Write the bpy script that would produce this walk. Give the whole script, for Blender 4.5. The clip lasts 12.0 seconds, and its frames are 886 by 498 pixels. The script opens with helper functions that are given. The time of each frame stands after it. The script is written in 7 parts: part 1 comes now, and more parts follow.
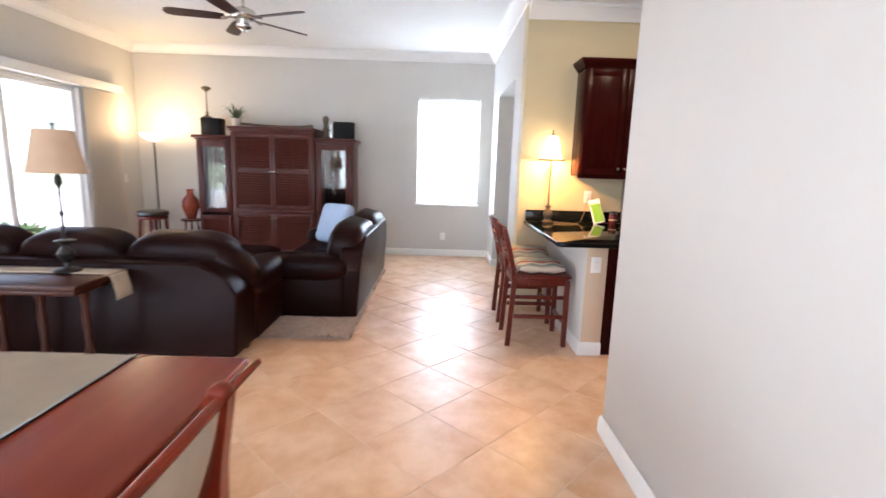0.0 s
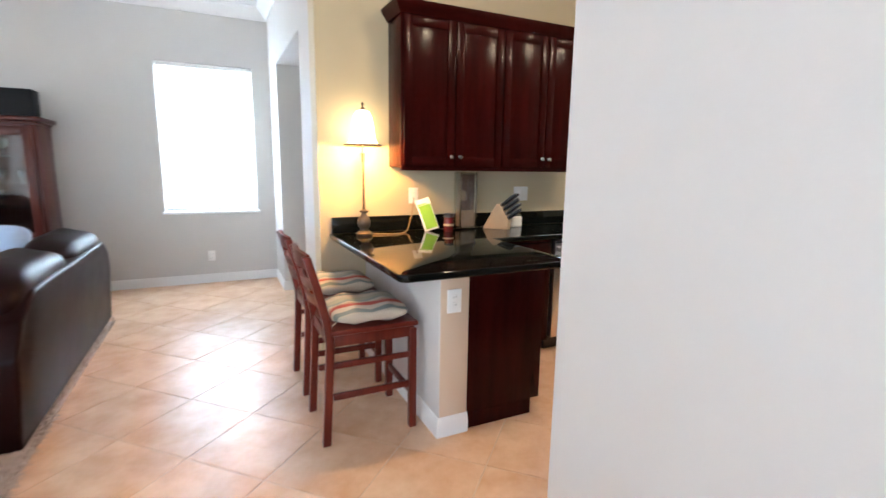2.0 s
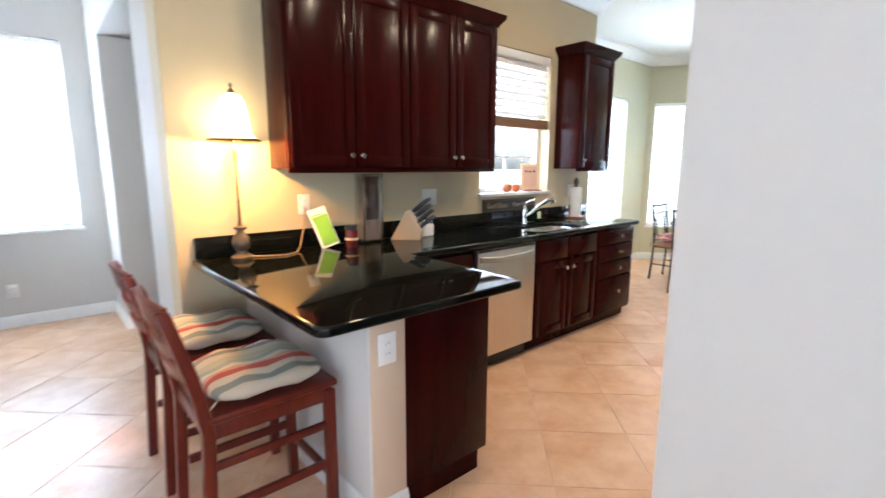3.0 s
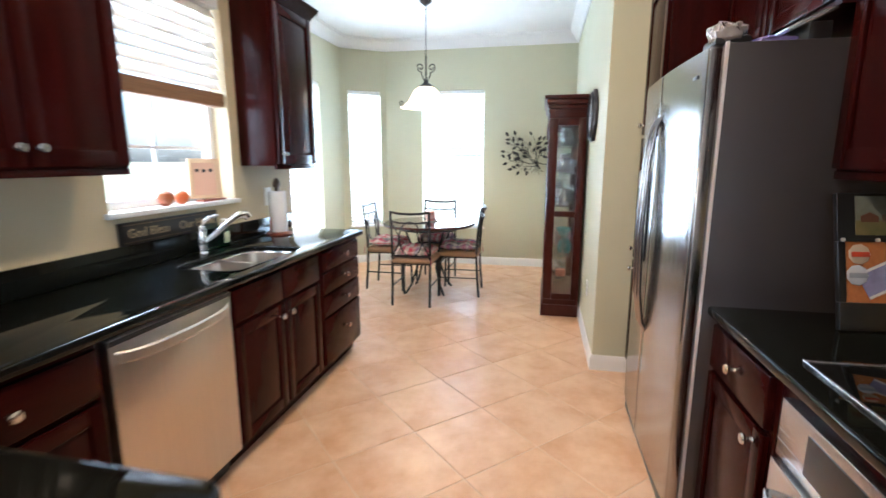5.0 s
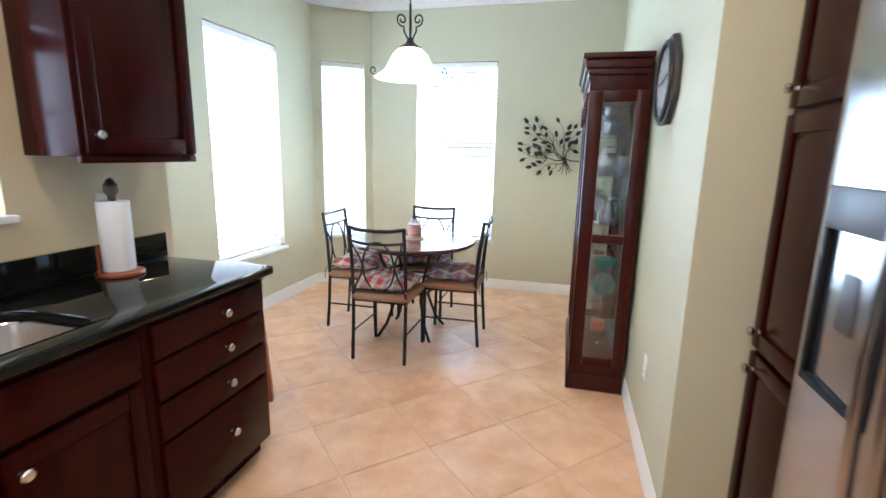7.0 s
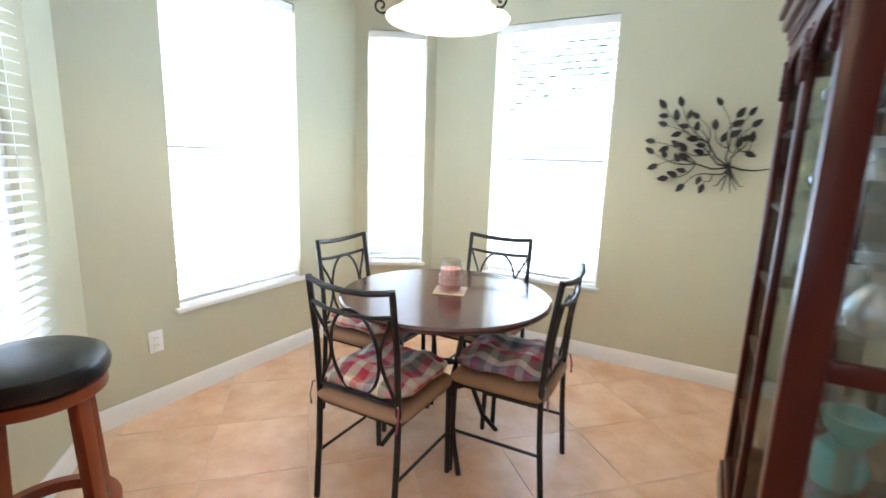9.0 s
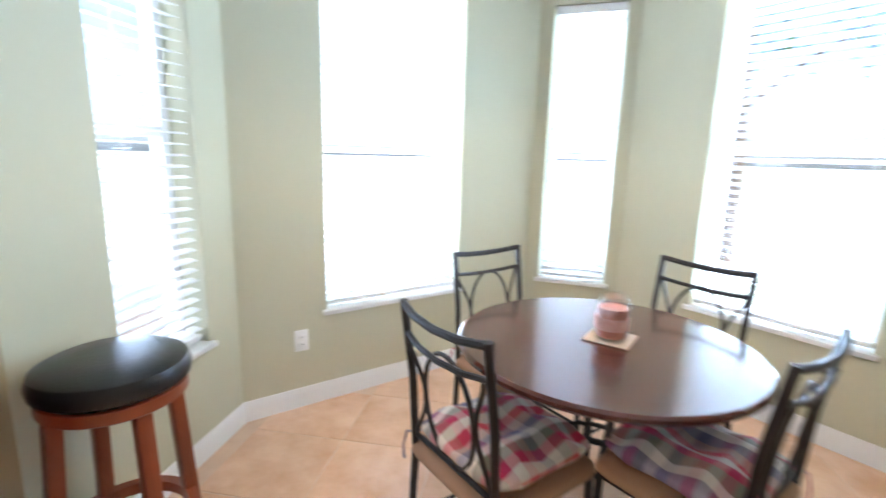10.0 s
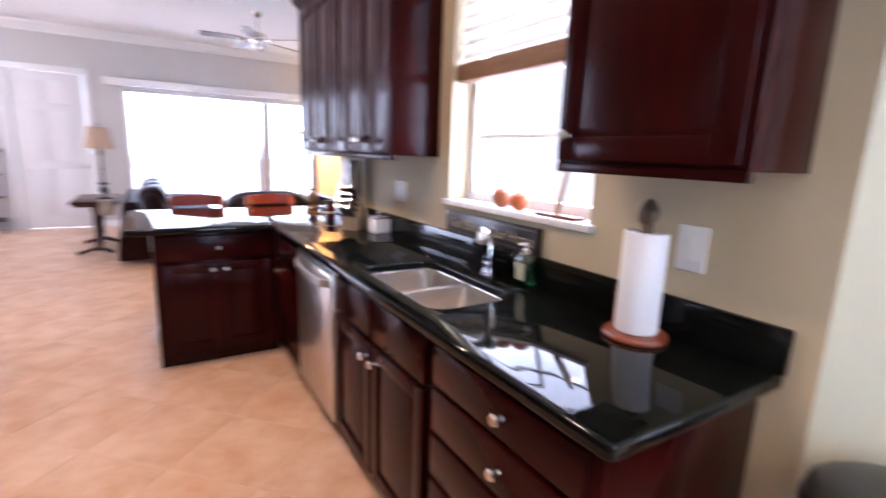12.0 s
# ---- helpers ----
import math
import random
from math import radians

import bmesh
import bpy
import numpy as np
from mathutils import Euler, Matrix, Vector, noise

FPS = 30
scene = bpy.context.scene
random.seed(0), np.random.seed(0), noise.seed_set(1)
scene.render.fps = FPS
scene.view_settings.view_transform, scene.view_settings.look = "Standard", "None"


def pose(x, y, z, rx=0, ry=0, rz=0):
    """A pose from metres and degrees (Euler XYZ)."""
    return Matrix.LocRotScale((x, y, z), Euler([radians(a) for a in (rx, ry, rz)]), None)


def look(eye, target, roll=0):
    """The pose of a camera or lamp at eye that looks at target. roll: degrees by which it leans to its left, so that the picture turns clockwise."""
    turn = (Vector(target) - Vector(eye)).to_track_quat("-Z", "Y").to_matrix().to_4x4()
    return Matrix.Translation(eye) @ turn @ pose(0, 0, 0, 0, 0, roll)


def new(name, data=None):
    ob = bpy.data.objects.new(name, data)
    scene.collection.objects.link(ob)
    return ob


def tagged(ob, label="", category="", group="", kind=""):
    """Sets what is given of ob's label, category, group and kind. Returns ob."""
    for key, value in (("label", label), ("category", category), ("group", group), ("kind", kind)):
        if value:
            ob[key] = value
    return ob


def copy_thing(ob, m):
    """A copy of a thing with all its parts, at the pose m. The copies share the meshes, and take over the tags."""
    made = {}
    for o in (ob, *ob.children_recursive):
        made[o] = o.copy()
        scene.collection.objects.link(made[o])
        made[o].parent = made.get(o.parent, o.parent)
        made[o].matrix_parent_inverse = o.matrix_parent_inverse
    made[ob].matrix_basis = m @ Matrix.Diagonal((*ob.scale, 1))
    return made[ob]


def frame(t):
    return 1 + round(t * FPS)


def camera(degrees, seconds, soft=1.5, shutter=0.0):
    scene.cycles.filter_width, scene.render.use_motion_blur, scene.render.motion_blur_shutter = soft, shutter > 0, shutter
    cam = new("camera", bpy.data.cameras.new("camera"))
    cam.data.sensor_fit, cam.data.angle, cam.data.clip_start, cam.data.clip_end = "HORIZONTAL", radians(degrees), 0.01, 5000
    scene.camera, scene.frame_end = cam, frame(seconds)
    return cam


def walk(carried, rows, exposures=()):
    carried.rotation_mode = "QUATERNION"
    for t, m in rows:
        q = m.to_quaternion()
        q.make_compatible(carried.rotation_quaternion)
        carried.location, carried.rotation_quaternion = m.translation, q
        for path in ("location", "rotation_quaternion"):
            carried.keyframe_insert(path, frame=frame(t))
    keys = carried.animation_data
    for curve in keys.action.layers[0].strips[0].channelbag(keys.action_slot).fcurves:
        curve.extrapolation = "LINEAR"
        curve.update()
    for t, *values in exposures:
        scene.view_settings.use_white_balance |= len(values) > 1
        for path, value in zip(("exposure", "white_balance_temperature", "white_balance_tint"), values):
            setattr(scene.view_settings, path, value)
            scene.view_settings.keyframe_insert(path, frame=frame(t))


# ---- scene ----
cam = camera(86.39, 12.0, shutter=0.5)
# seconds, x, y, z, yaw, pitch, roll
PATH = [
    (0.0, 0.000, 0.008, 1.430, -0.49, -9.86, -1.73),
    (0.5, 0.004, 0.359, 1.418, -6.05, -9.10, -1.51),
    (1.0, 0.053, 0.741, 1.403, -12.27, -9.26, -1.38),
    (1.5, 0.103, 1.131, 1.396, -19.22, -9.97, -1.38),
    (2.0, 0.172, 1.491, 1.391, -25.58, -9.87, -0.81),
    (2.5, 0.200, 1.827, 1.390, -32.76, -9.70, -0.50),
    (4.5, 0.927, 2.813, 1.429, -70.02, -10.69, 0.34),
    (5.0, 1.275, 2.934, 1.421, -78.27, -10.64, -0.06),
    (5.5, 1.607, 2.986, 1.430, -82.02, -10.97, -0.59),
    (6.0, 1.970, 2.991, 1.424, -81.32, -11.35, -0.65),
    (6.5, 2.386, 2.988, 1.417, -78.79, -11.67, -0.89),
    (7.0, 2.754, 2.984, 1.419, -75.50, -11.39, -1.13),
    (9.0, 4.336, 3.084, 1.383, -60.53, -10.83, -1.85),
    (9.5, 4.647, 3.092, 1.365, -50.43, -11.11, -1.38),
    (10.0, 4.901, 3.199, 1.360, -35.14, -11.13, -1.45),
    (10.5, 4.984, 3.342, 1.368, -16.28, -11.40, -1.76),
    (11.0, 5.049, 3.457, 1.357, 8.79, -11.38, -1.98),
    (11.5, 5.008, 3.569, 1.371, 35.81, -12.25, -2.13),
    (12.0, 5.026, 3.582, 1.398, 58.83, -11.32, -2.04),
]
# seconds, stops, kelvin, tint
EXPOSURES = [(0.0, 1.78, 5750, 14), (2.5, 1.8, 5500, 10), (5.0, 1.8, 5250, 10), (7.0, 1.76, 5100, 10), (9.0, 1.68, 5350, 11), (10.5, 1.68, 5100, 13), (11.5, 1.78, 5150, 17), (12.0, 1.88, 5350, 30)]
walk(cam, [(t, pose(x, y, z, 90 + pitch, roll, yaw)) for t, x, y, z, yaw, pitch, roll in PATH], EXPOSURES)

# ---- world, sun, window light, exposure ----
world = bpy.data.worlds.new("sky")
scene.world = world
world.use_nodes = True
wn = world.node_tree
sky = wn.nodes.new("ShaderNodeTexSky")
sky.sky_type, sky.sun_disc = "NISHITA", False
sky.sun_elevation, sky.sun_rotation = radians(63), radians(162)
sky.air_density, sky.dust_density = 1.0, 2.5
wn.nodes["Background"].inputs[1].default_value = 0.15
wn.links.new(sky.outputs[0], wn.nodes["Background"].inputs[0])
sun = new("sun", bpy.data.lights.new("sun", "SUN"))
sun.data.energy, sun.data.angle, sun.data.color = 5.0, radians(0.6), (1.0, 0.95, 0.88)
sun.matrix_world = look((8, -24, 50), (0, 0, 0))


def window_light(name, at, towards, w, h, power, color=(0.90, 0.96, 1.0)):
    d = bpy.data.lights.new(name, "AREA")
    d.shape, d.size, d.size_y, d.energy, d.color = "RECTANGLE", w, h, power, color
    ob = new(name, d)
    ob.matrix_world = look(at, (at[0] + towards[0], at[1] + towards[1], at[2] + towards[2]))
    return ob


# daylight in the window openings
window_light("light_living_window", (0.14, 7.85, 1.66), (0, -1, 0), 1.0, 1.7, 54, (0.80, 0.92, 1.0))
window_light("light_sink_window", (3.485, 5.10, 1.77), (0, -1, 0), 0.95, 1.25, 13)
window_light("light_bay_north", (6.267, 5.84, 1.43), (0, -1, 0), 0.95, 1.85, 31)
window_light("light_bay_corner", (7.66, 5.54, 1.43), (-1, -1, 0), 0.5, 1.85, 20, (0.76, 0.90, 1.0))
window_light("light_bay_east", (7.96, 4.13, 1.43), (-1, 0, 0), 0.9, 1.85, 36, (0.74, 0.89, 1.0))
window_light("light_bay_west", (4.86, 5.50, 1.43), (1, -1, 0), 0.5, 1.85, 6)
window_light("light_dining_south", (-1.92, -3.45, 1.25), (0, 1, 0), 3.4, 2.3, 46)
window_light("light_dining_west", (-4.95, -1.30, 1.25), (1, 0, 0), 3.0, 2.3, 47)

# ---- materials ----
def mat(name, color, rough=0.5, metal=0.0, dark=None, scale=8.0, amount=0.5, bump=0.0, bscale=60.0, coat=0.0,
        stretch=(1, 1, 1), vary=0.0, spec=0.5, fine=0.0):
    """Base colour drifting to a second one by two scales of noise, with fine relief."""
    m = bpy.data.materials.new(name)
    m.use_nodes = True
    nt = m.node_tree
    p = nt.nodes["Principled BSDF"]
    p.inputs["Roughness"].default_value, p.inputs["Metallic"].default_value = rough, metal
    p.inputs["Coat Weight"].default_value, p.inputs["Coat Roughness"].default_value = coat, 0.08
    p.inputs["Specular IOR Level"].default_value = spec
    tc = nt.nodes.new("ShaderNodeTexCoord")
    mp = nt.nodes.new("ShaderNodeMapping")
    mp.inputs["Scale"].default_value = stretch
    nt.links.new(tc.outputs["Object"], mp.inputs[0])
    if vary:
        shift = nt.nodes.new("ShaderNodeObjectInfo")
        far = nt.nodes.new("ShaderNodeMath")
        far.operation, far.inputs[1].default_value = "MULTIPLY", 50.0
        nt.links.new(shift.outputs["Random"], far.inputs[0])
        nt.links.new(far.outputs[0], mp.inputs["Location"])
    n = nt.nodes.new("ShaderNodeTexNoise")
    n.inputs["Scale"].default_value, n.inputs["Detail"].default_value, n.inputs["Roughness"].default_value = scale, 6, 0.6
    nt.links.new(mp.outputs[0], n.inputs["Vector"])
    ramp = nt.nodes.new("ShaderNodeMapRange")
    ramp.inputs[1].default_value, ramp.inputs[2].default_value = 0.25, 0.75
    ramp.inputs[4].default_value = amount
    nt.links.new(n.outputs["Fac"], ramp.inputs[0])
    mix = nt.nodes.new("ShaderNodeMix")
    mix.data_type = "RGBA"
    dark = dark or tuple(c * 0.8 for c in color)
    mix.inputs[6].default_value, mix.inputs[7].default_value = (*color, 1), (*dark, 1)
    nt.links.new(ramp.outputs[0], mix.inputs[0])
    out = mix.outputs[2]
    if vary:
        oi = nt.nodes.new("ShaderNodeObjectInfo")
        mr = nt.nodes.new("ShaderNodeMapRange")
        mr.inputs[3].default_value, mr.inputs[4].default_value = 1 - vary, 1 + vary
        nt.links.new(oi.outputs["Random"], mr.inputs[0])
        hs = nt.nodes.new("ShaderNodeHueSaturation")
        nt.links.new(mr.outputs[0], hs.inputs["Value"])
        nt.links.new(out, hs.inputs["Color"])
        out = hs.outputs[0]
    nt.links.new(out, p.inputs["Base Color"])
    if fine:
        rr = nt.nodes.new("ShaderNodeMapRange")
        rr.inputs[3].default_value, rr.inputs[4].default_value = max(0.02, rough - fine), rough + fine
        nt.links.new(n.outputs["Fac"], rr.inputs[0])
        nt.links.new(rr.outputs[0], p.inputs["Roughness"])
    if bump:
        n2 = nt.nodes.new("ShaderNodeTexNoise")
        n2.inputs["Scale"].default_value, n2.inputs["Detail"].default_value = bscale, 4
        nt.links.new(mp.outputs[0], n2.inputs["Vector"])
        b = nt.nodes.new("ShaderNodeBump")
        b.inputs["Strength"].default_value, b.inputs["Distance"].default_value = bump, 0.004
        nt.links.new(n2.outputs["Fac"], b.inputs["Height"])
        nt.links.new(b.outputs[0], p.inputs["Normal"])
    return m


def glow(name, color, strength, base=(0.8, 0.75, 0.65)):
    m = mat(name, base, 0.5)
    p = m.node_tree.nodes["Principled BSDF"]
    p.inputs["Emission Color"].default_value, p.inputs["Emission Strength"].default_value = (*color, 1), strength
    return m


def glass(name, color=(1, 1, 1), rough=0.0, alpha=0.12):
    """Thin pane: mostly clear, with a mirror's gloss."""
    m = bpy.data.materials.new(name)
    m.use_nodes = True
    nt = m.node_tree
    nt.nodes.remove(nt.nodes["Principled BSDF"])
    a, g, mx = nt.nodes.new("ShaderNodeBsdfTransparent"), nt.nodes.new("ShaderNodeBsdfGlossy"), nt.nodes.new("ShaderNodeMixShader")
    a.inputs[0].default_value, g.inputs["Roughness"].default_value = (*color, 1), rough
    mx.inputs[0].default_value = alpha
    nt.links.new(a.outputs[0], mx.inputs[1])
    nt.links.new(g.outputs[0], mx.inputs[2])
    nt.links.new(mx.outputs[0], nt.nodes["Material Output"].inputs[0])
    return m


def plaid(name, colors, size, rough=0.9):
    """Woven cushion cloth: two sets of coloured bands."""
    m = mat(name, colors[0], rough, bump=0.3, bscale=300)
    nt = m.node_tree
    p = nt.nodes["Principled BSDF"]
    tc, sep = nt.nodes.new("ShaderNodeTexCoord"), nt.nodes.new("ShaderNodeSeparateXYZ")
    nt.links.new(tc.outputs["Object"], sep.inputs[0])
    cols = []
    for k in (0, 1):
        mul = nt.nodes.new("ShaderNodeMath")
        mul.operation, mul.inputs[1].default_value = "MULTIPLY_ADD", 1 / size
        mul.inputs[2].default_value = 10.3 + 0.2 * k
        fr = nt.nodes.new("ShaderNodeMath")
        fr.operation = "FRACT"
        cr = nt.nodes.new("ShaderNodeValToRGB")
        cr.color_ramp.interpolation = "CONSTANT"
        els = cr.color_ramp.elements
        els[0].color = (*colors[0], 1)
        els[1].position, els[1].color = 1 / len(colors), (*colors[1], 1)
        for i in range(2, len(colors)):
            els.new(i / len(colors)).color = (*colors[i], 1)
        nt.links.new(sep.outputs[k], mul.inputs[0])
        nt.links.new(mul.outputs[0], fr.inputs[0])
        nt.links.new(fr.outputs[0], cr.inputs[0])
        cols.append(cr.outputs[0])
    mx = nt.nodes.new("ShaderNodeMix")
    mx.data_type = "RGBA"
    mx.inputs[0].default_value = 0.5
    nt.links.new(cols[0], mx.inputs[6])
    nt.links.new(cols[1], mx.inputs[7])
    nt.links.new(mx.outputs[2], p.inputs["Base Color"])
    return m


def stripes(name, colors, size, axis=0, rough=0.9):
    m = plaid(name, colors, size, rough)
    for nd in m.node_tree.nodes:
        if nd.bl_idname == "ShaderNodeMix" and nd.inputs[0].default_value == 0.5 and nd.outputs[2].is_linked:
            nd.inputs[0].default_value = float(axis)
    return m


GREIGE = mat("greige paint", (0.58, 0.56, 0.53), 0.75, scale=1.5, amount=0.25, bump=0.12, bscale=180)
KHAKI = mat("khaki green paint", (0.55, 0.465, 0.30), 0.72, scale=1.5, amount=0.25, bump=0.12, bscale=180)
SAGE = mat("sage green paint", (0.54, 0.522, 0.37), 0.72, scale=1.5, amount=0.25, bump=0.12, bscale=180)
CEIL = mat("ceiling paint", (0.80, 0.79, 0.76), 0.85, scale=2, amount=0.2, bump=0.35, bscale=70)
TRIM = mat("white gloss trim paint", (0.80, 0.79, 0.77), 0.35, scale=3, amount=0.15)
GROUT = mat("sanded grout", (0.74, 0.55, 0.40), 0.95, dark=(0.60, 0.43, 0.30), scale=6, amount=0.8, bump=0.3)
TILE = mat("glazed beige floor tile", (0.765, 0.52, 0.345), 0.35, dark=(0.60, 0.325, 0.165), scale=4.2, amount=0.9, bump=0.05, bscale=14, vary=0.018, fine=0.08, spec=0.55)
for nd in TILE.node_tree.nodes:
    if nd.bl_idname == "ShaderNodeMapRange" and nd.inputs[1].default_value == 0.25:
        nd.inputs[1].default_value, nd.inputs[2].default_value = 0.36, 0.66
CHERRY = mat("dark cherry cabinet wood", (0.033, 0.0035, 0.0028), 0.21, dark=(0.012, 0.0018, 0.0015), scale=5, amount=0.9, bump=0.03, bscale=50, stretch=(3, 3, 0.35), coat=0.0, spec=0.10)
CHERRYH = mat("dark cherry cabinet wood cross grain", (0.033, 0.0035, 0.0028), 0.21, dark=(0.012, 0.0018, 0.0015), scale=5, amount=0.9, bump=0.03, bscale=50, stretch=(0.35, 3, 3), coat=0.0, spec=0.10)
MAHOG = mat("red mahogany wood", (0.19, 0.026, 0.011), 0.26, dark=(0.13, 0.016, 0.007), scale=4, amount=0.7, bump=0.02, stretch=(4, 0.5, 4), coat=0.0, spec=0.20)
CHAIRWOOD = mat("red-brown stained wood", (0.135, 0.018, 0.009), 0.3, dark=(0.05, 0.008, 0.005), scale=6, amount=0.8, stretch=(4, 4, 0.5), coat=0.0, spec=0.28)
ENTWOOD = mat("brown cherry furniture wood", (0.095, 0.022, 0.014), 0.32, dark=(0.045, 0.010, 0.007), scale=5, amount=0.8, stretch=(4, 4, 0.5), coat=0.0, spec=0.28)
GRANITE = mat("polished black granite", (0.004, 0.0045, 0.004), 0.04, dark=(0.009, 0.010, 0.008), scale=220, amount=0.6, spec=0.22)
STEEL = mat("brushed stainless steel", (0.40, 0.39, 0.385), 0.18, metal=1.0, dark=(0.33, 0.32, 0.315), scale=3, amount=0.7, bump=0.012, bscale=40, stretch=(60, 60, 0.6), fine=0.05)
# brighter copy of the steel, the floor's warm reflection put into its colour
DWSTEEL = mat("brushed steel with floor reflection tint", (0.68, 0.63, 0.57), 0.30, metal=1.0, dark=(0.56, 0.51, 0.46), scale=3, amount=0.7, bump=0.012, bscale=40, stretch=(60, 60, 0.6), fine=0.06)
STEELH = mat("brushed stainless steel cross grain", (0.58, 0.56, 0.54), 0.26, metal=1.0, dark=(0.46, 0.44, 0.42), scale=3, amount=0.7, bump=0.05, bscale=40, stretch=(0.6, 60, 60), fine=0.05)
CHROME = mat("chrome", (0.75, 0.75, 0.76), 0.08, metal=1.0, scale=4, amount=0.2)
NICKEL = mat("satin nickel", (0.62, 0.60, 0.56), 0.25, metal=1.0, scale=10, amount=0.3)
FRSIDE = mat("grey textured appliance enamel", (0.046, 0.040, 0.043), 0.30, scale=6, amount=0.3, bump=0.25, bscale=350)
BLACKP = mat("black plastic", (0.012, 0.012, 0.013), 0.3, scale=6, amount=0.4)
LEATHER = mat("dark brown leather", (0.013, 0.0026, 0.0022), 0.36, dark=(0.007, 0.0018, 0.0015), scale=4, amount=0.7, bump=0.10, bscale=90, fine=0.06, spec=0.10)
BLACKLEA = mat("black vinyl", (0.010, 0.010, 0.011), 0.30, scale=5, amount=0.4, bump=0.2, bscale=120)
IRON = mat("dark bronze iron", (0.022, 0.019, 0.018), 0.42, metal=0.4, scale=20, amount=0.5, bump=0.1, bscale=150)
BLIND = mat("white blind slat", (0.82, 0.81, 0.78), 0.45, scale=3, amount=0.1)
PLASTIC = mat("white plastic", (0.80, 0.79, 0.76), 0.35, scale=3, amount=0.1)
PAPER = mat("white paper towel", (0.83, 0.83, 0.83), 0.95, scale=6, amount=0.15, bump=0.5, bscale=220)
ORANGEWOOD = mat("orange cherry wood", (0.28, 0.065, 0.022), 0.3, dark=(0.17, 0.036, 0.013), scale=5, amount=0.8, stretch=(4, 4, 0.5), coat=0.4)
PALEWOOD = mat("pale beech wood", (0.55, 0.38, 0.22), 0.5, scale=6, amount=0.6, stretch=(1, 6, 1))
TABLETOP = mat("dark walnut table top", (0.085, 0.022, 0.013), 0.20, dark=(0.045, 0.013, 0.009), scale=5, amount=0.9, stretch=(0.5, 5, 1), coat=0.4)
TAN = mat("tan suede", (0.36, 0.21, 0.12), 0.85, scale=8, amount=0.4, bump=0.2, bscale=200)
LINEN = mat("beige linen", (0.40, 0.33, 0.25), 0.9, scale=12, amount=0.5, bump=0.4, bscale=250)
CURIOWOOD = mat("dark cherry curio wood", (0.055, 0.0075, 0.005), 0.30, dark=(0.026, 0.0045, 0.003), scale=5, amount=0.8, stretch=(4, 4, 0.5), spec=0.20)
CONSOLE = mat("brown walnut console wood", (0.055, 0.014, 0.008), 0.30, dark=(0.028, 0.007, 0.004), scale=5, amount=0.8, stretch=(0.5, 4, 4), spec=0.3)
BEIGE = mat("warm beige end face", (0.62, 0.475, 0.34), 0.72, scale=1.5, amount=0.25, bump=0.12, bscale=180)
SHADE = mat("tan lamp shade cloth", (0.50, 0.36, 0.25), 0.9, scale=14, amount=0.3, bump=0.2, bscale=200)
FUR = mat("cream shag wool", (0.58, 0.47, 0.40), 0.95, dark=(0.36, 0.27, 0.22), scale=25, amount=0.8)
BLUEC = mat("pale blue cushion cloth", (0.36, 0.46, 0.64), 0.9, scale=10, amount=0.4, bump=0.3, bscale=150)
# sun glare is put into the colour, far paler than grass
GRASS = mat("lawn with painted glare", (0.42, 0.43, 0.30), 0.9, dark=(0.32, 0.34, 0.20), scale=3, amount=0.9)
LEAF = mat("green leaf", (0.06, 0.11, 0.035), 0.5, scale=8, amount=0.6, vary=0.2)
BARK = mat("bark", (0.14, 0.10, 0.07), 0.9, scale=10, amount=0.7, bump=0.5)
STUCCO = mat("pale outside stucco", (0.62, 0.58, 0.50), 0.9, scale=4, amount=0.3, bump=0.4)
SILVERL = mat("silvery foil board", (0.55, 0.60, 0.66), 0.18, metal=0.8, scale=6, amount=0.4)
GLAREWHITE = mat("white glare skin", (0.80, 0.79, 0.76), 0.9, scale=4, amount=0.15, bump=0.4)
PANE = glass("window glass", (1, 1, 1), 0.0, 0.06)
CABGLASS = glass("cabinet glass", (0.85, 0.88, 0.88), 0.02, 0.09)
CLEAR = glass("clear glass", (0.93, 0.96, 0.96), 0.02, 0.12)
MIRROR = mat("mirror", (0.75, 0.76, 0.77), 0.03, metal=1.0, scale=2, amount=0.05)


# ---- mesh helpers ----
def box(x0, y0, z0, x1, y1, z1, bevel=0.0, seg=2):
    bm = bmesh.new()
    bmesh.ops.create_cube(bm, size=1)
    for v in bm.verts:
        v.co = ((x0 + x1) / 2 + v.co.x * (x1 - x0), (y0 + y1) / 2 + v.co.y * (y1 - y0), (z0 + z1) / 2 + v.co.z * (z1 - z0))
    if bevel:
        bmesh.ops.bevel(bm, geom=bm.edges[:], offset=bevel, segments=seg, affect="EDGES", profile=0.5)
    return bm


def joined(*bms):
    out = bmesh.new()
    for b in bms:
        me = bpy.data.meshes.new("tmp")
        b.to_mesh(me)
        b.free()
        out.from_mesh(me)
        bpy.data.meshes.remove(me)
    return out


def moved(bm, m):
    bmesh.ops.transform(bm, matrix=m, verts=bm.verts[:])
    return bm


def lathe(profile, seg=24):
    """Turns (radius, height) pairs round z."""
    bm = bmesh.new()
    rings = []
    for r, z in profile:
        if r < 1e-5:
            rings.append([bm.verts.new((0, 0, z))])
        else:
            rings.append([bm.verts.new((r * math.cos(2 * math.pi * i / seg), r * math.sin(2 * math.pi * i / seg), z)) for i in range(seg)])
    for a, b in zip(rings, rings[1:]):
        for i in range(seg):
            j = (i + 1) % seg
            q = [a[i % len(a)], a[j % len(a)], b[j % len(b)], b[i % len(b)]]
            u = []
            for v in q:
                if v not in u:
                    u.append(v)
            if len(u) > 2:
                try:
                    bm.faces.new(u)
                except ValueError:
                    pass
    bmesh.ops.recalc_face_normals(bm, faces=bm.faces[:])
    return bm


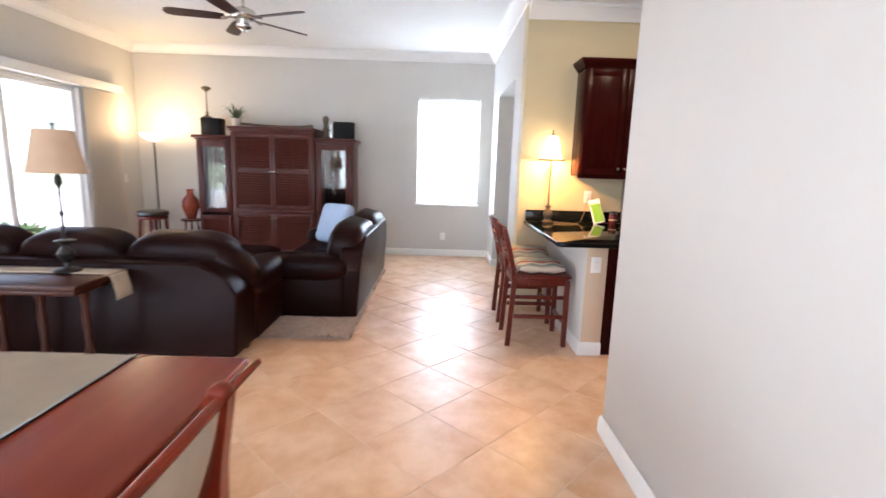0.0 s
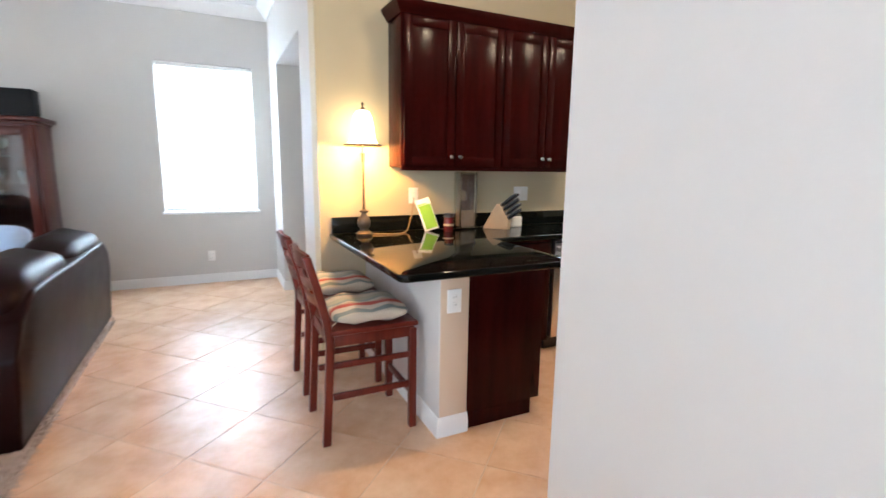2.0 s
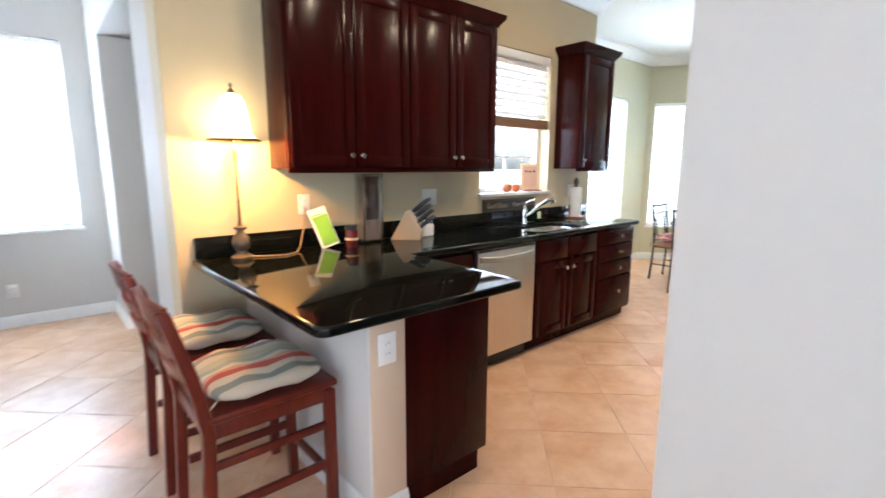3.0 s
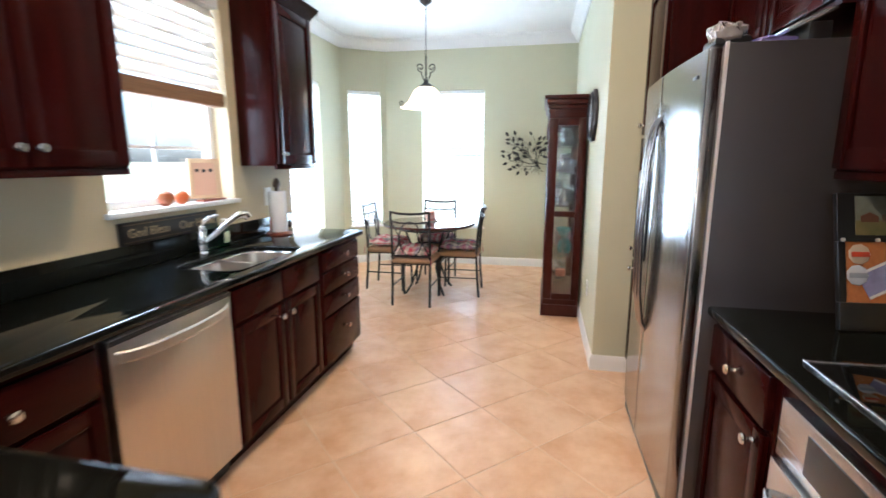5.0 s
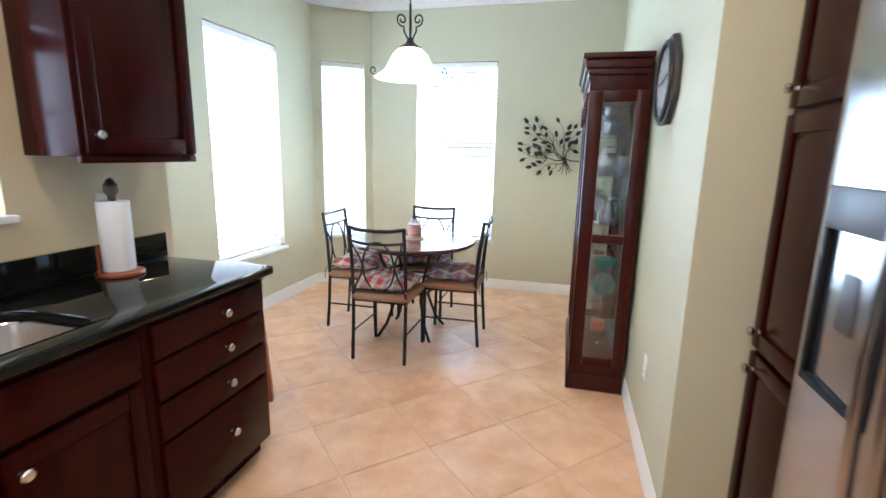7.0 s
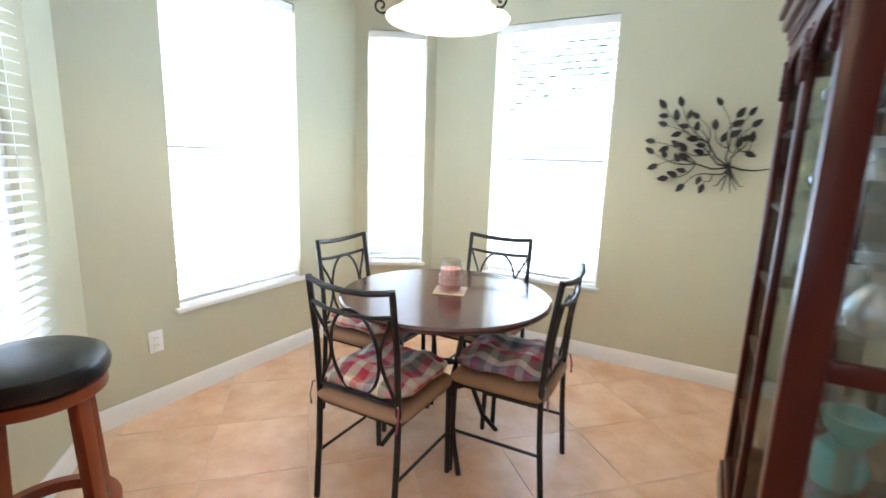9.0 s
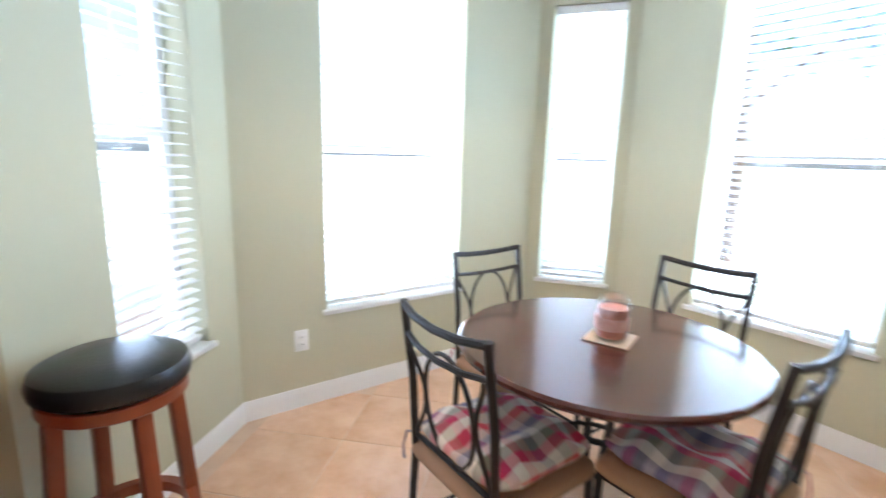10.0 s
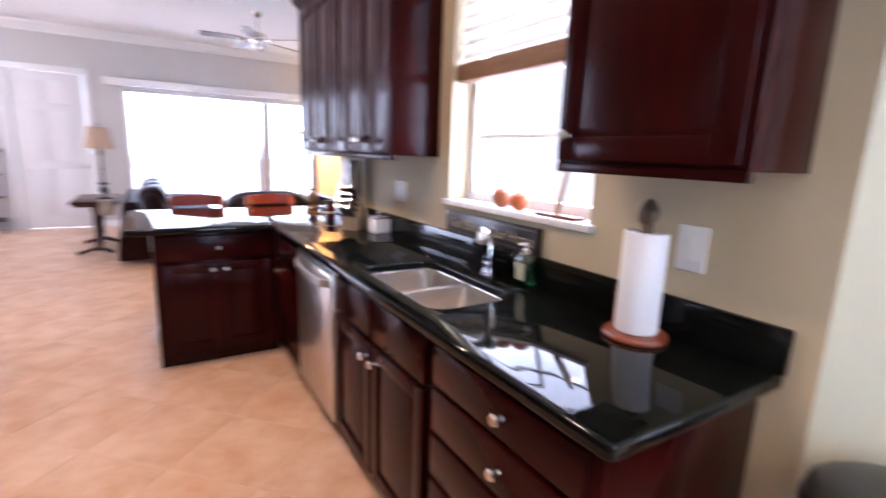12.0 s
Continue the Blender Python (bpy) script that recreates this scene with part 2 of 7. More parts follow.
def tube(points, r, seg=8, closed=False):
    """A round bar along points; r may be a list."""
    pts = [Vector(p) for p in points]
    n = len(pts)
    bm = bmesh.new()
    rings = []
    side = None
    for i, p in enumerate(pts):
        if closed:
            d = (pts[(i + 1) % n] - pts[i - 1]).normalized()
        else:
            d = (pts[min(i + 1, n - 1)] - pts[max(i - 1, 0)]).normalized()
        if side is None:
            side = d.orthogonal().normalized()
        side = (side - d * side.dot(d)).normalized()
        up = d.cross(side)
        rr = r[i] if isinstance(r, (list, tuple)) else r
        rings.append([bm.verts.new(p + rr * (math.cos(2 * math.pi * k / seg) * side + math.sin(2 * math.pi * k / seg) * up)) for k in range(seg)])
    pairs = list(zip(rings, rings[1:]))
    if closed:
        pairs.append((rings[-1], rings[0]))
    for a, b in pairs:
        for k in range(seg):
            bm.faces.new((a[k], a[(k + 1) % seg], b[(k + 1) % seg], b[k]))
    if not closed:
        bm.faces.new(rings[0][::-1])
        bm.faces.new(rings[-1])
    bmesh.ops.recalc_face_normals(bm, faces=bm.faces[:])
    return bm


def prism(poly, depth, bevel=0.0):
    """Polygon in x, z drawn out along y from 0 to depth."""
    bm = bmesh.new()
    a = [bm.verts.new((x, 0, z)) for x, z in poly]
    b = [bm.verts.new((x, depth, z)) for x, z in poly]
    n = len(poly)
    bm.faces.new(a)
    bm.faces.new(b[::-1])
    for i in range(n):
        bm.faces.new((a[i], b[i], b[(i + 1) % n], a[(i + 1) % n]))
    bmesh.ops.recalc_face_normals(bm, faces=bm.faces[:])
    if bevel:
        bmesh.ops.bevel(bm, geom=bm.edges[:], offset=bevel, segments=3, affect="EDGES", profile=0.5)
    return bm


def puff(cx, cy, cz, a, b, c, e=0.45, nu=28, nv=14, tuft=0.0):
    """A stuffed cushion: a superellipsoid of half sizes a, b, c."""
    bm = bmesh.new()
    sg = lambda v, p: math.copysign(abs(v) ** p, v)
    rings = []
    for j in range(nv + 1):
        v = -math.pi / 2 + math.pi * j / nv
        ring = []
        for i in range(nu):
            u = 2 * math.pi * i / nu
            x, y, z = a * sg(math.cos(v), e) * sg(math.cos(u), e * 0.7), b * sg(math.cos(v), e) * sg(math.sin(u), e * 0.7), c * sg(math.sin(v), 0.8)
            if tuft:
                z *= 1 - tuft * (0.5 + 0.5 * math.cos(x / a * math.pi * 2.5)) * (0.5 + 0.5 * math.cos(y / b * math.pi * 2.5))
            w = noise.noise((x * 9 + cx, y * 9 + cy, z * 9)) * 0.012
            ring.append(bm.verts.new((cx + x * (1 + w), cy + y * (1 + w), cz + z + w * 0.5)))
        rings.append(ring)
    for p, q in zip(rings, rings[1:]):
        for i in range(nu):
            bm.faces.new((p[i], p[(i + 1) % nu], q[(i + 1) % nu], q[i]))
    bmesh.ops.remove_doubles(bm, verts=bm.verts[:], dist=1e-5)
    bmesh.ops.recalc_face_normals(bm, faces=bm.faces[:])
    return bm


def mesh_of(name, bm, material, smooth=True):
    me = bpy.data.meshes.new(name)
    bm.to_mesh(me)
    bm.free()
    me.materials.append(material)
    if smooth:
        me.shade_smooth()
        me.set_sharp_from_angle(angle=radians(38))
    return me


def part(name, bm, material, parent, label=""):
    ob = new(name, mesh_of(name, bm, material))
    ob.parent = parent
    return tagged(ob, label)


def share(name, me, parent, m):
    """One more piece on a mesh that is already there."""
    ob = new(name, me)
    ob.parent = parent
    ob.matrix_basis = m
    return ob


def thing(name, m, label, category, group=""):
    ob = new(name)
    ob.empty_display_size = 0.1
    ob.matrix_world = m
    return tagged(ob, label, category, group)


def solid(name, bm, material, label="", category="", kind="", group=""):
    return tagged(new(name, mesh_of(name, bm, material)), label, category, group, kind)


# ---- plan (metres) ----
XL, XR, YF, YB, H = -4.70, 0.82, 7.60, -3.2, 3.13
HK = 2.98                      # kitchen ceiling, lower than the living room's
YS, XW = 4.83, 4.63            # sink wall, its east end
NX0, NY1, NX1 = 5.365, 5.567, 7.685   # bay corners
NC = (7.321, 5.567, 7.685, 5.059)
YN, XP = 2.55, 4.488           # nook's south wall and its end
YK, XD = 1.68, 0.942           # kitchen's south wall, dining partition
T = 0.2


def wall(name, p, q, openings, material, thick=T, top=H, label=""):
    """A wall whose room face runs from p to q with the room on its right; openings are (from, to, low, high) along it."""
    p, q = Vector((*p, 0)), Vector((*q, 0))
    d = (q - p)
    length = d.length
    ang = math.atan2(d.y, d.x)
    cuts = sorted(openings)
    bms, s = [], 0.0
    for a, b, lo, hi in cuts:
        if a > s:
            bms.append(box(s, 0, 0, a, thick, top))
        if lo > 0.01:
            bms.append(box(a, 0, 0, b, thick, lo))
        if hi < top:
            bms.append(box(a, 0, hi, b, thick, top))
        s = b
    if s < length:
        bms.append(box(s, 0, 0, length, thick, top))
    bm = moved(joined(*bms), Matrix.Translation(p) @ Matrix.Rotation(ang, 4, "Z"))
    return solid(name, bm, material, label, "wall", "structure")


R45 = math.hypot(NX0 - XW, NY1 - YS)
L2 = math.hypot(NC[2] - NC[0], NC[3] - NC[1])
WZ0, WZ1 = 0.52, 2.335
wall("wall_north_living", (XL, YF), (XR, YF), [(4.355, 5.325, 0.84, 2.475)], GREIGE, label="greige painted far wall of the living room")
wall("wall_west", (XL, YB), (XL, YF), [(0.4, 3.4, 0.1, 2.4), (YB * -1 + 1.80, -YB + 2.72, 0, 2.44), (-YB + 3.25, -YB + 6.42, 0, 2.30)], GREIGE, label="greige painted wall with sliding glass door")
wall("wall_hall", (XR, YF), (XR, YS + T), [(YF - 6.90, YF - 5.45, 0, 2.42)], GREIGE, thick=0.36, label="greige painted wall with a cased opening")
wall("wall_sink", (XR, YS), (XW, YS), [(3.035 - XR, 3.935 - XR, 1.18, 2.36)], KHAKI, label="khaki green painted kitchen wall")
wall("wall_bay_west", (XW, YS), (NX0, NY1), [(0.36, 0.82, WZ0, WZ1)], SAGE, label="sage green painted bay wall")
wall("wall_bay_north", (NX0, NY1), (NC[0], NC[1]), [(5.818 - NX0, 6.715 - NX0, WZ0, WZ1)], SAGE, label="sage green painted bay wall")
wall("wall_bay_corner", (NC[0], NC[1]), (NC[2], NC[3]), [(0.095, 0.543, WZ0, WZ1)], SAGE, label="sage green painted bay wall")
wall("wall_bay_east", (NC[2], NC[3]), (NX1, YN), [(NC[3] - 4.555, NC[3] - 3.71, WZ0, WZ1)], SAGE, label="sage green painted bay wall")
solid("wall_south_nook", box(XP, YK - T, 0, NX1 + T, YN, H), SAGE, "sage green painted wall beside the pantry", "wall", "structure")
wall("wall_south_kitchen", (XP, YK), (XD + 0.173, YK), [], KHAKI, label="khaki green painted wall behind the range")
solid("wall_partition", box(XD, YB, 0, XD + 0.173, 2.415, H, 0.012), GREIGE, "plain pale greige painted partition wall", "wall", "structure")
wall("wall_south_dining", (XD, YB), (XL, YB), [(1.2, 4.6, 0.1, 2.4)], GREIGE, label="greige painted wall of the dining area")
solid("wall_hall_back", joined(box(2.4, YS + T, 0, 2.5, YF + T, H), box(XR + 0.36, YF, 0, 2.4, YF + T, H)), GREIGE, "greige painted hall wall", "wall", "structure")
# added skin: its white stands in for daylight glare beyond the sink window
solid("wall_hall_glare_skin", box(2.503, YS + T + 0.003, -0.2, 2.53, YF + T, H), GLAREWHITE, "added white skin that brightens the view from the sink window", "wall", "structure")
solid("ceiling", box(XL - T, YB - T, H, NX1 + T, YF + T, H + 0.15), CEIL, "white painted ceiling", "ceiling", "structure")
solid("ceiling_kitchen", box(XR + 0.003, YK - T, HK, NX1 + T, YF + T, H - 0.001), CEIL, "lower white painted kitchen ceiling", "ceiling", "structure")
floor = solid("floor", box(XL - T, YB - T, -0.2, NX1 + T, YF + T, -0.0026), GROUT, "beige ceramic tile floor laid diagonally", "floor", "structure")
solid("ground", box(-300, -300, -0.45, 300, 300, -0.22), GRASS, "mown lawn outside", "ground", "structure")


def run(name, pts, profile, material, label, z=0.0):
    """Trim of one section along a line of wall faces, room on the right; profile is (out, up) pairs, joints mitred."""
    bm = bmesh.new()
    n = len(pts)
    rings = []
    for i in range(n):
        p = Vector(pts[i])
        d0 = (p - Vector(pts[i - 1])).normalized() if i else (Vector(pts[1]) - p).normalized()
        d1 = (Vector(pts[i + 1]) - p).normalized() if i < n - 1 else d0
        n0, n1 = Vector((d0.y, -d0.x)), Vector((d1.y, -d1.x))
        mit = (n0 + n1).normalized()
        mit = mit / max(0.3, mit.dot(n0))
        rings.append([bm.verts.new((p.x + mit.x * o, p.y + mit.y * o, z + u)) for o, u in profile])
    k = len(profile)
    for a, b in zip(rings, rings[1:]):
        for j in range(k):
            bm.faces.new((a[j], b[j], b[(j + 1) % k], a[(j + 1) % k]))
    bm.faces.new(rings[0][::-1])
    bm.faces.new(rings[-1])
    bmesh.ops.recalc_face_normals(bm, faces=bm.faces[:])
    return solid(name, bm, material, label, "trim", "structure")


CROWN = [(0.001, -0.13), (0.018, -0.13), (0.022, -0.112), (0.05, -0.085), (0.075, -0.045), (0.105, -0.028), (0.11, -0.012), (0.125, -0.010), (0.125, -0.001), (0.001, -0.001)]
BASE = [(0.001, 0.0), (0.016, 0.0), (0.016, 0.075), (0.012, 0.087), (0.009, 0.096), (0.006, 0.104), (0.001, 0.106)]
run("crown_living", [(XL, YB), (XL, YF), (XR, YF), (XR, YS)], CROWN, TRIM, "white crown moulding", H)
run("crown_dining", [(XD, 2.415), (XD, YB), (XL, YB)], CROWN, TRIM, "white crown moulding of the dining area", H)
run("crown_kitchen", [(XR + 0.003, YS), (XW, YS), (NX0, NY1), (NC[0], NC[1]), (NC[2], NC[3]), (NX1, YN), (XP, YN), (XP, YK), (XD + 0.173, YK), (XD + 0.173, 2.415)], CROWN, TRIM, "white crown moulding of the kitchen", HK)
run("baseboard_living", [(XL, 6.42), (XL, YF), (XR, YF), (XR, 6.90), (XR + 0.36, 6.90)], BASE, TRIM, "white baseboard")
run("baseboard_bay", [(XW - 0.02, YS), (XW, YS), (NX0, NY1), (NC[0], NC[1]), (NC[2], NC[3]), (NX1, YN), (XP, YN), (XP, 2.325)], BASE, TRIM, "white baseboard")
run("baseboard_partition", [(XD + 0.173, 2.34), (XD + 0.173, 2.415), (XD, 2.415), (XD, YB)], BASE, TRIM, "white baseboard")
run("baseboard_west", [(XL, 2.80), (XL, 3.18)], BASE, TRIM, "white baseboard")


# ---- windows and outer doors ----
def window(name, p, ang, w, z0, z1, label, rail=0.5, grid=0):
    """A vinyl window in an opening of a wall: p is the opening's start on the room face."""
    e = thing(name, Matrix.Translation((*p, 0)) @ Matrix.Rotation(ang, 4, "Z"), label, "window")
    tagged(e, kind="structure")
    y0, y1, f = 0.11, 0.17, 0.045
    zm = z0 + (z1 - z0) * rail
    part("window_frame", joined(box(0, y0, z0, f, y1, z1, 0.004), box(w - f, y0, z0, w, y1, z1, 0.004), box(f, y0, z0, w - f, y1, z0 + f, 0.004),
                                box(f, y0, z1 - f, w - f, y1, z1, 0.004)), TRIM, e)
    part("meeting_rail", box(f, y0 + 0.005, zm - 0.02, w - f, y1 - 0.01, zm + 0.02, 0.003), TRIM, e)
    for a, b in ((z0 + f, zm - 0.02), (zm + 0.02, z1 - f)):
        part("pane", box(f, 0.138, a, w - f, 0.142, b), PANE, e).visible_shadow = False
        if grid:
            part("glazing_bar", joined(box(w / 2 - 0.008, 0.132, a, w / 2 + 0.008, 0.148, b), box(f, 0.132, (a + b) / 2 - 0.008, w - f, 0.148, (a + b) / 2 + 0.008)), TRIM, e)
    part("window_sill", box(-0.025, -0.028, z0 - 0.022, w + 0.025, y0, z0 + 0.004, 0.005), TRIM, e)
    return e


SLATS = {}


def blind(p, ang, w, z0, z1, label, tilt=25, step=0.044, lift=None, group="blinds"):
    """A horizontal slat blind inside the opening."""
    e = thing("window_blind", Matrix.Translation((*p, 0)) @ Matrix.Rotation(ang, 4, "Z"), label, "blind", group)
    part("headrail", box(0.008, 0.01, z1 - 0.055, w - 0.008, 0.07, z1 - 0.004, 0.004), BLIND, e)
    key = round(w, 3)
    if key not in SLATS:
        bm = bmesh.new()
        rows = [[bm.verts.new((x, -0.025 + 0.0125 * k, 0.003 * (1 - ((k - 2) / 2) ** 2) + dz)) for k in range(5)] for x in (0.012, w - 0.012) for dz in (0, 0.0025)]
        a, a2, b, b2 = rows
        for k in range(4):
            bm.faces.new((a[k], a[k + 1], b[k + 1], b[k]))
            bm.faces.new((a2[k], b2[k], b2[k + 1], a2[k + 1]))
        for k in (0, 4):
            bm.faces.new((a[k], b[k], b2[k], a2[k]))
        bmesh.ops.recalc_face_normals(bm, faces=bm.faces[:])
        SLATS[key] = mesh_of("slat", bm, BLIND)
    low = z0 + 0.03 if lift is None else lift
    z = z1 - 0.075
    while z > low + 0.02:
        share("slat", SLATS[key], e, pose(0, 0.045, z, tilt + random.uniform(-2, 2), 0, 0))
        z -= step
    part("bottom_rail", box(0.012, 0.022, low - 0.012, w - 0.012, 0.068, low + 0.012, 0.004), BLIND, e)
    for x in (0.12, w - 0.12):
        part("ladder_cord", tube([(x, 0.019, z1 - 0.06), (x, 0.019, low)], 0.0013, 5), BLIND, e)
    return e


A45 = math.atan2(NY1 - YS, NX0 - XW)
A2 = math.atan2(NC[3] - NC[1], NC[2] - NC[0])
d0 = Vector((math.cos(A45), math.sin(A45)))
d2 = Vector((math.cos(A2), math.sin(A2)))
P0 = (XW + d0.x * 0.36, YS + d0.y * 0.36)
P2 = (NC[0] + d2.x * 0.095, NC[1] + d2.y * 0.095)
window("window_1", (XL + 4.355, YF), 0, 0.97, 0.84, 2.475, "white framed living room window")
window("window_2", (3.035, YS), 0, 0.90, 1.18, 2.36, "white framed window over the sink", grid=1)
window("window_3", P0, A45, 0.46, WZ0, WZ1, "narrow white framed bay window")
window("window_4", (5.818, NY1), 0, 0.897, WZ0, WZ1, "tall white framed bay window")
window("window_5", P2, A2, 0.448, WZ0, WZ1, "narrow white framed bay window")
window("window_6", (NX1, 4.555), -math.pi / 2, 0.845, WZ0, WZ1, "tall white framed bay window")
window("window_7", (XD - 1.2, YB), math.pi, 3.4, 0.1, 2.4, "wide dining room window", rail=0.9)
window("window_8", (XL, YB + 0.4), math.pi / 2, 3.0, 0.1, 2.4, "wide dining room window", rail=0.9)
blind(P0, A45, 0.46, WZ0, WZ1, "white slat blind with slats open", 8)
blind((5.818, NY1), 0, 0.897, WZ0, WZ1, "white slat blind half closed", -38)
blind(P2, A2, 0.448, WZ0, WZ1, "narrow white slat blind half closed", -38)
blind((NX1, 4.555), -math.pi / 2, 0.845, WZ0, WZ1, "white slat blind with slats open", -20)

# closed pleated shade in the living room window
sh = thing("pleated_blind", Matrix.Translation((XL + 4.355, YF, 0)), "closed white pleated blind in the living room window", "blind")
SHADEW = bpy.data.materials.new("translucent white shade cloth")
SHADEW.use_nodes = True
_nt = SHADEW.node_tree
_tr = _nt.nodes.new("ShaderNodeBsdfTranslucent")
_tr.inputs[0].default_value = (0.9, 0.9, 0.88, 1)
_mx = _nt.nodes.new("ShaderNodeMixShader")
_mx.inputs[0].default_value = 0.6
_nt.nodes["Principled BSDF"].inputs["Base Color"].default_value = (0.85, 0.85, 0.83, 1)
_nt.links.new(_nt.nodes["Principled BSDF"].outputs[0], _mx.inputs[1])
_nt.links.new(_tr.outputs[0], _mx.inputs[2])
_nt.links.new(_mx.outputs[0], _nt.nodes["Material Output"].inputs[0])
bm = bmesh.new()
prev = None
for i in range(0, 75):
    z = 0.88 + i * 0.021
    cur = [bm.verts.new((x, 0.05 + 0.008 * (i % 2), z)) for x in (0.012, 0.958)]
    if prev:
        bm.faces.new((prev[0], prev[1], cur[1], cur[0]))
    prev = cur
part("pleated_cloth", bm, SHADEW, sh)
part("headrail", box(0.006, 0.02, 2.425, 0.964, 0.08, 2.47, 0.004), BLIND, sh)
part("bottom_rail", box(0.010, 0.035, 0.862, 0.960, 0.075, 0.885, 0.004), BLIND, sh)

# raised faux-wood blind over the sink with a woven hem
kb = thing("window_blind", Matrix.Translation((3.035, YS, 0)), "white blind drawn half up over a brown wooden bottom rail", "blind", "blinds")
part("headrail", box(0.008, 0.005, 2.29, 0.892, 0.075, 2.356, 0.004), BLIND, kb)
bm = bmesh.new()
SLATK = mesh_of("slat", moved(box(0.012, -0.034, -0.0015, 0.888, 0.034, 0.0015, 0.0008, 1), Matrix.Identity(4)), BLIND)
for i in range(8):
    share("slat", SLATK, kb, pose(0, 0.05, 2.27 - 0.058 * i, 62, 0, 0))
WOVEN = mat("brown bamboo weave", (0.30, 0.17, 0.09), 0.7, dark=(0.16, 0.08, 0.04), scale=4, amount=0.9, stretch=(1, 1, 40), bump=0.4, bscale=30)
part("bottom_rail", box(0.010, 0.012, 1.735, 0.890, 0.078, 1.815, 0.006), WOVEN, kb, "brown woven wooden bottom rail")

# sliding glass door, its valance and vertical blinds
sd = tagged(thing("door_1", Matrix.Translation((XL, 3.25, 0)), "white framed sliding glass door to the garden", "sliding door"), kind="structure")
for k in range(3):
    y0, y1 = 3.17 * k / 3, 3.17 * (k + 1) / 3
    part("door_frame", joined(box(-0.12, y0, 0, -0.06, y0 + 0.04, 2.30, 0.004), box(-0.12, y1 - 0.04, 0, -0.06, y1, 2.30, 0.004),
                              box(-0.12, y0 + 0.04, 0, -0.06, y1 - 0.04, 0.07, 0.004), box(-0.12, y0 + 0.04, 2.24, -0.06, y1 - 0.04, 2.30, 0.004)), TRIM, sd)
    part("pane", box(-0.092, y0 + 0.04, 0.07, -0.088, y1 - 0.04, 2.24), PANE, sd).visible_shadow = False
va = thing("vertical_blind", Matrix.Translation((XL, 3.0, 0)), "cream vertical blind drawn aside under a white valance", "blind")
part("valance", joined(box(0.002, 0, 2.32, 0.13, 4.12, 2.335, 0.003), box(0.115, 0, 2.335, 0.13, 4.12, 2.43, 0.003)), TRIM, va)
CREAM = mat("cream vinyl vane", (0.60, 0.54, 0.46), 0.6, scale=3, amount=0.2)
vane = mesh_of("vane", prism([(0.045 * math.cos(a), 0.045 * math.sin(a) * 0.25) for a in [math.pi * i / 6 for i in range(7)]] +
                             [(0.043 * math.cos(a), 0.043 * math.sin(a) * 0.25 - 0.003) for a in [math.pi * (6 - i) / 6 for i in range(7)]], 2.27), CREAM)
for i in range(16):
    share("vane", vane, va, pose(0.065, 3.43 + i * 0.043, 2.31, -90, 0, 0) @ pose(0, 0, 0, 0, 62 + random.uniform(-5, 5), 0))

# panelled front door
fd = tagged(thing("door_2", Matrix.Translation((XL, 1.80, 0)), "white six-panel door, closed", "door"), kind="structure")
slab = [box(-0.06, 0.01, 0.01, -0.02, 0.91, 2.43, 0.003)]
for z0, z1 in ((0.2, 0.95), (1.08, 1.85), (1.97, 2.3)):
    for y0 in (0.12, 0.50):
        slab.append(box(-0.024, y0, z0, -0.012, y0 + 0.30, z1, 0.008))
part("door_leaf", joined(*slab), TRIM, fd)
part("door_casing", joined(box(0.001, -0.09, 0, 0.02, 0.0, 2.44, 0.004), box(0.001, 0.92, 0, 0.02, 1.01, 2.44, 0.004), box(0.001, -0.09, 2.44, 0.02, 1.01, 2.53, 0.004)), TRIM, fd)
part("door_handle", moved(lathe([(0.0, 0), (0.03, 0.0), (0.03, 0.008), (0.012, 0.012), (0.012, 0.04), (0.028, 0.05), (0.028, 0.07), (0, 0.078)], 16), pose(-0.012, 0.84, 1.0, 0, 90, 0)), NICKEL, fd, "satin nickel door knob")


# ---- kitchen cabinets ----
def front(name, parent, w, h, x=0.0, z=0.0, t=0.02, rail=0.055, raised=True):
    """A cabinet front whose outer face looks to -y: a plain slab, or a frame round a raised panel."""
    r = min(rail, h * 0.24)
    if not raised:
        return part(name, joined(box(x, -0.010, z, x + w, 0, z + h), box(x, -t, z, x + w, -0.004, z + h, 0.006)), CHERRYH, parent)
    d = part(name, box(x, -0.010, z, x + w, 0, z + h), CHERRY, parent)
    for x0 in (x, x + w - r):
        part("stile", box(x0, -t, z, x0 + r, -0.0095, z + h, 0.003), CHERRY, d)
    for z0 in (z, z + h - r):
        part("rail", box(x + r - 0.0005, -t, z0, x + w - r + 0.0005, -0.0095, z0 + r, 0.003), CHERRYH, d)
    g = 0.010
    x0, x1, z0, z1, k = x + r + g, x + w - r - g, z + r + g, z + h - r - g, min(0.032, 0.2 * (h - 2 * r))
    b = bmesh.new()
    lo = [b.verts.new((a, -0.0105, c)) for a, c in ((x0, z0), (x1, z0), (x1, z1), (x0, z1))]
    hi = [b.verts.new((a, -t + 0.001, c)) for a, c in ((x0 + k, z0 + k), (x1 - k, z0 + k), (x1 - k, z1 - k), (x0 + k, z1 - k))]
    b.faces.new(hi)
    for i in range(4):
        b.faces.new((lo[i], lo[(i + 1) % 4], hi[(i + 1) % 4], hi[i]))
    bmesh.ops.recalc_face_normals(b, faces=b.faces[:])
    part("panel", b, CHERRY, d)
    return d


KNOBM = mesh_of("knob", moved(lathe([(0, 0), (0.008, 0), (0.006, 0.006), (0.006, 0.014), (0.015, 0.020), (0.0165, 0.026), (0.013, 0.031), (0, 0.033)], 16), pose(0, 0, 0, 90, 0, 0)), NICKEL)


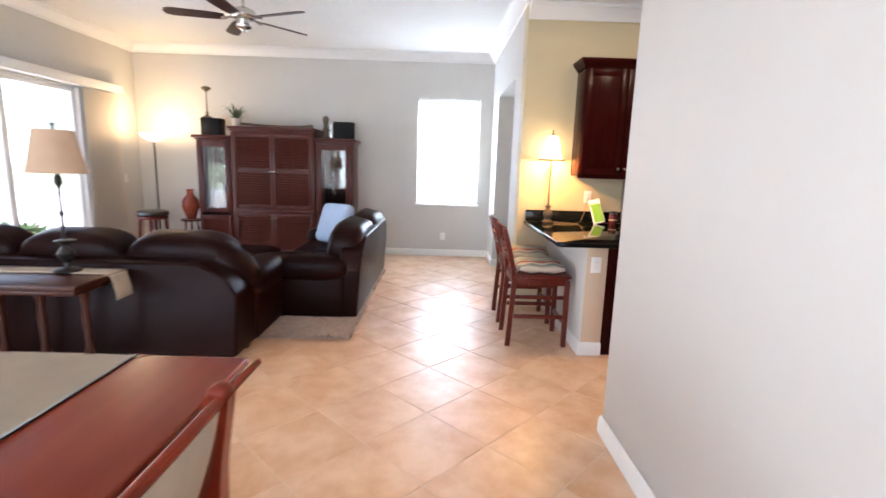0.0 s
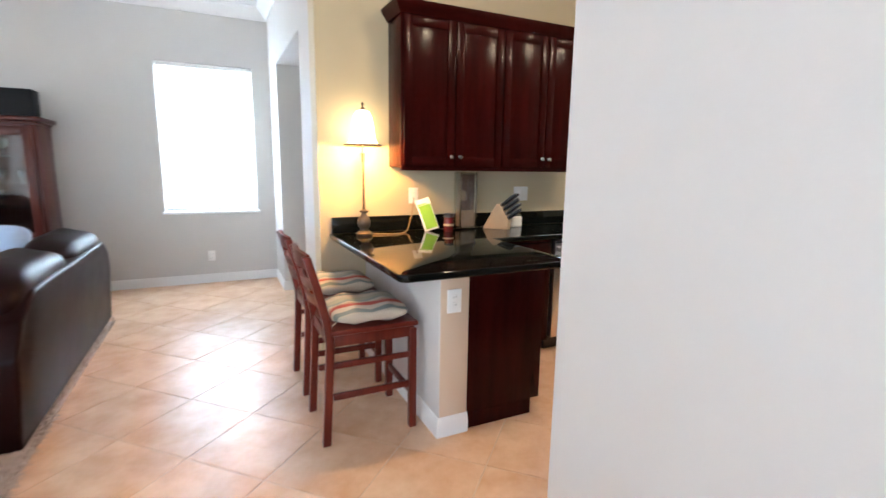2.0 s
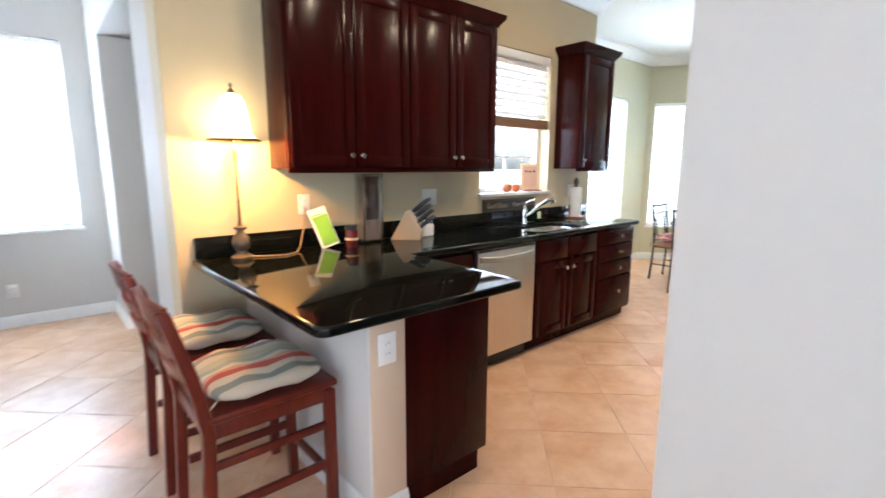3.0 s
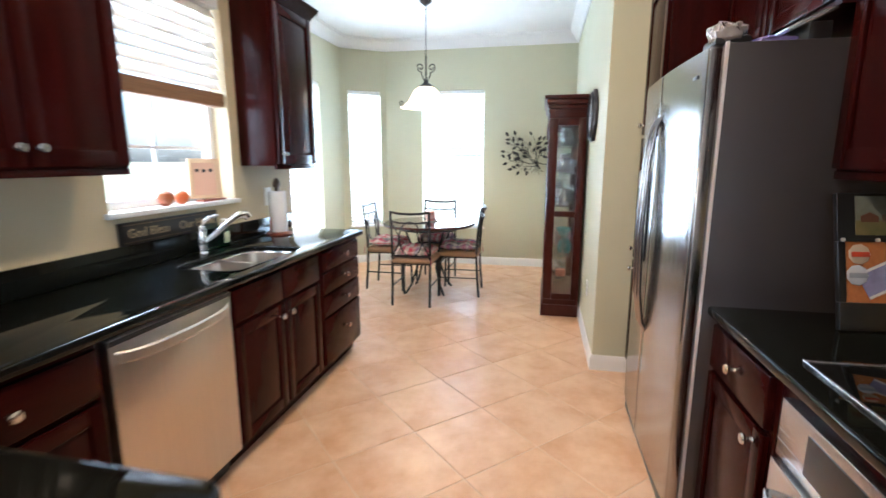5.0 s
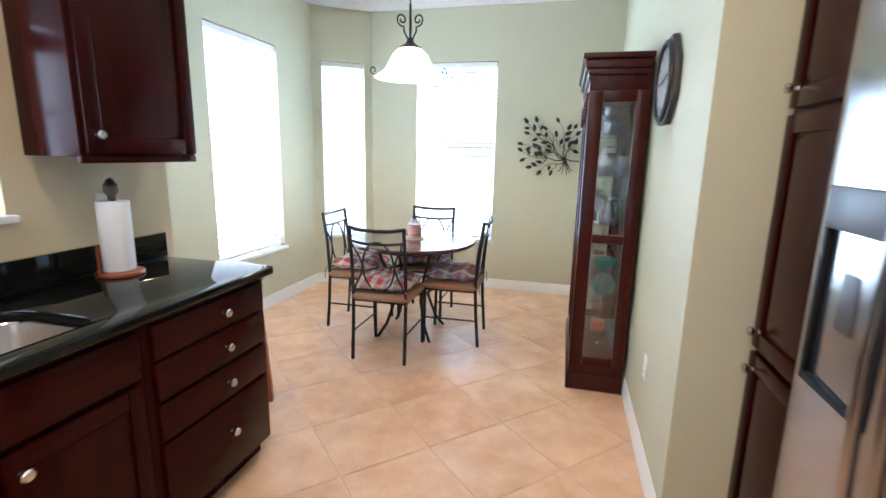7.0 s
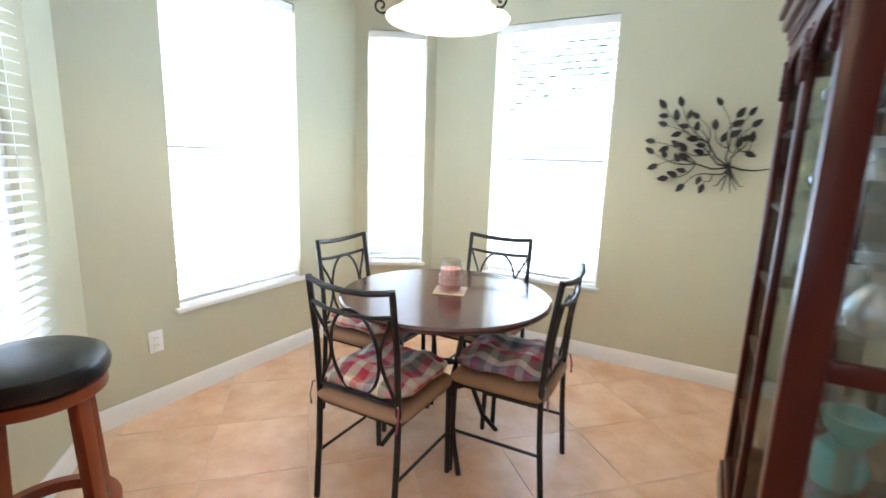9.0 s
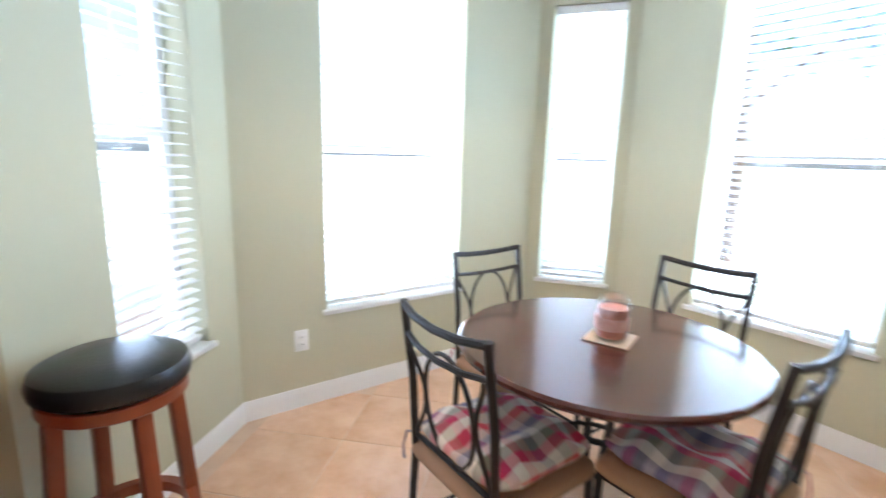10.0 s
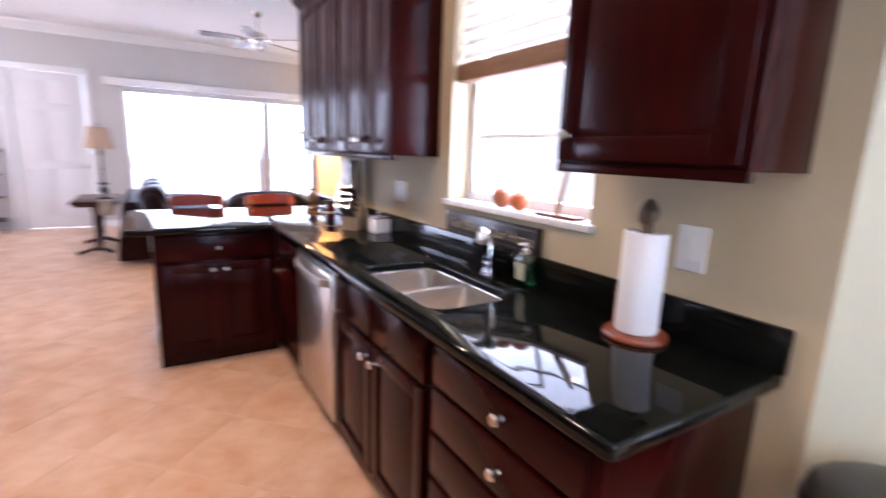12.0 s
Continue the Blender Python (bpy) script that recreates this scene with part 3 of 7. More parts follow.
def knob(parent, x, z, y=-0.02):
    return share("knob", KNOBM, parent, pose(x, y, z))


def base_cabinet(m, w, fronts, depth, label, group="base cabinets", h=0.875, solid_top=True):
    """Body with toe kick, and fronts: (kind, x, z, w, h, knob x, knob z)."""
    e = thing("base_cabinet", m, label, "cabinet", group)
    k = 0.09
    shell = [box(0, 0.002, k, w, depth, h, 0.002)] if solid_top else [box(0, 0.002, k, w, depth, 0.66, 0.002), box(0, 0.002, 0.66, w, 0.022, h)]
    part("body", joined(*shell, box(0, 0.06, 0, w, depth, k)), CHERRY, e)
    for kind, x, z, fw, fh, kx, kz in fronts:
        d = front(kind, e, fw, fh, x, z, raised=kind == "door")
        if kx is not None:
            knob(d, kx, kz)
    return e


def upper_cabinet(m, w, z0, z1, doors, label, depth=0.255, crown=True, ends=(1, 1), group="wall cabinets"):
    e = thing("wall_cabinet", m, label, "cabinet", group)
    part("body", box(0, 0.002, z0, w, depth, z1, 0.002), CHERRY, e)
    n = len(doors)
    for x, fw, kx in doors:
        d = front("door", e, fw, z1 - z0 - 0.03, x, z0 + 0.012, rail=0.06)
        knob(d, kx, z0 + 0.075)
    part("light_rail", box(0.0, -0.004, z0 - 0.022, w, 0.018, z0 + 0.004, 0.003), CHERRYH, e)
    if crown:
        prof = [(0.0, 0.0), (-0.012, 0.0), (-0.016, 0.015), (-0.045, 0.05), (-0.052, 0.07), (-0.052, 0.08), (0.0, 0.08)]
        bm = bmesh.new()
        path = []
        for o, u in prof:
            a = -o
            path.append([bm.verts.new(c) for c in ((-a * ends[0], depth, z1 - 0.01 + u), (-a * ends[0], -0.002 - a, z1 - 0.01 + u), (w + a * ends[1], -0.002 - a, z1 - 0.01 + u), (w + a * ends[1], depth, z1 - 0.01 + u))])
        for p, q in zip(path, path[1:]):
            for j in range(3):
                bm.faces.new((p[j], p[j + 1], q[j + 1], q[j]))
        bm.faces.new(path[-1])
        bmesh.ops.recalc_face_normals(bm, faces=bm.faces[:])
        part("crown", bm, CHERRYH, e)
    return e


YC = 4.262
# sink run
base_cabinet(pose(1.82, YC, 0), 0.588, [("drawer", 0.05, 0.70, 0.52, 0.155, 0.31, 0.777), ("door", 0.05, 0.115, 0.52, 0.565, 0.10, 0.62)], YS - YC - 0.002, "dark cherry base cabinet under black granite, drawer over door")
base_cabinet(pose(3.024, YC, 0), 0.86, [("false_drawer", 0.02, 0.70, 0.40, 0.155, None, None), ("false_drawer", 0.44, 0.70, 0.40, 0.155, None, None),
                                        ("door", 0.02, 0.115, 0.40, 0.565, 0.385, 0.62), ("door", 0.44, 0.115, 0.40, 0.565, 0.475, 0.62)], YS - YC - 0.002, "dark cherry double-door sink base cabinet", solid_top=False)
base_cabinet(pose(3.886, YC, 0), 0.635, [("drawer", 0.03, 0.735, 0.58, 0.12, 0.358, 0.795), ("drawer", 0.03, 0.585, 0.58, 0.135, 0.358, 0.652), ("drawer", 0.03, 0.435, 0.58, 0.135, 0.358, 0.502),
                                         ("drawer", 0.03, 0.115, 0.58, 0.305, 0.358, 0.285)], YS - YC - 0.002, "dark cherry four-drawer base cabinet at the counter's end")
# peninsula, facing the kitchen
base_cabinet(pose(1.79, 3.545, 0, 0, 0, 90), 0.713, [("drawer", 0.03, 0.70, 0.65, 0.155, 0.355, 0.777), ("door", 0.03, 0.115, 0.318, 0.565, 0.318, 0.64), ("door", 0.362, 0.115, 0.318, 0.565, 0.392, 0.64)], 0.478,
             "dark cherry peninsula base cabinet, drawer over two doors")
solid("half_wall", box(1.144, 3.54, 0, 1.31, YS, 0.874, 0.008), GREIGE, "pale painted half wall under the breakfast bar", "wall", "structure")
# thin cap over the half wall's end, warmer in colour than its sides
solid("half_wall_end", box(1.150, 3.535, 0.0, 1.308, 3.5405, 0.874, 0.001), BEIGE, "warm beige end face of the half wall", "wall", "structure")
run("baseboard_half_wall", [(1.31, 3.535), (1.144, 3.535), (1.144, YS)][::-1], BASE, TRIM, "white baseboard round the half wall")


def slab_top(name, poly, z, t, label, hole=None, r=0.012):
    """A stone top: the outline drawn out and eased along its edges."""
    bm = bmesh.new()
    vs = [bm.verts.new((x, y, z - t)) for x, y in poly]
    f = bm.faces.new(vs)
    ext = bmesh.ops.extrude_face_region(bm, geom=[f])
    for v in [g for g in ext["geom"] if isinstance(g, bmesh.types.BMVert)]:
        v.co.z = z
    bmesh.ops.recalc_face_normals(bm, faces=bm.faces[:])
    hor = [e for e in bm.edges if abs(e.verts[0].co.z - e.verts[1].co.z) < 1e-5]
    bmesh.ops.bevel(bm, geom=hor, offset=r, segments=3, affect="EDGES", profile=0.5)
    return solid(name, bm, GRANITE, label, "worktop")


def arc(cx, cy, r, a0, a1, n=6):
    return [(cx + r * math.cos(radians(a0 + (a1 - a0) * i / n)), cy + r * math.sin(radians(a0 + (a1 - a0) * i / n))) for i in range(n + 1)]


ZT = 0.914
SX0, SX1, SY0, SY1 = 3.17, 3.80, 4.31, 4.66
hole = arc(SX0 + 0.06, SY0 + 0.06, 0.06, 270, 180) + arc(SX0 + 0.06, SY1 - 0.06, 0.06, 180, 90) + arc(SX1 - 0.12, SY1 - 0.12, 0.12, 90, 0) + arc(SX1 - 0.06, SY0 + 0.06, 0.06, 0, -90)
bmt = bmesh.new()
# filled by triangles between the outer line and the hole
outer = [(0.885, YS - 0.002)] + arc(0.935, 3.45, 0.05, 180, 270) + arc(1.82, 3.45, 0.05, 270, 360) + [(1.87, 4.222)] + arc(4.544, 4.242, 0.02, 270, 360, 3) + [(4.564, YS - 0.002)]
loops = []
for line in (outer, hole):
    vs = [bmt.verts.new((x, y, ZT - 0.038)) for x, y in line]
    loops += [bmt.edges.new((vs[i], vs[(i + 1) % len(vs)])) for i in range(len(vs))]
bmesh.ops.triangle_fill(bmt, use_beauty=True, edges=loops)
rim = [e for e in bmt.edges if len(e.link_faces) == 1]
ext = bmesh.ops.extrude_face_region(bmt, geom=bmt.faces[:])
for v in [g for g in ext["geom"] if isinstance(g, bmesh.types.BMVert)]:
    v.co.z = ZT
bmesh.ops.recalc_face_normals(bmt, faces=bmt.faces[:])
edge = [e for e in bmt.edges if len(e.link_faces) == 2 and e.calc_face_angle() > 1.2 and abs(e.verts[0].co.z - e.verts[1].co.z) < 1e-5]
bmesh.ops.bevel(bmt, geom=edge, offset=0.010, segments=3, affect="EDGES", profile=0.5)
solid("worktop", bmt, GRANITE, "polished black granite worktop with a breakfast bar", "worktop")
bs = thing("backsplash", pose(0, 0, 0), "low polished black granite backsplash", "backsplash")
part("splash_slab", joined(box(0.90, YS - 0.022, ZT + 0.001, 4.572, YS - 0.002, ZT + 0.114, 0.003)), GRANITE, bs)

# sink bowls, tap
sink = thing("kitchen_sink", pose(0, 0, 0), "double-bowl stainless steel sink set under black granite", "sink")


def bowl(x0, x1, y0, y1, depth):
    bm = bmesh.new()
    rings = []
    for k, (ins, z) in enumerate(((0.0, ZT - 0.039), (0.006, ZT - 0.10), (0.014, ZT - depth + 0.03), (0.045, ZT - depth))):
        r = 0.055
        line = arc(x0 + ins + r, y0 + ins + r, r, 270, 180) + arc(x0 + ins + r, y1 - ins - r, r, 180, 90) + arc(x1 - ins - r, y1 - ins - r, r, 90, 0) + arc(x1 - ins - r, y0 + ins + r, r, 0, -90)
        rings.append([bm.verts.new((x, y, z)) for x, y in line])
    for a, b in zip(rings, rings[1:]):
        n = len(a)
        for i in range(n):
            bm.faces.new((a[i], a[(i + 1) % n], b[(i + 1) % n], b[i]))
    bm.faces.new(rings[-1])
    return bm


part("bowl", bowl(SX0 + 0.005, 3.475, SY0 + 0.005, SY1 - 0.005, 0.2), DWSTEEL, sink)
part("bowl", bowl(3.495, SX1 - 0.005, SY0 + 0.005, SY1 - 0.005, 0.17), DWSTEEL, sink)
part("divider", box(3.470, SY0 + 0.002, ZT - 0.12, 3.500, SY1 - 0.002, ZT - 0.030, 0.008), DWSTEEL, sink)
rim_line = arc(SX0 + 0.06, SY0 + 0.06, 0.057, 270, 180) + arc(SX0 + 0.06, SY1 - 0.06, 0.057, 180, 90) + arc(SX1 - 0.12, SY1 - 0.12, 0.117, 90, 0) + arc(SX1 - 0.06, SY0 + 0.06, 0.057, 0, -90)
part("rim", tube([(x, y, ZT - 0.036) for x, y in rim_line], 0.005, 6, True), CHROME, sink, "bright polished rim")
for x in (3.32, 3.64):
    part("drain", moved(lathe([(0, 0.004), (0.03, 0.004), (0.042, 0.006), (0.045, 0.001)], 20), pose(x, 4.49, ZT - (0.2 if x < 3.5 else 0.17))), CHROME, sink, "chrome drain")
tap = thing("kitchen_tap", pose(3.50, 4.742, ZT, 0, 0, 24) @ Matrix.Scale(0.98, 4), "chrome single-lever tap with pull-out spout", "tap")
part("base", lathe([(0, 0), (0.032, 0), (0.032, 0.008), (0.024, 0.016), (0.022, 0.05), (0.026, 0.055), (0.026, 0.12), (0.020, 0.15), (0.012, 0.165), (0, 0.168)], 24), CHROME, tap)
part("spout", tube([(0.0, -0.015, 0.07), (0.015, -0.06, 0.10), (0.05, -0.13, 0.165), (0.075, -0.18, 0.20)], [0.015, 0.015, 0.016, 0.018], 16), CHROME, tap)
part("spray_head", tube([(0.072, -0.175, 0.198), (0.085, -0.20, 0.21), (0.095, -0.222, 0.205), (0.10, -0.235, 0.185)], [0.02, 0.024, 0.024, 0.02], 16), CHROME, tap)
part("lever", tube([(0, 0.0, 0.162), (-0.01, -0.02, 0.185), (0.0, -0.05, 0.205), (0.015, -0.09, 0.212)], [0.014, 0.012, 0.009, 0.010], 12), CHROME, tap)

# dishwasher
dw = thing("dishwasher", pose(2.412, YC, 0), "stainless steel dishwasher between dark cherry cabinets", "dishwasher")
part("body", box(0.004, 0.03, 0.09, 0.602, 0.55, 0.868), BLACKP, dw)
part("door", moved(box(0.006, -0.028, 0.115, 0.600, 0.03, 0.865, 0.006), Matrix.Identity(4)), DWSTEEL, dw)
part("control_strip", box(0.006, -0.030, 0.845, 0.600, -0.027, 0.862, 0.001), BLACKP, dw)
bm = bmesh.new()
hs_ = []
for i in range(13):
    u = -1 + i / 6
    o = -0.030 - 0.034 * (1 - abs(u) ** 6)
    d_ = 0.012 * (1 - u * u)
    hs_.append([bm.verts.new((0.303 + 0.278 * u, o + a, 0.782 - d_ + b)) for a, b in ((0.0, 0.0), (-0.006, 0.006), (-0.004, 0.034), (0.004, 0.040), (0.010, 0.02))])
for p, q in zip(hs_, hs_[1:]):
    for k in range(5):
        bm.faces.new((p[k], p[(k + 1) % 5], q[(k + 1) % 5], q[k]))
bm.faces.new(hs_[0][::-1])
bm.faces.new(hs_[-1])
bmesh.ops.recalc_face_normals(bm, faces=bm.faces[:])
part("handle", bm, DWSTEEL, dw, "wide curved steel bar handle")
part("kick_plate", box(0.004, 0.05, 0.0, 0.602, 0.07, 0.105), BLACKP, dw)

# wall cabinets
upper_cabinet(pose(1.331, 4.575, 0), 1.59, 1.385, 2.385, [(0.012, 0.385, 0.365), (0.405, 0.385, 0.435), (0.80, 0.385, 1.155), (1.193, 0.385, 1.223)], "dark cherry four-door wall cabinet with crown")
upper_cabinet(pose(4.02, 4.575, 0), 0.52, 1.385, 2.385, [(0.015, 0.49, 0.05)], "dark cherry single-door wall cabinet with crown")

# range side: counters, range, fridge, pantry
base_cabinet(pose(3.050, 2.30, 0, 0, 0, 180), 0.475, [("drawer", 0.02, 0.70, 0.43, 0.155, 0.235, 0.777), ("door", 0.02, 0.115, 0.43, 0.565, 0.40, 0.64)], 0.617, "dark cherry base cabinet between fridge and range, drawer over door")
base_cabinet(pose(1.81, 2.30, 0, 0, 0, 180), 0.69, [("drawer", 0.02, 0.70, 0.65, 0.155, 0.345, 0.777), ("door", 0.02, 0.115, 0.32, 0.565, 0.29, 0.64), ("door", 0.35, 0.115, 0.32, 0.565, 0.38, 0.64)], 0.617, "dark cherry base cabinet beside the partition")
slab_top("worktop", [(1.118, YK + 0.002), (3.052, YK + 0.002), (3.052, 2.335), (1.118, 2.335)], ZT, 0.038, "polished black granite worktop beside the refrigerator")
hb = thing("hob", pose(1.81, 1.79, ZT), "black glass hob with a steel rim set on granite", "hob")
part("glass", box(0.0, 0.0, 0.001, 0.75, 0.47, 0.008, 0.002), mat("black ceramic glass", (0.005, 0.005, 0.005), 0.04, scale=3), hb)
part("rim", joined(box(-0.006, -0.006, 0.001, 0.0, 0.476, 0.010, 0.001), box(0.75, -0.006, 0.001, 0.758, 0.476, 0.010, 0.001), box(0, 0.47, 0.001, 0.75, 0.476, 0.010, 0.001), box(0, -0.006, 0.001, 0.75, 0.0, 0.010, 0.001)), STEELH, hb)
rg = thing("oven", pose(2.574, 2.30, 0, 0, 0, 180), "stainless steel built-in oven under black granite", "oven")
part("body", box(0.003, 0.0, 0.02, 0.757, 0.6, 0.872, 0.004), CHERRY, rg)
part("control_panel", box(0.07, -0.03, 0.695, 0.70, -0.001, 0.848, 0.005), STEELH, rg)
part("oven_door", box(0.07, -0.04, 0.24, 0.70, -0.001, 0.686, 0.006), STEELH, rg)
part("oven_window", box(0.16, -0.043, 0.30, 0.61, -0.039, 0.53, 0.001), BLACKP, rg)
part("display", box(0.20, -0.033, 0.725, 0.57, -0.029, 0.82, 0.001), BLACKP, rg)
part("door_handle", tube([(0.13, -0.04, 0.615), (0.13, -0.062, 0.62), (0.16, -0.074, 0.62), (0.61, -0.074, 0.62), (0.64, -0.062, 0.62), (0.64, -0.04, 0.615)], 0.011, 12), STEELH, rg)

fr = thing("refrigerator", pose(4.012, 2.36, 0, 0, 0, 180), "stainless steel side-by-side refrigerator with grey sides", "refrigerator")
part("body", box(0.0, 0.0, 0.03, 0.952, 0.655, 1.80, 0.006), FRSIDE, fr)


def fridge_door(x0, x1):
    """Slightly bowed front."""
    n, poly = 10, []
    for i in range(n + 1):
        x = x0 + (x1 - x0) * i / n
        poly.append((x, -0.052 - 0.016 * (1 - ((x - 0.476) / 0.476) ** 2)))
    poly += [(x1, -0.004), (x0, -0.004)]
    bm = prism([(a, b) for a, b in poly], 1.72, 0.009)
    return moved(bm, pose(0, 0, 0.07) @ Matrix(((1, 0, 0, 0), (0, 0, 1, 0), (0, 1, 0, 0), (0, 0, 0, 1))))


part("cabinet_trim", box(0.940, -0.003, 0.03, 0.9555, 0.007, 1.803, 0.002), mat("pale grey enamel strip", (0.62, 0.60, 0.63), 0.3, scale=5, amount=0.2), fr, "pale grey strip along the front edge")
da = part("freezer_door", fridge_door(0.003, 0.395), STEEL, fr)
db = part("fridge_door", fridge_door(0.401, 0.949), STEEL, fr)
for d, x in ((da, 0.362), (db, 0.434)):
    part("handle", tube([(x, -0.062, 0.62), (x, -0.085, 0.66), (x, -0.106, 0.80), (x, -0.116, 1.10), (x, -0.106, 1.42), (x, -0.085, 1.57), (x, -0.062, 1.61)], [0.010, 0.012, 0.0125, 0.0125, 0.0125, 0.012, 0.010], 14), STEEL, d, "curved steel handle")
MATTEB = mat("matt black plastic", (0.008, 0.008, 0.009), 0.6, scale=6, amount=0.4, spec=0.2)
dp = part("dispenser", joined(box(0.06, -0.071, 0.93, 0.078, -0.05, 1.30, 0.003), box(0.292, -0.071, 0.93, 0.31, -0.05, 1.30, 0.003), box(0.078, -0.071, 0.93, 0.292, -0.05, 0.95, 0.003), box(0.078, -0.058, 0.95, 0.292, -0.05, 1.28)), MATTEB, da, "black ice and water dispenser")
part("dispenser_panel", box(0.06, -0.073, 1.28, 0.31, -0.05, 1.37, 0.005), FRSIDE, da, "grey control panel of the dispenser")
part("dispenser_lever", box(0.155, -0.066, 1.08, 0.215, -0.058, 1.20, 0.004), FRSIDE, da)
part("grille", box(0.01, -0.045, 0.0, 0.942, 0.02, 0.065, 0.004), BLACKP, fr)
part("hinge_cover", box(0.80, -0.03, 1.80, 0.93, 0.08, 1.825, 0.006), BLACKP, fr)
part("badge", box(0.825, -0.0605, 1.70, 0.875, -0.056, 1.712, 0.001), BLACKP, fr)

pn = thing("pantry_cabinet", pose(XP - 0.002, 2.32, 0, 0, 0, 180), "tall dark cherry pantry cabinet beside the fridge", "cabinet")
part("body", joined(box(0, 0.002, 0.09, 0.462, 0.638, 2.385, 0.002), box(0, 0.06, 0, 0.462, 0.638, 0.09)), CHERRY, pn)
for z0, z1, kz in ((0.115, 0.79, 0.74), (0.81, 1.555, 0.87), (1.575, 2.37, 1.63)):
    d = front("door", pn, 0.43, z1 - z0, 0.016, z0)
    knob(d, 0.06, kz)
fu = thing("wall_cabinet", pose(4.018, 2.05, 0, 0, 0, 180), "dark cherry cabinet above the refrigerator", "cabinet", "wall cabinets")
part("body", box(0, 0.002, 1.90, 0.955, 0.368, 2.385, 0.002), CHERRY, fu)
for x in (0.012, 0.482):
    front("door", fu, 0.46, 0.45, x, 1.915)
upper_cabinet(pose(3.058, 2.0, 0, 0, 0, 180), 0.48, 1.385, 2.385, [(0.012, 0.455, 0.42)], "dark cherry wall cabinet beside the refrigerator", 0.318, ends=(0, 0))
upper_cabinet(pose(1.81, 2.0, 0, 0, 0, 180), 0.69, 1.385, 2.385, [(0.012, 0.33, 0.31), (0.348, 0.33, 0.38)], "dark cherry wall cabinet by the partition", 0.318, ends=(0, 0))
upper_cabinet(pose(2.576, 2.0, 0, 0, 0, 180), 0.764, 1.86, 2.385, [(0.012, 0.365, 0.34), (0.387, 0.365, 0.41)], "short dark cherry wall cabinet over the range", 0.318, ends=(0, 0))
mw = thing("microwave", pose(2.572, 1.98, 0, 0, 0, 180), "black microwave fixed above the hob", "microwave")
part("body", box(0.002, 0.0, 1.44, 0.754, 0.295, 1.855, 0.006), BLACKP, mw)
part("door", box(0.004, -0.03, 1.445, 0.58, -0.001, 1.85, 0.006), BLACKP, mw)
part("handle", tube([(0.55, -0.03, 1.50), (0.55, -0.06, 1.52), (0.55, -0.06, 1.78), (0.55, -0.03, 1.80)], 0.01, 10), STEEL, mw)


# ---- breakfast nook ----
nt = thing("round_table", pose(6.235, 4.12, 0), "round dark walnut dining table on an iron base", "table")
part("tabletop", lathe([(0, 0.725), (0.46, 0.725), (0.485, 0.730), (0.497, 0.742), (0.495, 0.752), (0.485, 0.760), (0, 0.761)], 64), TABLETOP, nt)
part("apron_ring", tube([(0.33 * math.cos(a), 0.33 * math.sin(a), 0.70) for a in [2 * math.pi * i / 36 for i in range(36)]], 0.012, 8, True), IRON, nt)
for i in range(4):
    a = radians(45 + 90 * i)
    c, s = math.cos(a), math.sin(a)
    part("leg", tube([(0.30 * c, 0.30 * s, 0.722), (0.26 * c, 0.26 * s, 0.62), (0.17 * c, 0.17 * s, 0.42), (0.15 * c, 0.15 * s, 0.28), (0.22 * c, 0.22 * s, 0.10), (0.30 * c, 0.30 * s, 0.0)], 0.012, 8), IRON, nt)
part("base_ring", tube([(0.206 * math.cos(a), 0.206 * math.sin(a), 0.50) for a in [2 * math.pi * i / 36 for i in range(36)]], 0.011, 8, True), IRON, nt)
part("stretcher_ring", tube([(0.16 * math.cos(a), 0.16 * math.sin(a), 0.35) for a in [2 * math.pi * i / 24 for i in range(24)]], 0.009, 8, True), IRON, nt)

PLAID = stripes("red grey and cream plaid cloth", [(0.60, 0.52, 0.42), (0.50, 0.045, 0.07), (0.46, 0.28, 0.24), (0.16, 0.14, 0.22), (0.64, 0.57, 0.48), (0.17, 0.16, 0.12), (0.40, 0.03, 0.08)], 0.235, 0.34)


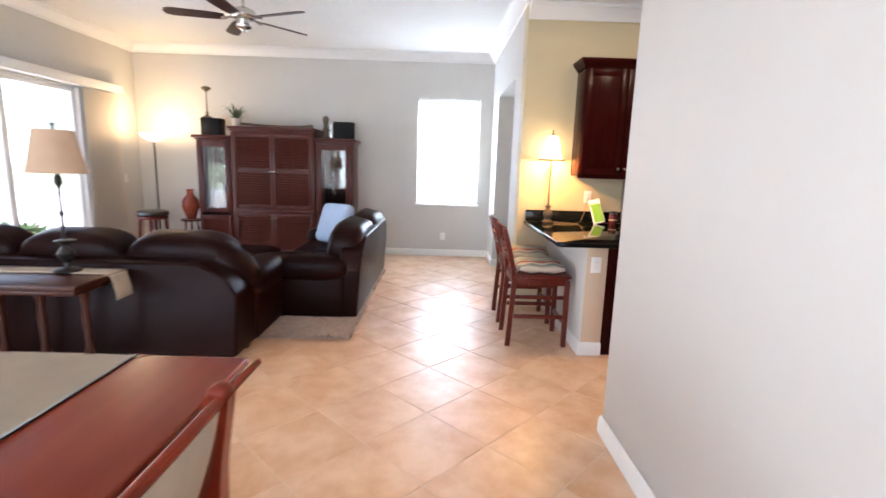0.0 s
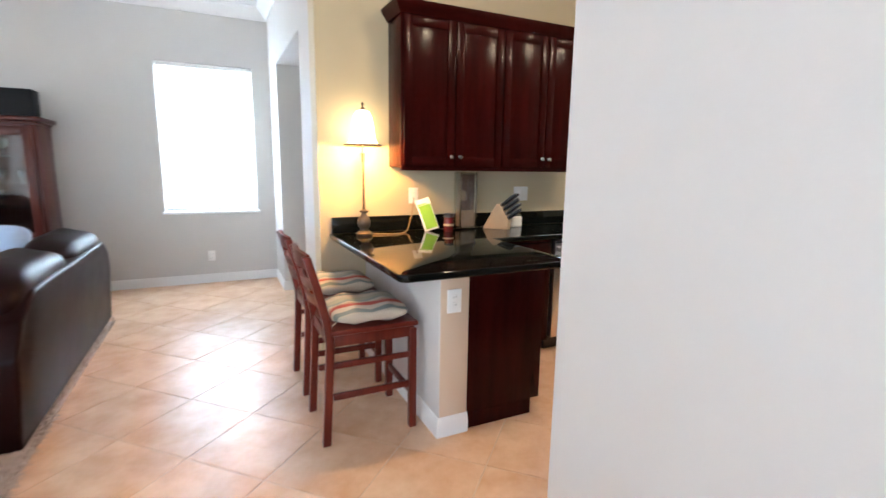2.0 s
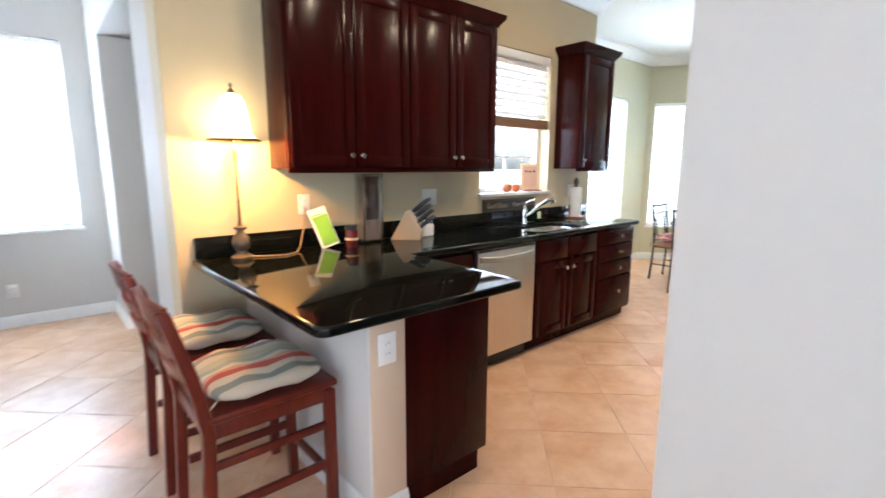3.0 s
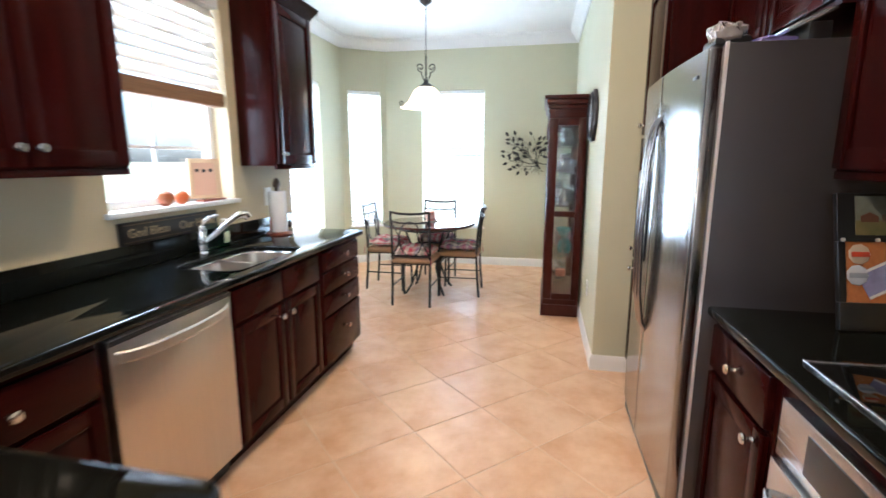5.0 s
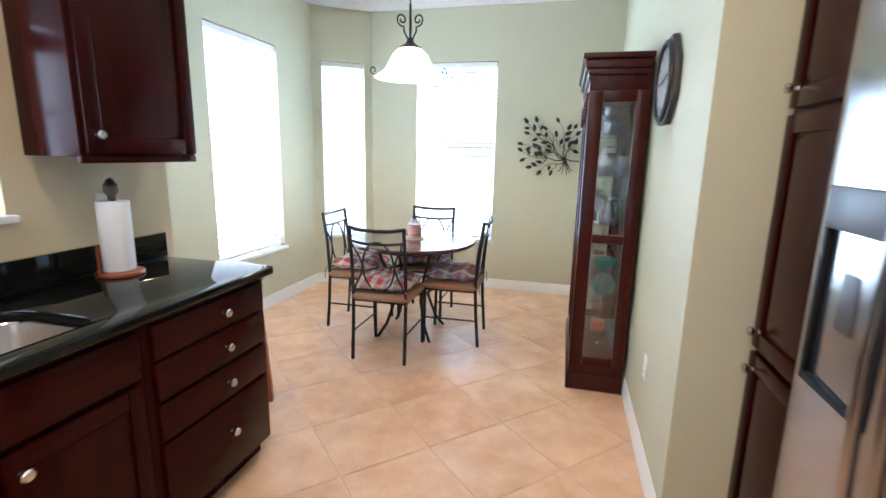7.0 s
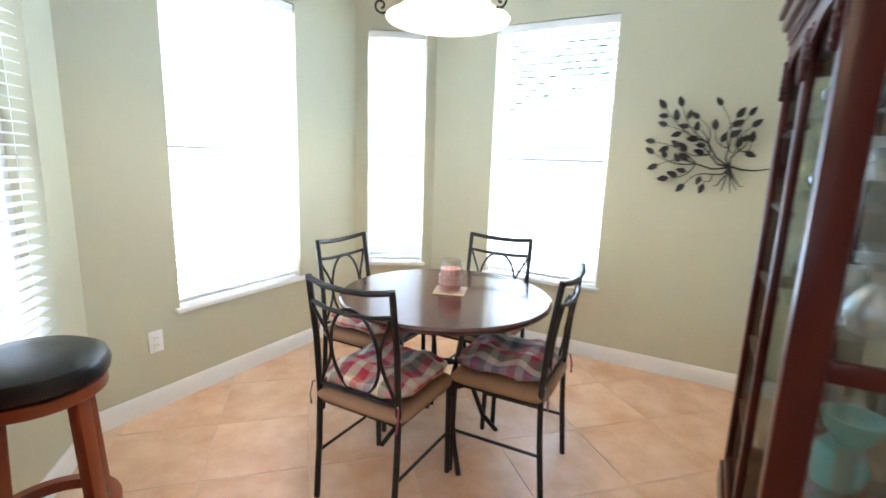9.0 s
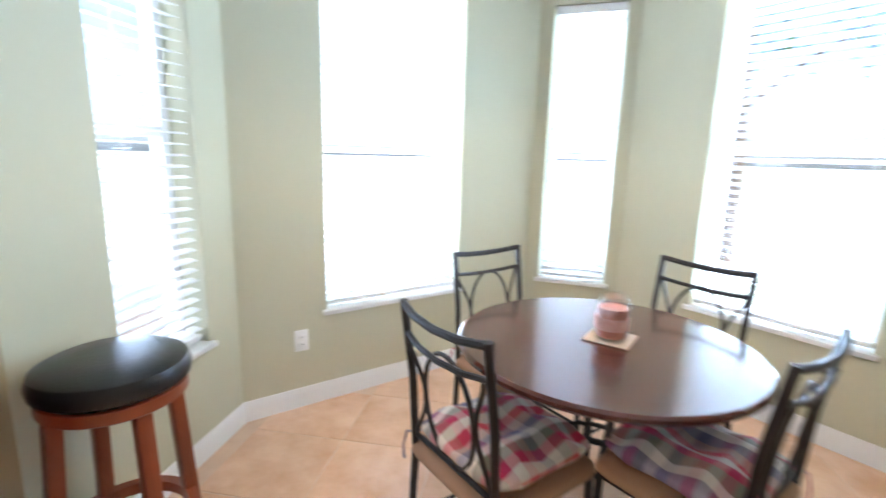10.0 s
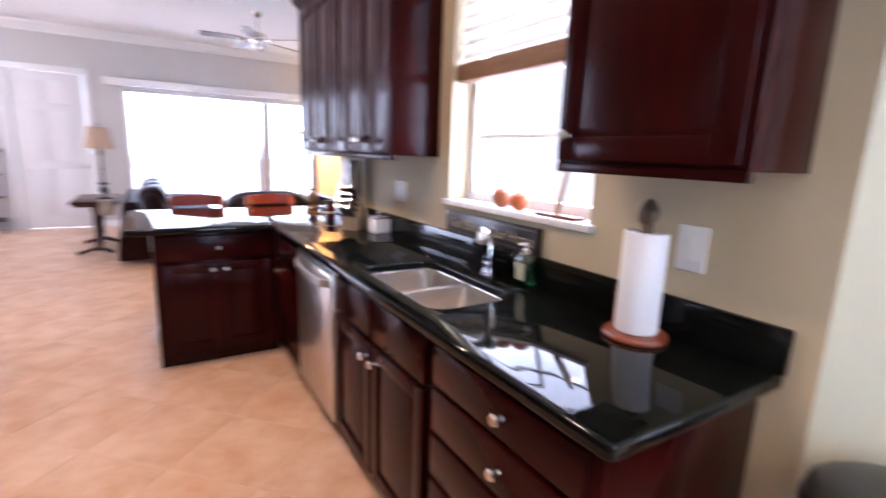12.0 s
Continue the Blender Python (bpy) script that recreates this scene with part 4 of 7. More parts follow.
def iron_chair(m):
    """Facing +y; back at -y."""
    e = thing("dining_chair", m, "dark iron dining chair with a tan suede seat", "chair", "chairs round the nook table")
    for x in (-0.19, 0.19):
        part("back_leg", tube([(x, -0.215, 0.0), (x, -0.195, 0.25), (x, -0.185, 0.45), (x, -0.20, 0.70), (x, -0.235, 0.945)], 0.0125, 8), IRON, e)
        part("front_leg", tube([(x, 0.195, 0.43), (x, 0.20, 0.2), (x, 0.205, 0.0)], 0.0125, 8), IRON, e)
        part("side_stretcher", tube([(x, -0.19, 0.20), (x, 0.20, 0.20)], 0.007, 6), IRON, e)
    part("seat_frame", tube([(-0.19, -0.185, 0.425), (0.19, -0.185, 0.425), (0.19, 0.195, 0.425), (-0.19, 0.195, 0.425)], 0.011, 8, True), IRON, e)
    for z, dy, r in ((0.935, -0.235, 0.012), (0.845, -0.222, 0.009)):
        part("back_rail", tube([(-0.19, dy, z), (-0.1, dy - 0.018, z - 0.012), (0, dy - 0.024, z - 0.016), (0.1, dy - 0.018, z - 0.012), (0.19, dy, z)], r, 8), IRON, e)
    part("back_rail", tube([(-0.19, -0.186, 0.50), (0.19, -0.186, 0.50)], 0.008, 8), IRON, e)
    for s in (-1, 1):
        pts = []
        for i in range(13):
            a = math.pi * i / 12
            z = 0.50 + 0.34 * i / 12
            pts.append((s * (0.178 - 0.062 * math.sin(a) ** 1.5), -0.188 - 0.045 * (i / 12) ** 2, z))
        part("back_scroll", tube(pts, 0.007, 6), IRON, e)
    part("back_scroll", tube([(0.112 * math.cos(a), -0.202 - 0.020 * math.sin(a), 0.668 + 0.172 * math.sin(a)) for a in [2 * math.pi * i / 28 for i in range(28)]], 0.007, 6, True), IRON, e)
    part("seat", puff(0, 0.005, 0.452, 0.215, 0.215, 0.032, 0.3), TAN, e, "tan suede seat pad")
    return e


def seat_cushion(m, material, label, a=0.20, b=0.20, group="seat cushions", tuft=0.85):
    e = thing("seat_cushion", m, label, "cushion", group)
    part("pad", puff(0, 0, 0.044, a, b, 0.050, 0.42, 48, 22, tuft), material, e)
    for s in (-1, 1):
        part("tie", tube([(s * a * 0.85, -b * 0.92, 0.03), (s * (a + 0.005), -b - 0.02, 0.02), (s * (a + 0.01), -b - 0.03, -0.03), (s * (a + 0.004), -b - 0.03, -0.07)], 0.004, 6), material, e)
    return e


for x, y, a in ((5.815, 4.155, -90), (6.24, 3.765, 2), (6.32, 4.60, 180), (6.70, 4.14, 90)):
    iron_chair(pose(x, y, 0, 0, 0, a))
    seat_cushion(pose(x, y, 0.484, 0, 0, a) @ pose(0, 0.01, 0), PLAID, "tufted plaid seat cushion tied to an iron chair")

# candle jar on a coaster
cs = thing("coaster", pose(6.262, 4.11, 0.762, 0, 0, 20), "square tan coaster under a candle", "coaster")
part("cloth", box(-0.075, -0.075, 0, 0.075, 0.075, 0.005, 0.002), LINEN, cs)
cj = thing("candle_jar", pose(6.262, 4.11, 0.767), "pink candle in a glass jar", "candle")
part("wax", lathe([(0, 0.008), (0.048, 0.008), (0.049, 0.108), (0, 0.104)], 24), mat("pink wax", (0.66, 0.20, 0.15), 0.5, dark=(0.72, 0.42, 0.35), scale=14, amount=0.7), cj)
part("jar", lathe([(0, 0), (0.052, 0), (0.055, 0.01), (0.055, 0.125), (0.048, 0.135), (0.048, 0.15), (0.0455, 0.15), (0.0455, 0.133), (0.051, 0.122), (0.051, 0.012), (0, 0.006)], 28), CLEAR, cj)

part("label", lathe([(0.0556, 0.035), (0.0564, 0.038), (0.0564, 0.075), (0.0556, 0.078)], 28), mat("pale pink label", (0.66, 0.44, 0.38), 0.6, dark=(0.45, 0.16, 0.13), scale=40, amount=0.6), cj, "pale printed label")

# bar stool beside the counter
def round_stool(m, wood, label, h=0.75, r=0.19):
    e = thing("bar_stool", m, label, "stool")
    part("seat", lathe([(0, h - 0.085), (r * 0.9, h - 0.085), (r * 1.0, h - 0.07), (r * 1.02, h - 0.045), (r * 0.97, h - 0.02), (r * 0.8, h - 0.004), (r * 0.4, h + 0.002), (0, h + 0.003)], 40), BLACKLEA, e, "padded black vinyl seat")
    part("seat_ring", lathe([(0, h - 0.125), (r * 0.92, h - 0.125), (r * 0.95, h - 0.12), (r * 0.95, h - 0.088), (r * 0.9, h - 0.084), (0, h - 0.084)], 40), wood, e)
    for i in range(4):
        a = radians(20 + 90 * i)
        c, s = math.cos(a), math.sin(a)
        b = box(-0.021, -0.021, 0, 0.021, 0.021, h - 0.11, 0.006)
        for v in b.verts:
            k = 1 - v.co.z / (h - 0.11)
            v.co.x += r * 0.78 + 0.045 * k
        part("leg", moved(b, pose(0, 0, 0, 0, 0, math.degrees(a))), wood, e)
    rr = r * 0.78 + 0.032
    part("foot_ring", lathe([(rr - 0.028, 0.24), (rr + 0.004, 0.24), (rr + 0.004, 0.275), (rr - 0.028, 0.275), (rr - 0.028, 0.24)], 40), wood, e)
    return e


round_stool(pose(4.868, 4.735, 0), ORANGEWOOD, "round bar stool with black vinyl seat and orange-stained wooden legs", 0.795, 0.192)

# curio cabinet
cu = thing("curio_cabinet", pose(5.60, 2.565, 0), "tall dark cherry curio cabinet with glass sides and mirror back", "cabinet")
CW, CD, CH = 1.0, 0.325, 1.97
part("plinth", joined(box(-0.012, 0.004, 0, CW + 0.012, CD + 0.012, 0.11, 0.006), box(0, 0.004, 0.11, CW, CD, 0.16, 0.004)), CURIOWOOD, cu)
for x in (0.0, CW - 0.05):
    part("post", box(x, 0.004, 0.16, x + 0.05, 0.074, 1.78, 0.004), CURIOWOOD, cu)
    part("post", box(x, CD - 0.078, 0.16, x + 0.05, CD, 1.78, 0.006), CURIOWOOD, cu)
part("post", box(0.47, CD - 0.028, 0.16, 0.51, CD, 1.78, 0.004), CURIOWOOD, cu)
part("head", joined(box(0, 0.004, 1.78, CW, CD, 1.86, 0.003), box(-0.012, 0.004, 1.86, CW + 0.012, CD + 0.012, 1.89, 0.004), box(-0.03, 0.004, 1.89, CW + 0.03, CD + 0.03, 1.94, 0.012), box(-0.045, 0.004, 1.94, CW + 0.045, CD + 0.045, CH, 0.006)), CURIOWOOD, cu)
DENTIL = mesh_of("dentil", box(0, -0.004, 0, 0.02, 0.008, 0.025, 0.001, 1), CURIOWOOD)
for i in range(24):
    share("dentil", DENTIL, cu, pose(0.02 + 0.04 * i, CD, 1.83))
for i in range(7):
    share("dentil", DENTIL, cu, pose(0.0, 0.02 + 0.04 * i, 1.83, 0, 0, 90))
for x in (0.0, CW - 0.03):
    part("middle_rail", box(x, 0.074, 0.925, x + 0.03, CD - 0.078, 0.975, 0.003), CURIOWOOD, cu)
    part("top_rail", box(x, 0.074, 1.72, x + 0.03, CD - 0.078, 1.78, 0.003), CURIOWOOD, cu)
    part("bottom_rail", box(x, 0.074, 0.16, x + 0.03, CD - 0.078, 0.215, 0.003), CURIOWOOD, cu)
part("back_mirror", box(0.045, 0.006, 0.16, CW - 0.045, 0.012, 1.78), mat("smoky mirror", (0.36, 0.35, 0.34), 0.03, metal=1.0, scale=2, amount=0.1), cu, "mirror back")
for x in (0.012, CW - 0.016):
    for z0, z1 in ((0.16, 0.93), (0.97, 1.78)):
        part("side_glass", box(x, 0.07, z0, x + 0.004, CD - 0.074, z1), CABGLASS, cu)
for x0, x1 in ((0.05, 0.47), (0.51, CW - 0.05)):
    part("front_glass", box(x0, CD - 0.016, 0.16, x1, CD - 0.012, 1.78), CABGLASS, cu)
    part("arch", moved(prism([(x0, 1.78)] + [(x0 + (x1 - x0) * i / 10, 1.775 - 0.06 * abs(1 - i / 5) ** 2) for i in range(11)] + [(x1, 1.78)], 0.02), pose(0, CD - 0.02, 0)), CURIOWOOD, cu, "carved arched head")
DROP = mesh_of("carved_drop", joined(*[puff(0, 0.004, -0.012 - 0.020 * k, 0.013 - 0.0012 * k, 0.011, 0.012, 0.9, 10, 6) for k in range(7)]), CURIOWOOD)
for x in (0.055, 0.465, 0.515, CW - 0.055):
    share("carved_drop", DROP, cu, pose(x, CD, 1.775))
    share("carved_drop", DROP, cu, pose(x + (0.03 if x in (0.055, 0.515) else -0.03), CD - 0.004, 1.785) @ Matrix.Scale(0.7, 4))
for z in (0.42, 0.70, 0.97, 1.24, 1.50):
    part("shelf_edge", box(0.515, CD - 0.040, z, CW - 0.05, CD - 0.018, z + 0.018, 0.003), CURIOWOOD, cu, "dark wooden shelf front")
for z in (0.55, 1.02, 1.30, 1.55):
    part("glass_shelf", box(0.03, 0.02, z, CW - 0.03, CD - 0.03, z + 0.006), CLEAR, cu)

# recessed ceiling lights over the kitchen floor
for x in (2.0, 3.4):
    dl = thing("ceiling_downlight", pose(x, 3.25, HK), "lit round recessed ceiling light over the kitchen floor", "lamp", "recessed kitchen lights")
    part("trim_ring", lathe([(0.075, -0.001), (0.095, -0.001), (0.095, -0.006), (0.082, -0.010), (0.075, -0.006), (0.075, -0.001)], 32), TRIM, dl)
    part("lens", lathe([(0, -0.003), (0.075, -0.003), (0.075, -0.001), (0, -0.001)], 32), glow("lit downlight lens", (1.0, 0.80, 0.55), 6.0), dl)
    ld = new("downlight_lamp", bpy.data.lights.new("downlight_lamp", "AREA"))
    ld.data.shape, ld.data.size, ld.data.energy, ld.data.color = "DISK", 0.14, 8, (1.0, 0.72, 0.42)
    ld.matrix_world = look((x, 3.25, HK - 0.015), (x, 3.2501, 0))


# ---- hanging pendant over the nook table ----
pd = thing("pendant_lamp", pose(6.20, 4.135, 0), "lit pendant lamp with an alabaster bell shade and iron scrolls", "lamp")
AMBER = glow("glowing alabaster glass", (1.0, 0.72, 0.42), 1.0, (0.85, 0.76, 0.62))
part("shade", lathe([(0.05, 2.165), (0.085, 2.155), (0.125, 2.12), (0.155, 2.06), (0.185, 2.01), (0.235, 1.975), (0.262, 1.962), (0.258, 1.955), (0.23, 1.966), (0.18, 2.0), (0.15, 2.05), (0.12, 2.11), (0.08, 2.147), (0.05, 2.157)], 40), AMBER, pd, "glowing alabaster glass bell shade")
part("cap", lathe([(0, 2.235), (0.02, 2.23), (0.03, 2.20), (0.065, 2.175), (0.085, 2.162), (0.083, 2.155), (0, 2.155)], 24), IRON, pd)
part("stem", tube([(0, 0, 2.20), (0, 0, 2.46)], 0.009, 8), IRON, pd)


def spiral(c, r0, turns, n=22, a0=0.0, sign=1):
    """Points of a flat scroll in x, z."""
    return [(c[0] + r0 * (1 - 0.72 * i / n) * math.cos(a0 + sign * turns * 2 * math.pi * i / n), 0.0, c[1] + r0 * (1 - 0.72 * i / n) * math.sin(a0 + sign * turns * 2 * math.pi * i / n)) for i in range(n + 1)]


for k in range(3):
    r = pose(0, 0, 0, 0, 0, 15 + 120 * k)
    part("scroll", moved(tube([(0.018, 0, 2.22), (0.05, 0, 2.27)] + spiral((0.065, 2.345), 0.045, 1.3, a0=-1.9), 0.006, 6), r), IRON, pd)
    part("scroll", moved(tube([(0.215, 0, 1.985), (0.25, 0, 1.962)] + spiral((0.283, 1.985), 0.03, 1.1, 14, a0=-2.2), 0.005, 6), r), IRON, pd)
LINK = mesh_of("chain_link", tube([(0.009 * math.cos(a), 0, 0.017 * math.sin(a)) for a in [2 * math.pi * i / 10 for i in range(10)]], 0.0022, 5, True), IRON)
z = 2.47
i = 0
while z < HK - 0.05:
    share("chain_link", LINK, pd, pose(0, 0, z, 0, 0, 90 * (i % 2)))
    z, i = z + 0.026, i + 1
part("canopy", lathe([(0, HK - 0.05), (0.012, HK - 0.048), (0.035, HK - 0.03), (0.06, HK - 0.012), (0.062, HK - 0.001), (0, HK - 0.001)], 24), IRON, pd)
pl = new("pendant_bulb", bpy.data.lights.new("pendant_bulb", "POINT"))
pl.data.energy, pl.data.color, pl.data.shadow_soft_size = 9, (1.0, 0.76, 0.48), 0.05
pl.location = (6.20, 4.135, 2.03)

# ---- metal tree on the wall ----
tr = thing("wall_art", pose(NX1 - 0.022, 3.0, 1.2, 0, 0, -90), "dark metal tree branch sculpture hung on the green wall", "wall art")
rng = random.Random(5)
LEAFM = bmesh.new()
_o = [(0, 0), (0.013, 0.012), (0.016, 0.028), (0.010, 0.046), (0, 0.060), (-0.010, 0.046), (-0.016, 0.028), (-0.013, 0.012)]
_a = [LEAFM.verts.new((x, -0.002 - 0.12 * abs(x), y)) for x, y in _o]
_b = [LEAFM.verts.new((x, 0.001 - 0.12 * abs(x), y)) for x, y in _o]
LEAFM.faces.new(_a)
LEAFM.faces.new(_b[::-1])
for i in range(8):
    LEAFM.faces.new((_a[i], _b[i], _b[(i + 1) % 8], _a[(i + 1) % 8]))
LEAFM = mesh_of("leaf", LEAFM, IRON)
# local x runs to the south, z up; branches fan out from a knot near the middle right
KNOT = Vector((0.0, 0, 0.185))
ends = [(-0.42, 0.26), (-0.39, 0.19), (-0.42, 0.33), (-0.36, 0.43), (-0.38, 0.53), (-0.29, 0.54), (-0.19, 0.47), (-0.08, 0.54), (0.0, 0.47), (0.06, 0.48), (0.05, 0.38), (0.02, 0.30), (-0.32, 0.11), (-0.23, 0.08), (-0.14, 0.105),
        (0.08, 0.42), (0.09, 0.33), (-0.20, 0.36), (-0.10, 0.40), (-0.28, 0.30), (-0.24, 0.42), (-0.14, 0.30)]
spots = []


def tree_leaf(p, ang):
    if all((p - q).length > 0.047 for q in spots):
        spots.append(p.copy())
        share("leaf", LEAFM, tr, pose(p.x, p.y, p.z, rng.uniform(-12, 12), ang, 0) @ Matrix.Scale(rng.uniform(1.0, 1.25), 4))
        return True
    return False


order = sorted(ends, key=lambda q: math.atan2(q[1] - KNOT.z, q[0] - KNOT.x + 1e-6) % (2 * math.pi))
for g in range(0, len(order), 4):
    bunch = [Vector((x, 0, z)) for x, z in order[g:g + 4]]
    mid = KNOT.lerp(sum(bunch, Vector()) / len(bunch), 0.46)
    side = (mid - KNOT).normalized()
    swing = Vector((-side.z, 0, side.x)) * 0.02
    limb = [KNOT + Vector((0, -0.008, 0)), KNOT.lerp(mid, 0.5) + swing + Vector((0, -0.012, 0)), mid + Vector((0, -0.014, 0))]
    part("limb", tube(limb, [0.0065, 0.0055, 0.0045], 6), IRON, tr)
    for n_, tip in enumerate(bunch):
        side = (tip - mid).normalized()
        bow = Vector((-side.z, 0, side.x)) * (0.028 if n_ % 2 else -0.028)
        pts = [mid.lerp(tip, t) + bow * math.sin(math.pi * t) + Vector((0, -0.014 - 0.005 * n_ * t, 0)) for t in [k / 6 for k in range(7)]]
        part("branch", tube(pts, [0.004, 0.0036, 0.0032, 0.0028, 0.0024, 0.002, 0.0018], 6), IRON, tr)
        end = pts[6] - pts[5]
        tree_leaf(pts[6], math.degrees(math.atan2(end.x, end.z)))
        for k in (5, 4, 2, 1):
            s = 1 if (k + n_) % 2 else -1
            a = math.degrees(math.atan2(side.x, side.z)) + s * rng.uniform(35, 60)
            st = pts[k] + Vector((math.sin(radians(a)), 0, math.cos(radians(a)))) * 0.014
            if tree_leaf(st, a):
                part("stem", tube([pts[k], st], 0.0018, 5), IRON, tr)
for ex in (-0.075, -0.03, 0.02, 0.05, 0.085):
    part("root", tube([(0.0, -0.008, 0.19), (ex * 0.25, -0.011, 0.14), (ex * 0.7, -0.011, 0.08), (ex, -0.008, 0.02 + 0.7 * abs(ex))], [0.005, 0.0045, 0.0035, 0.002], 6), IRON, tr)
part("trunk", tube([(-0.02, -0.012, 0.20), (0.06, -0.012, 0.175), (0.13, -0.010, 0.172), (0.20, -0.010, 0.185)], [0.006, 0.006, 0.005, 0.003], 6), IRON, tr)

# ---- clock ----
ck = thing("wall_clock", pose(5.17, YN + 0.001, 1.757, 0, 0, 180), "octagonal dark framed wall clock with a pale dial", "clock")
def octagon(r):
    return [(r * math.cos(radians(22.5 + 45 * i)), r * math.sin(radians(22.5 + 45 * i))) for i in range(8)]
part("case", moved(prism(octagon(0.205), 0.028, 0.006), pose(0, -0.03, 0)), mat("dark pewter", (0.06, 0.05, 0.048), 0.4, metal=0.5, scale=8), ck)
part("bezel", moved(tube([(0.165 * math.cos(a), 0, 0.165 * math.sin(a)) for a in [2 * math.pi * i / 40 for i in range(40)]], 0.014, 8, True), pose(0, -0.034, 0)), IRON, ck)
part("dial", moved(lathe([(0, 0), (0.155, 0), (0.155, 0.004), (0, 0.004)], 40), pose(0, -0.030, 0, 90, 0, 0)), mat("pale grey dial", (0.36, 0.35, 0.32), 0.5, scale=10, amount=0.4), ck)
part("hour_hand", moved(box(-0.005, -0.002, -0.015, 0.005, 0, 0.08), pose(0, -0.037, 0, 0, 75, 0)), BLACKP, ck)
part("minute_hand", moved(box(-0.004, -0.002, -0.015, 0.004, 0, 0.125), pose(0, -0.040, 0, 0, -95, 0)), BLACKP, ck)
for i in range(12):
    part("hour_mark", moved(box(-0.004, -0.002, 0.115, 0.004, 0, 0.145), pose(0, -0.0345, 0, 0, 30 * i, 0)), BLACKP, ck)


# ---- sockets and switches ----
def plate(m, kind, w=0.075, h=0.118):
    e = thing(kind, m, "white plastic light switch plate on the wall" if kind == "light_switch" else "white plastic duplex socket plate on the wall", "switch" if kind == "light_switch" else "socket", "wall plates")
    part("cover", box(-w / 2, -0.007, -h / 2, w / 2, -0.001, h / 2, 0.0025), PLASTIC, e)
    if kind == "light_switch":
        n = max(1, round(w / 0.06))
        for i in range(n):
            x = (i - (n - 1) / 2) * 0.046
            part("rocker", box(x - 0.016, -0.010, -0.033, x + 0.016, -0.006, 0.033, 0.002), PLASTIC, e)
    else:
        for z in (-0.02, 0.02):
            part("outlet", box(-0.016, -0.009, z - 0.014, 0.016, -0.006, z + 0.014, 0.002), PLASTIC, e)
            part("slots", joined(box(-0.008, -0.0095, z - 0.004, -0.006, -0.0088, z + 0.006), box(0.006, -0.0095, z - 0.004, 0.008, -0.0088, z + 0.006)), BLACKP, e)
    return e


plate(pose(1.522, YS, 1.175), "socket")
plate(pose(2.50, YS, 1.178), "light_switch", 0.14)
plate(pose(4.30, YS, 1.17), "light_switch", 0.085, 0.125)
plate(pose(1.222, 3.535, 0.727), "socket", 0.08, 0.122)
plate(pose(5.672, NY1, 0.376), "socket")
plate(pose(0.088, YF, 0.322), "socket")
plate(pose(5.04, YN, 0.434, 0, 0, 180), "socket")
plate(pose(XL, 7.22, 1.12, 0, 0, 90), "light_switch")

# ---- on the worktop ----
la = thing("table_lamp", pose(1.10, 4.70, ZT), "lit tall bronze table lamp with a bell shade on the worktop", "lamp")
BRONZE = mat("aged bronze", (0.16, 0.115, 0.075), 0.4, metal=0.6, dark=(0.07, 0.05, 0.035), scale=20, amount=0.8)
part("base", lathe([(0, 0), (0.055, 0), (0.058, 0.012), (0.045, 0.022), (0.03, 0.03), (0.028, 0.042), (0.042, 0.06), (0.047, 0.085), (0.04, 0.115), (0.022, 0.135), (0.016, 0.15), (0.033, 0.16), (0.035, 0.168), (0.012, 0.178), (0.009, 0.20)], 28), BRONZE, la)
part("column", lathe([(0.009, 0.19), (0.0075, 0.30), (0.011, 0.305), (0.0075, 0.31), (0.007, 0.50), (0.013, 0.51), (0.013, 0.55), (0.017, 0.56), (0.008, 0.57), (0.007, 0.64), (0, 0.64)], 16), BRONZE, la)
part("shade", lathe([(0.020, 0.845), (0.045, 0.835), (0.062, 0.80), (0.073, 0.74), (0.080, 0.68), (0.088, 0.645), (0.10, 0.63), (0.098, 0.626), (0.084, 0.64), (0.077, 0.68), (0.070, 0.74), (0.059, 0.80), (0.043, 0.832), (0.020, 0.841)], 36), glow("glowing cream shade", (1.0, 0.70, 0.33), 4.0, (0.85, 0.7, 0.45)), la, "glowing cream bell shade")
part("rim", lathe([(0.095, 0.628), (0.128, 0.618), (0.130, 0.612), (0.128, 0.608), (0.095, 0.618)], 36), BRONZE, la)
part("finial", lathe([(0, 0.90), (0.006, 0.895), (0.010, 0.882), (0.005, 0.87), (0.013, 0.862), (0.018, 0.845), (0, 0.843)], 16), BRONZE, la)
lb = new("table_lamp_bulb", bpy.data.lights.new("table_lamp_bulb", "POINT"))
lb.data.energy, lb.data.color, lb.data.shadow_soft_size = 13, (1.0, 0.47, 0.11), 0.03
lb.location = (1.10, 4.60, ZT + 0.60)
cd = thing("lamp_cord", pose(0, 0, 0), "tan electric cord lying on the black worktop", "cord")
part("cord", tube([(1.15, 4.71, ZT + 0.004), (1.22, 4.66, ZT + 0.004), (1.32, 4.63, ZT + 0.004), (1.40, 4.68, ZT + 0.004), (1.45, 4.75, ZT + 0.02), (1.50, 4.80, ZT + 0.12), (1.522, 4.815, ZT + 0.24)], 0.0035, 8), mat("tan cord", (0.42, 0.25, 0.11), 0.5), cd)

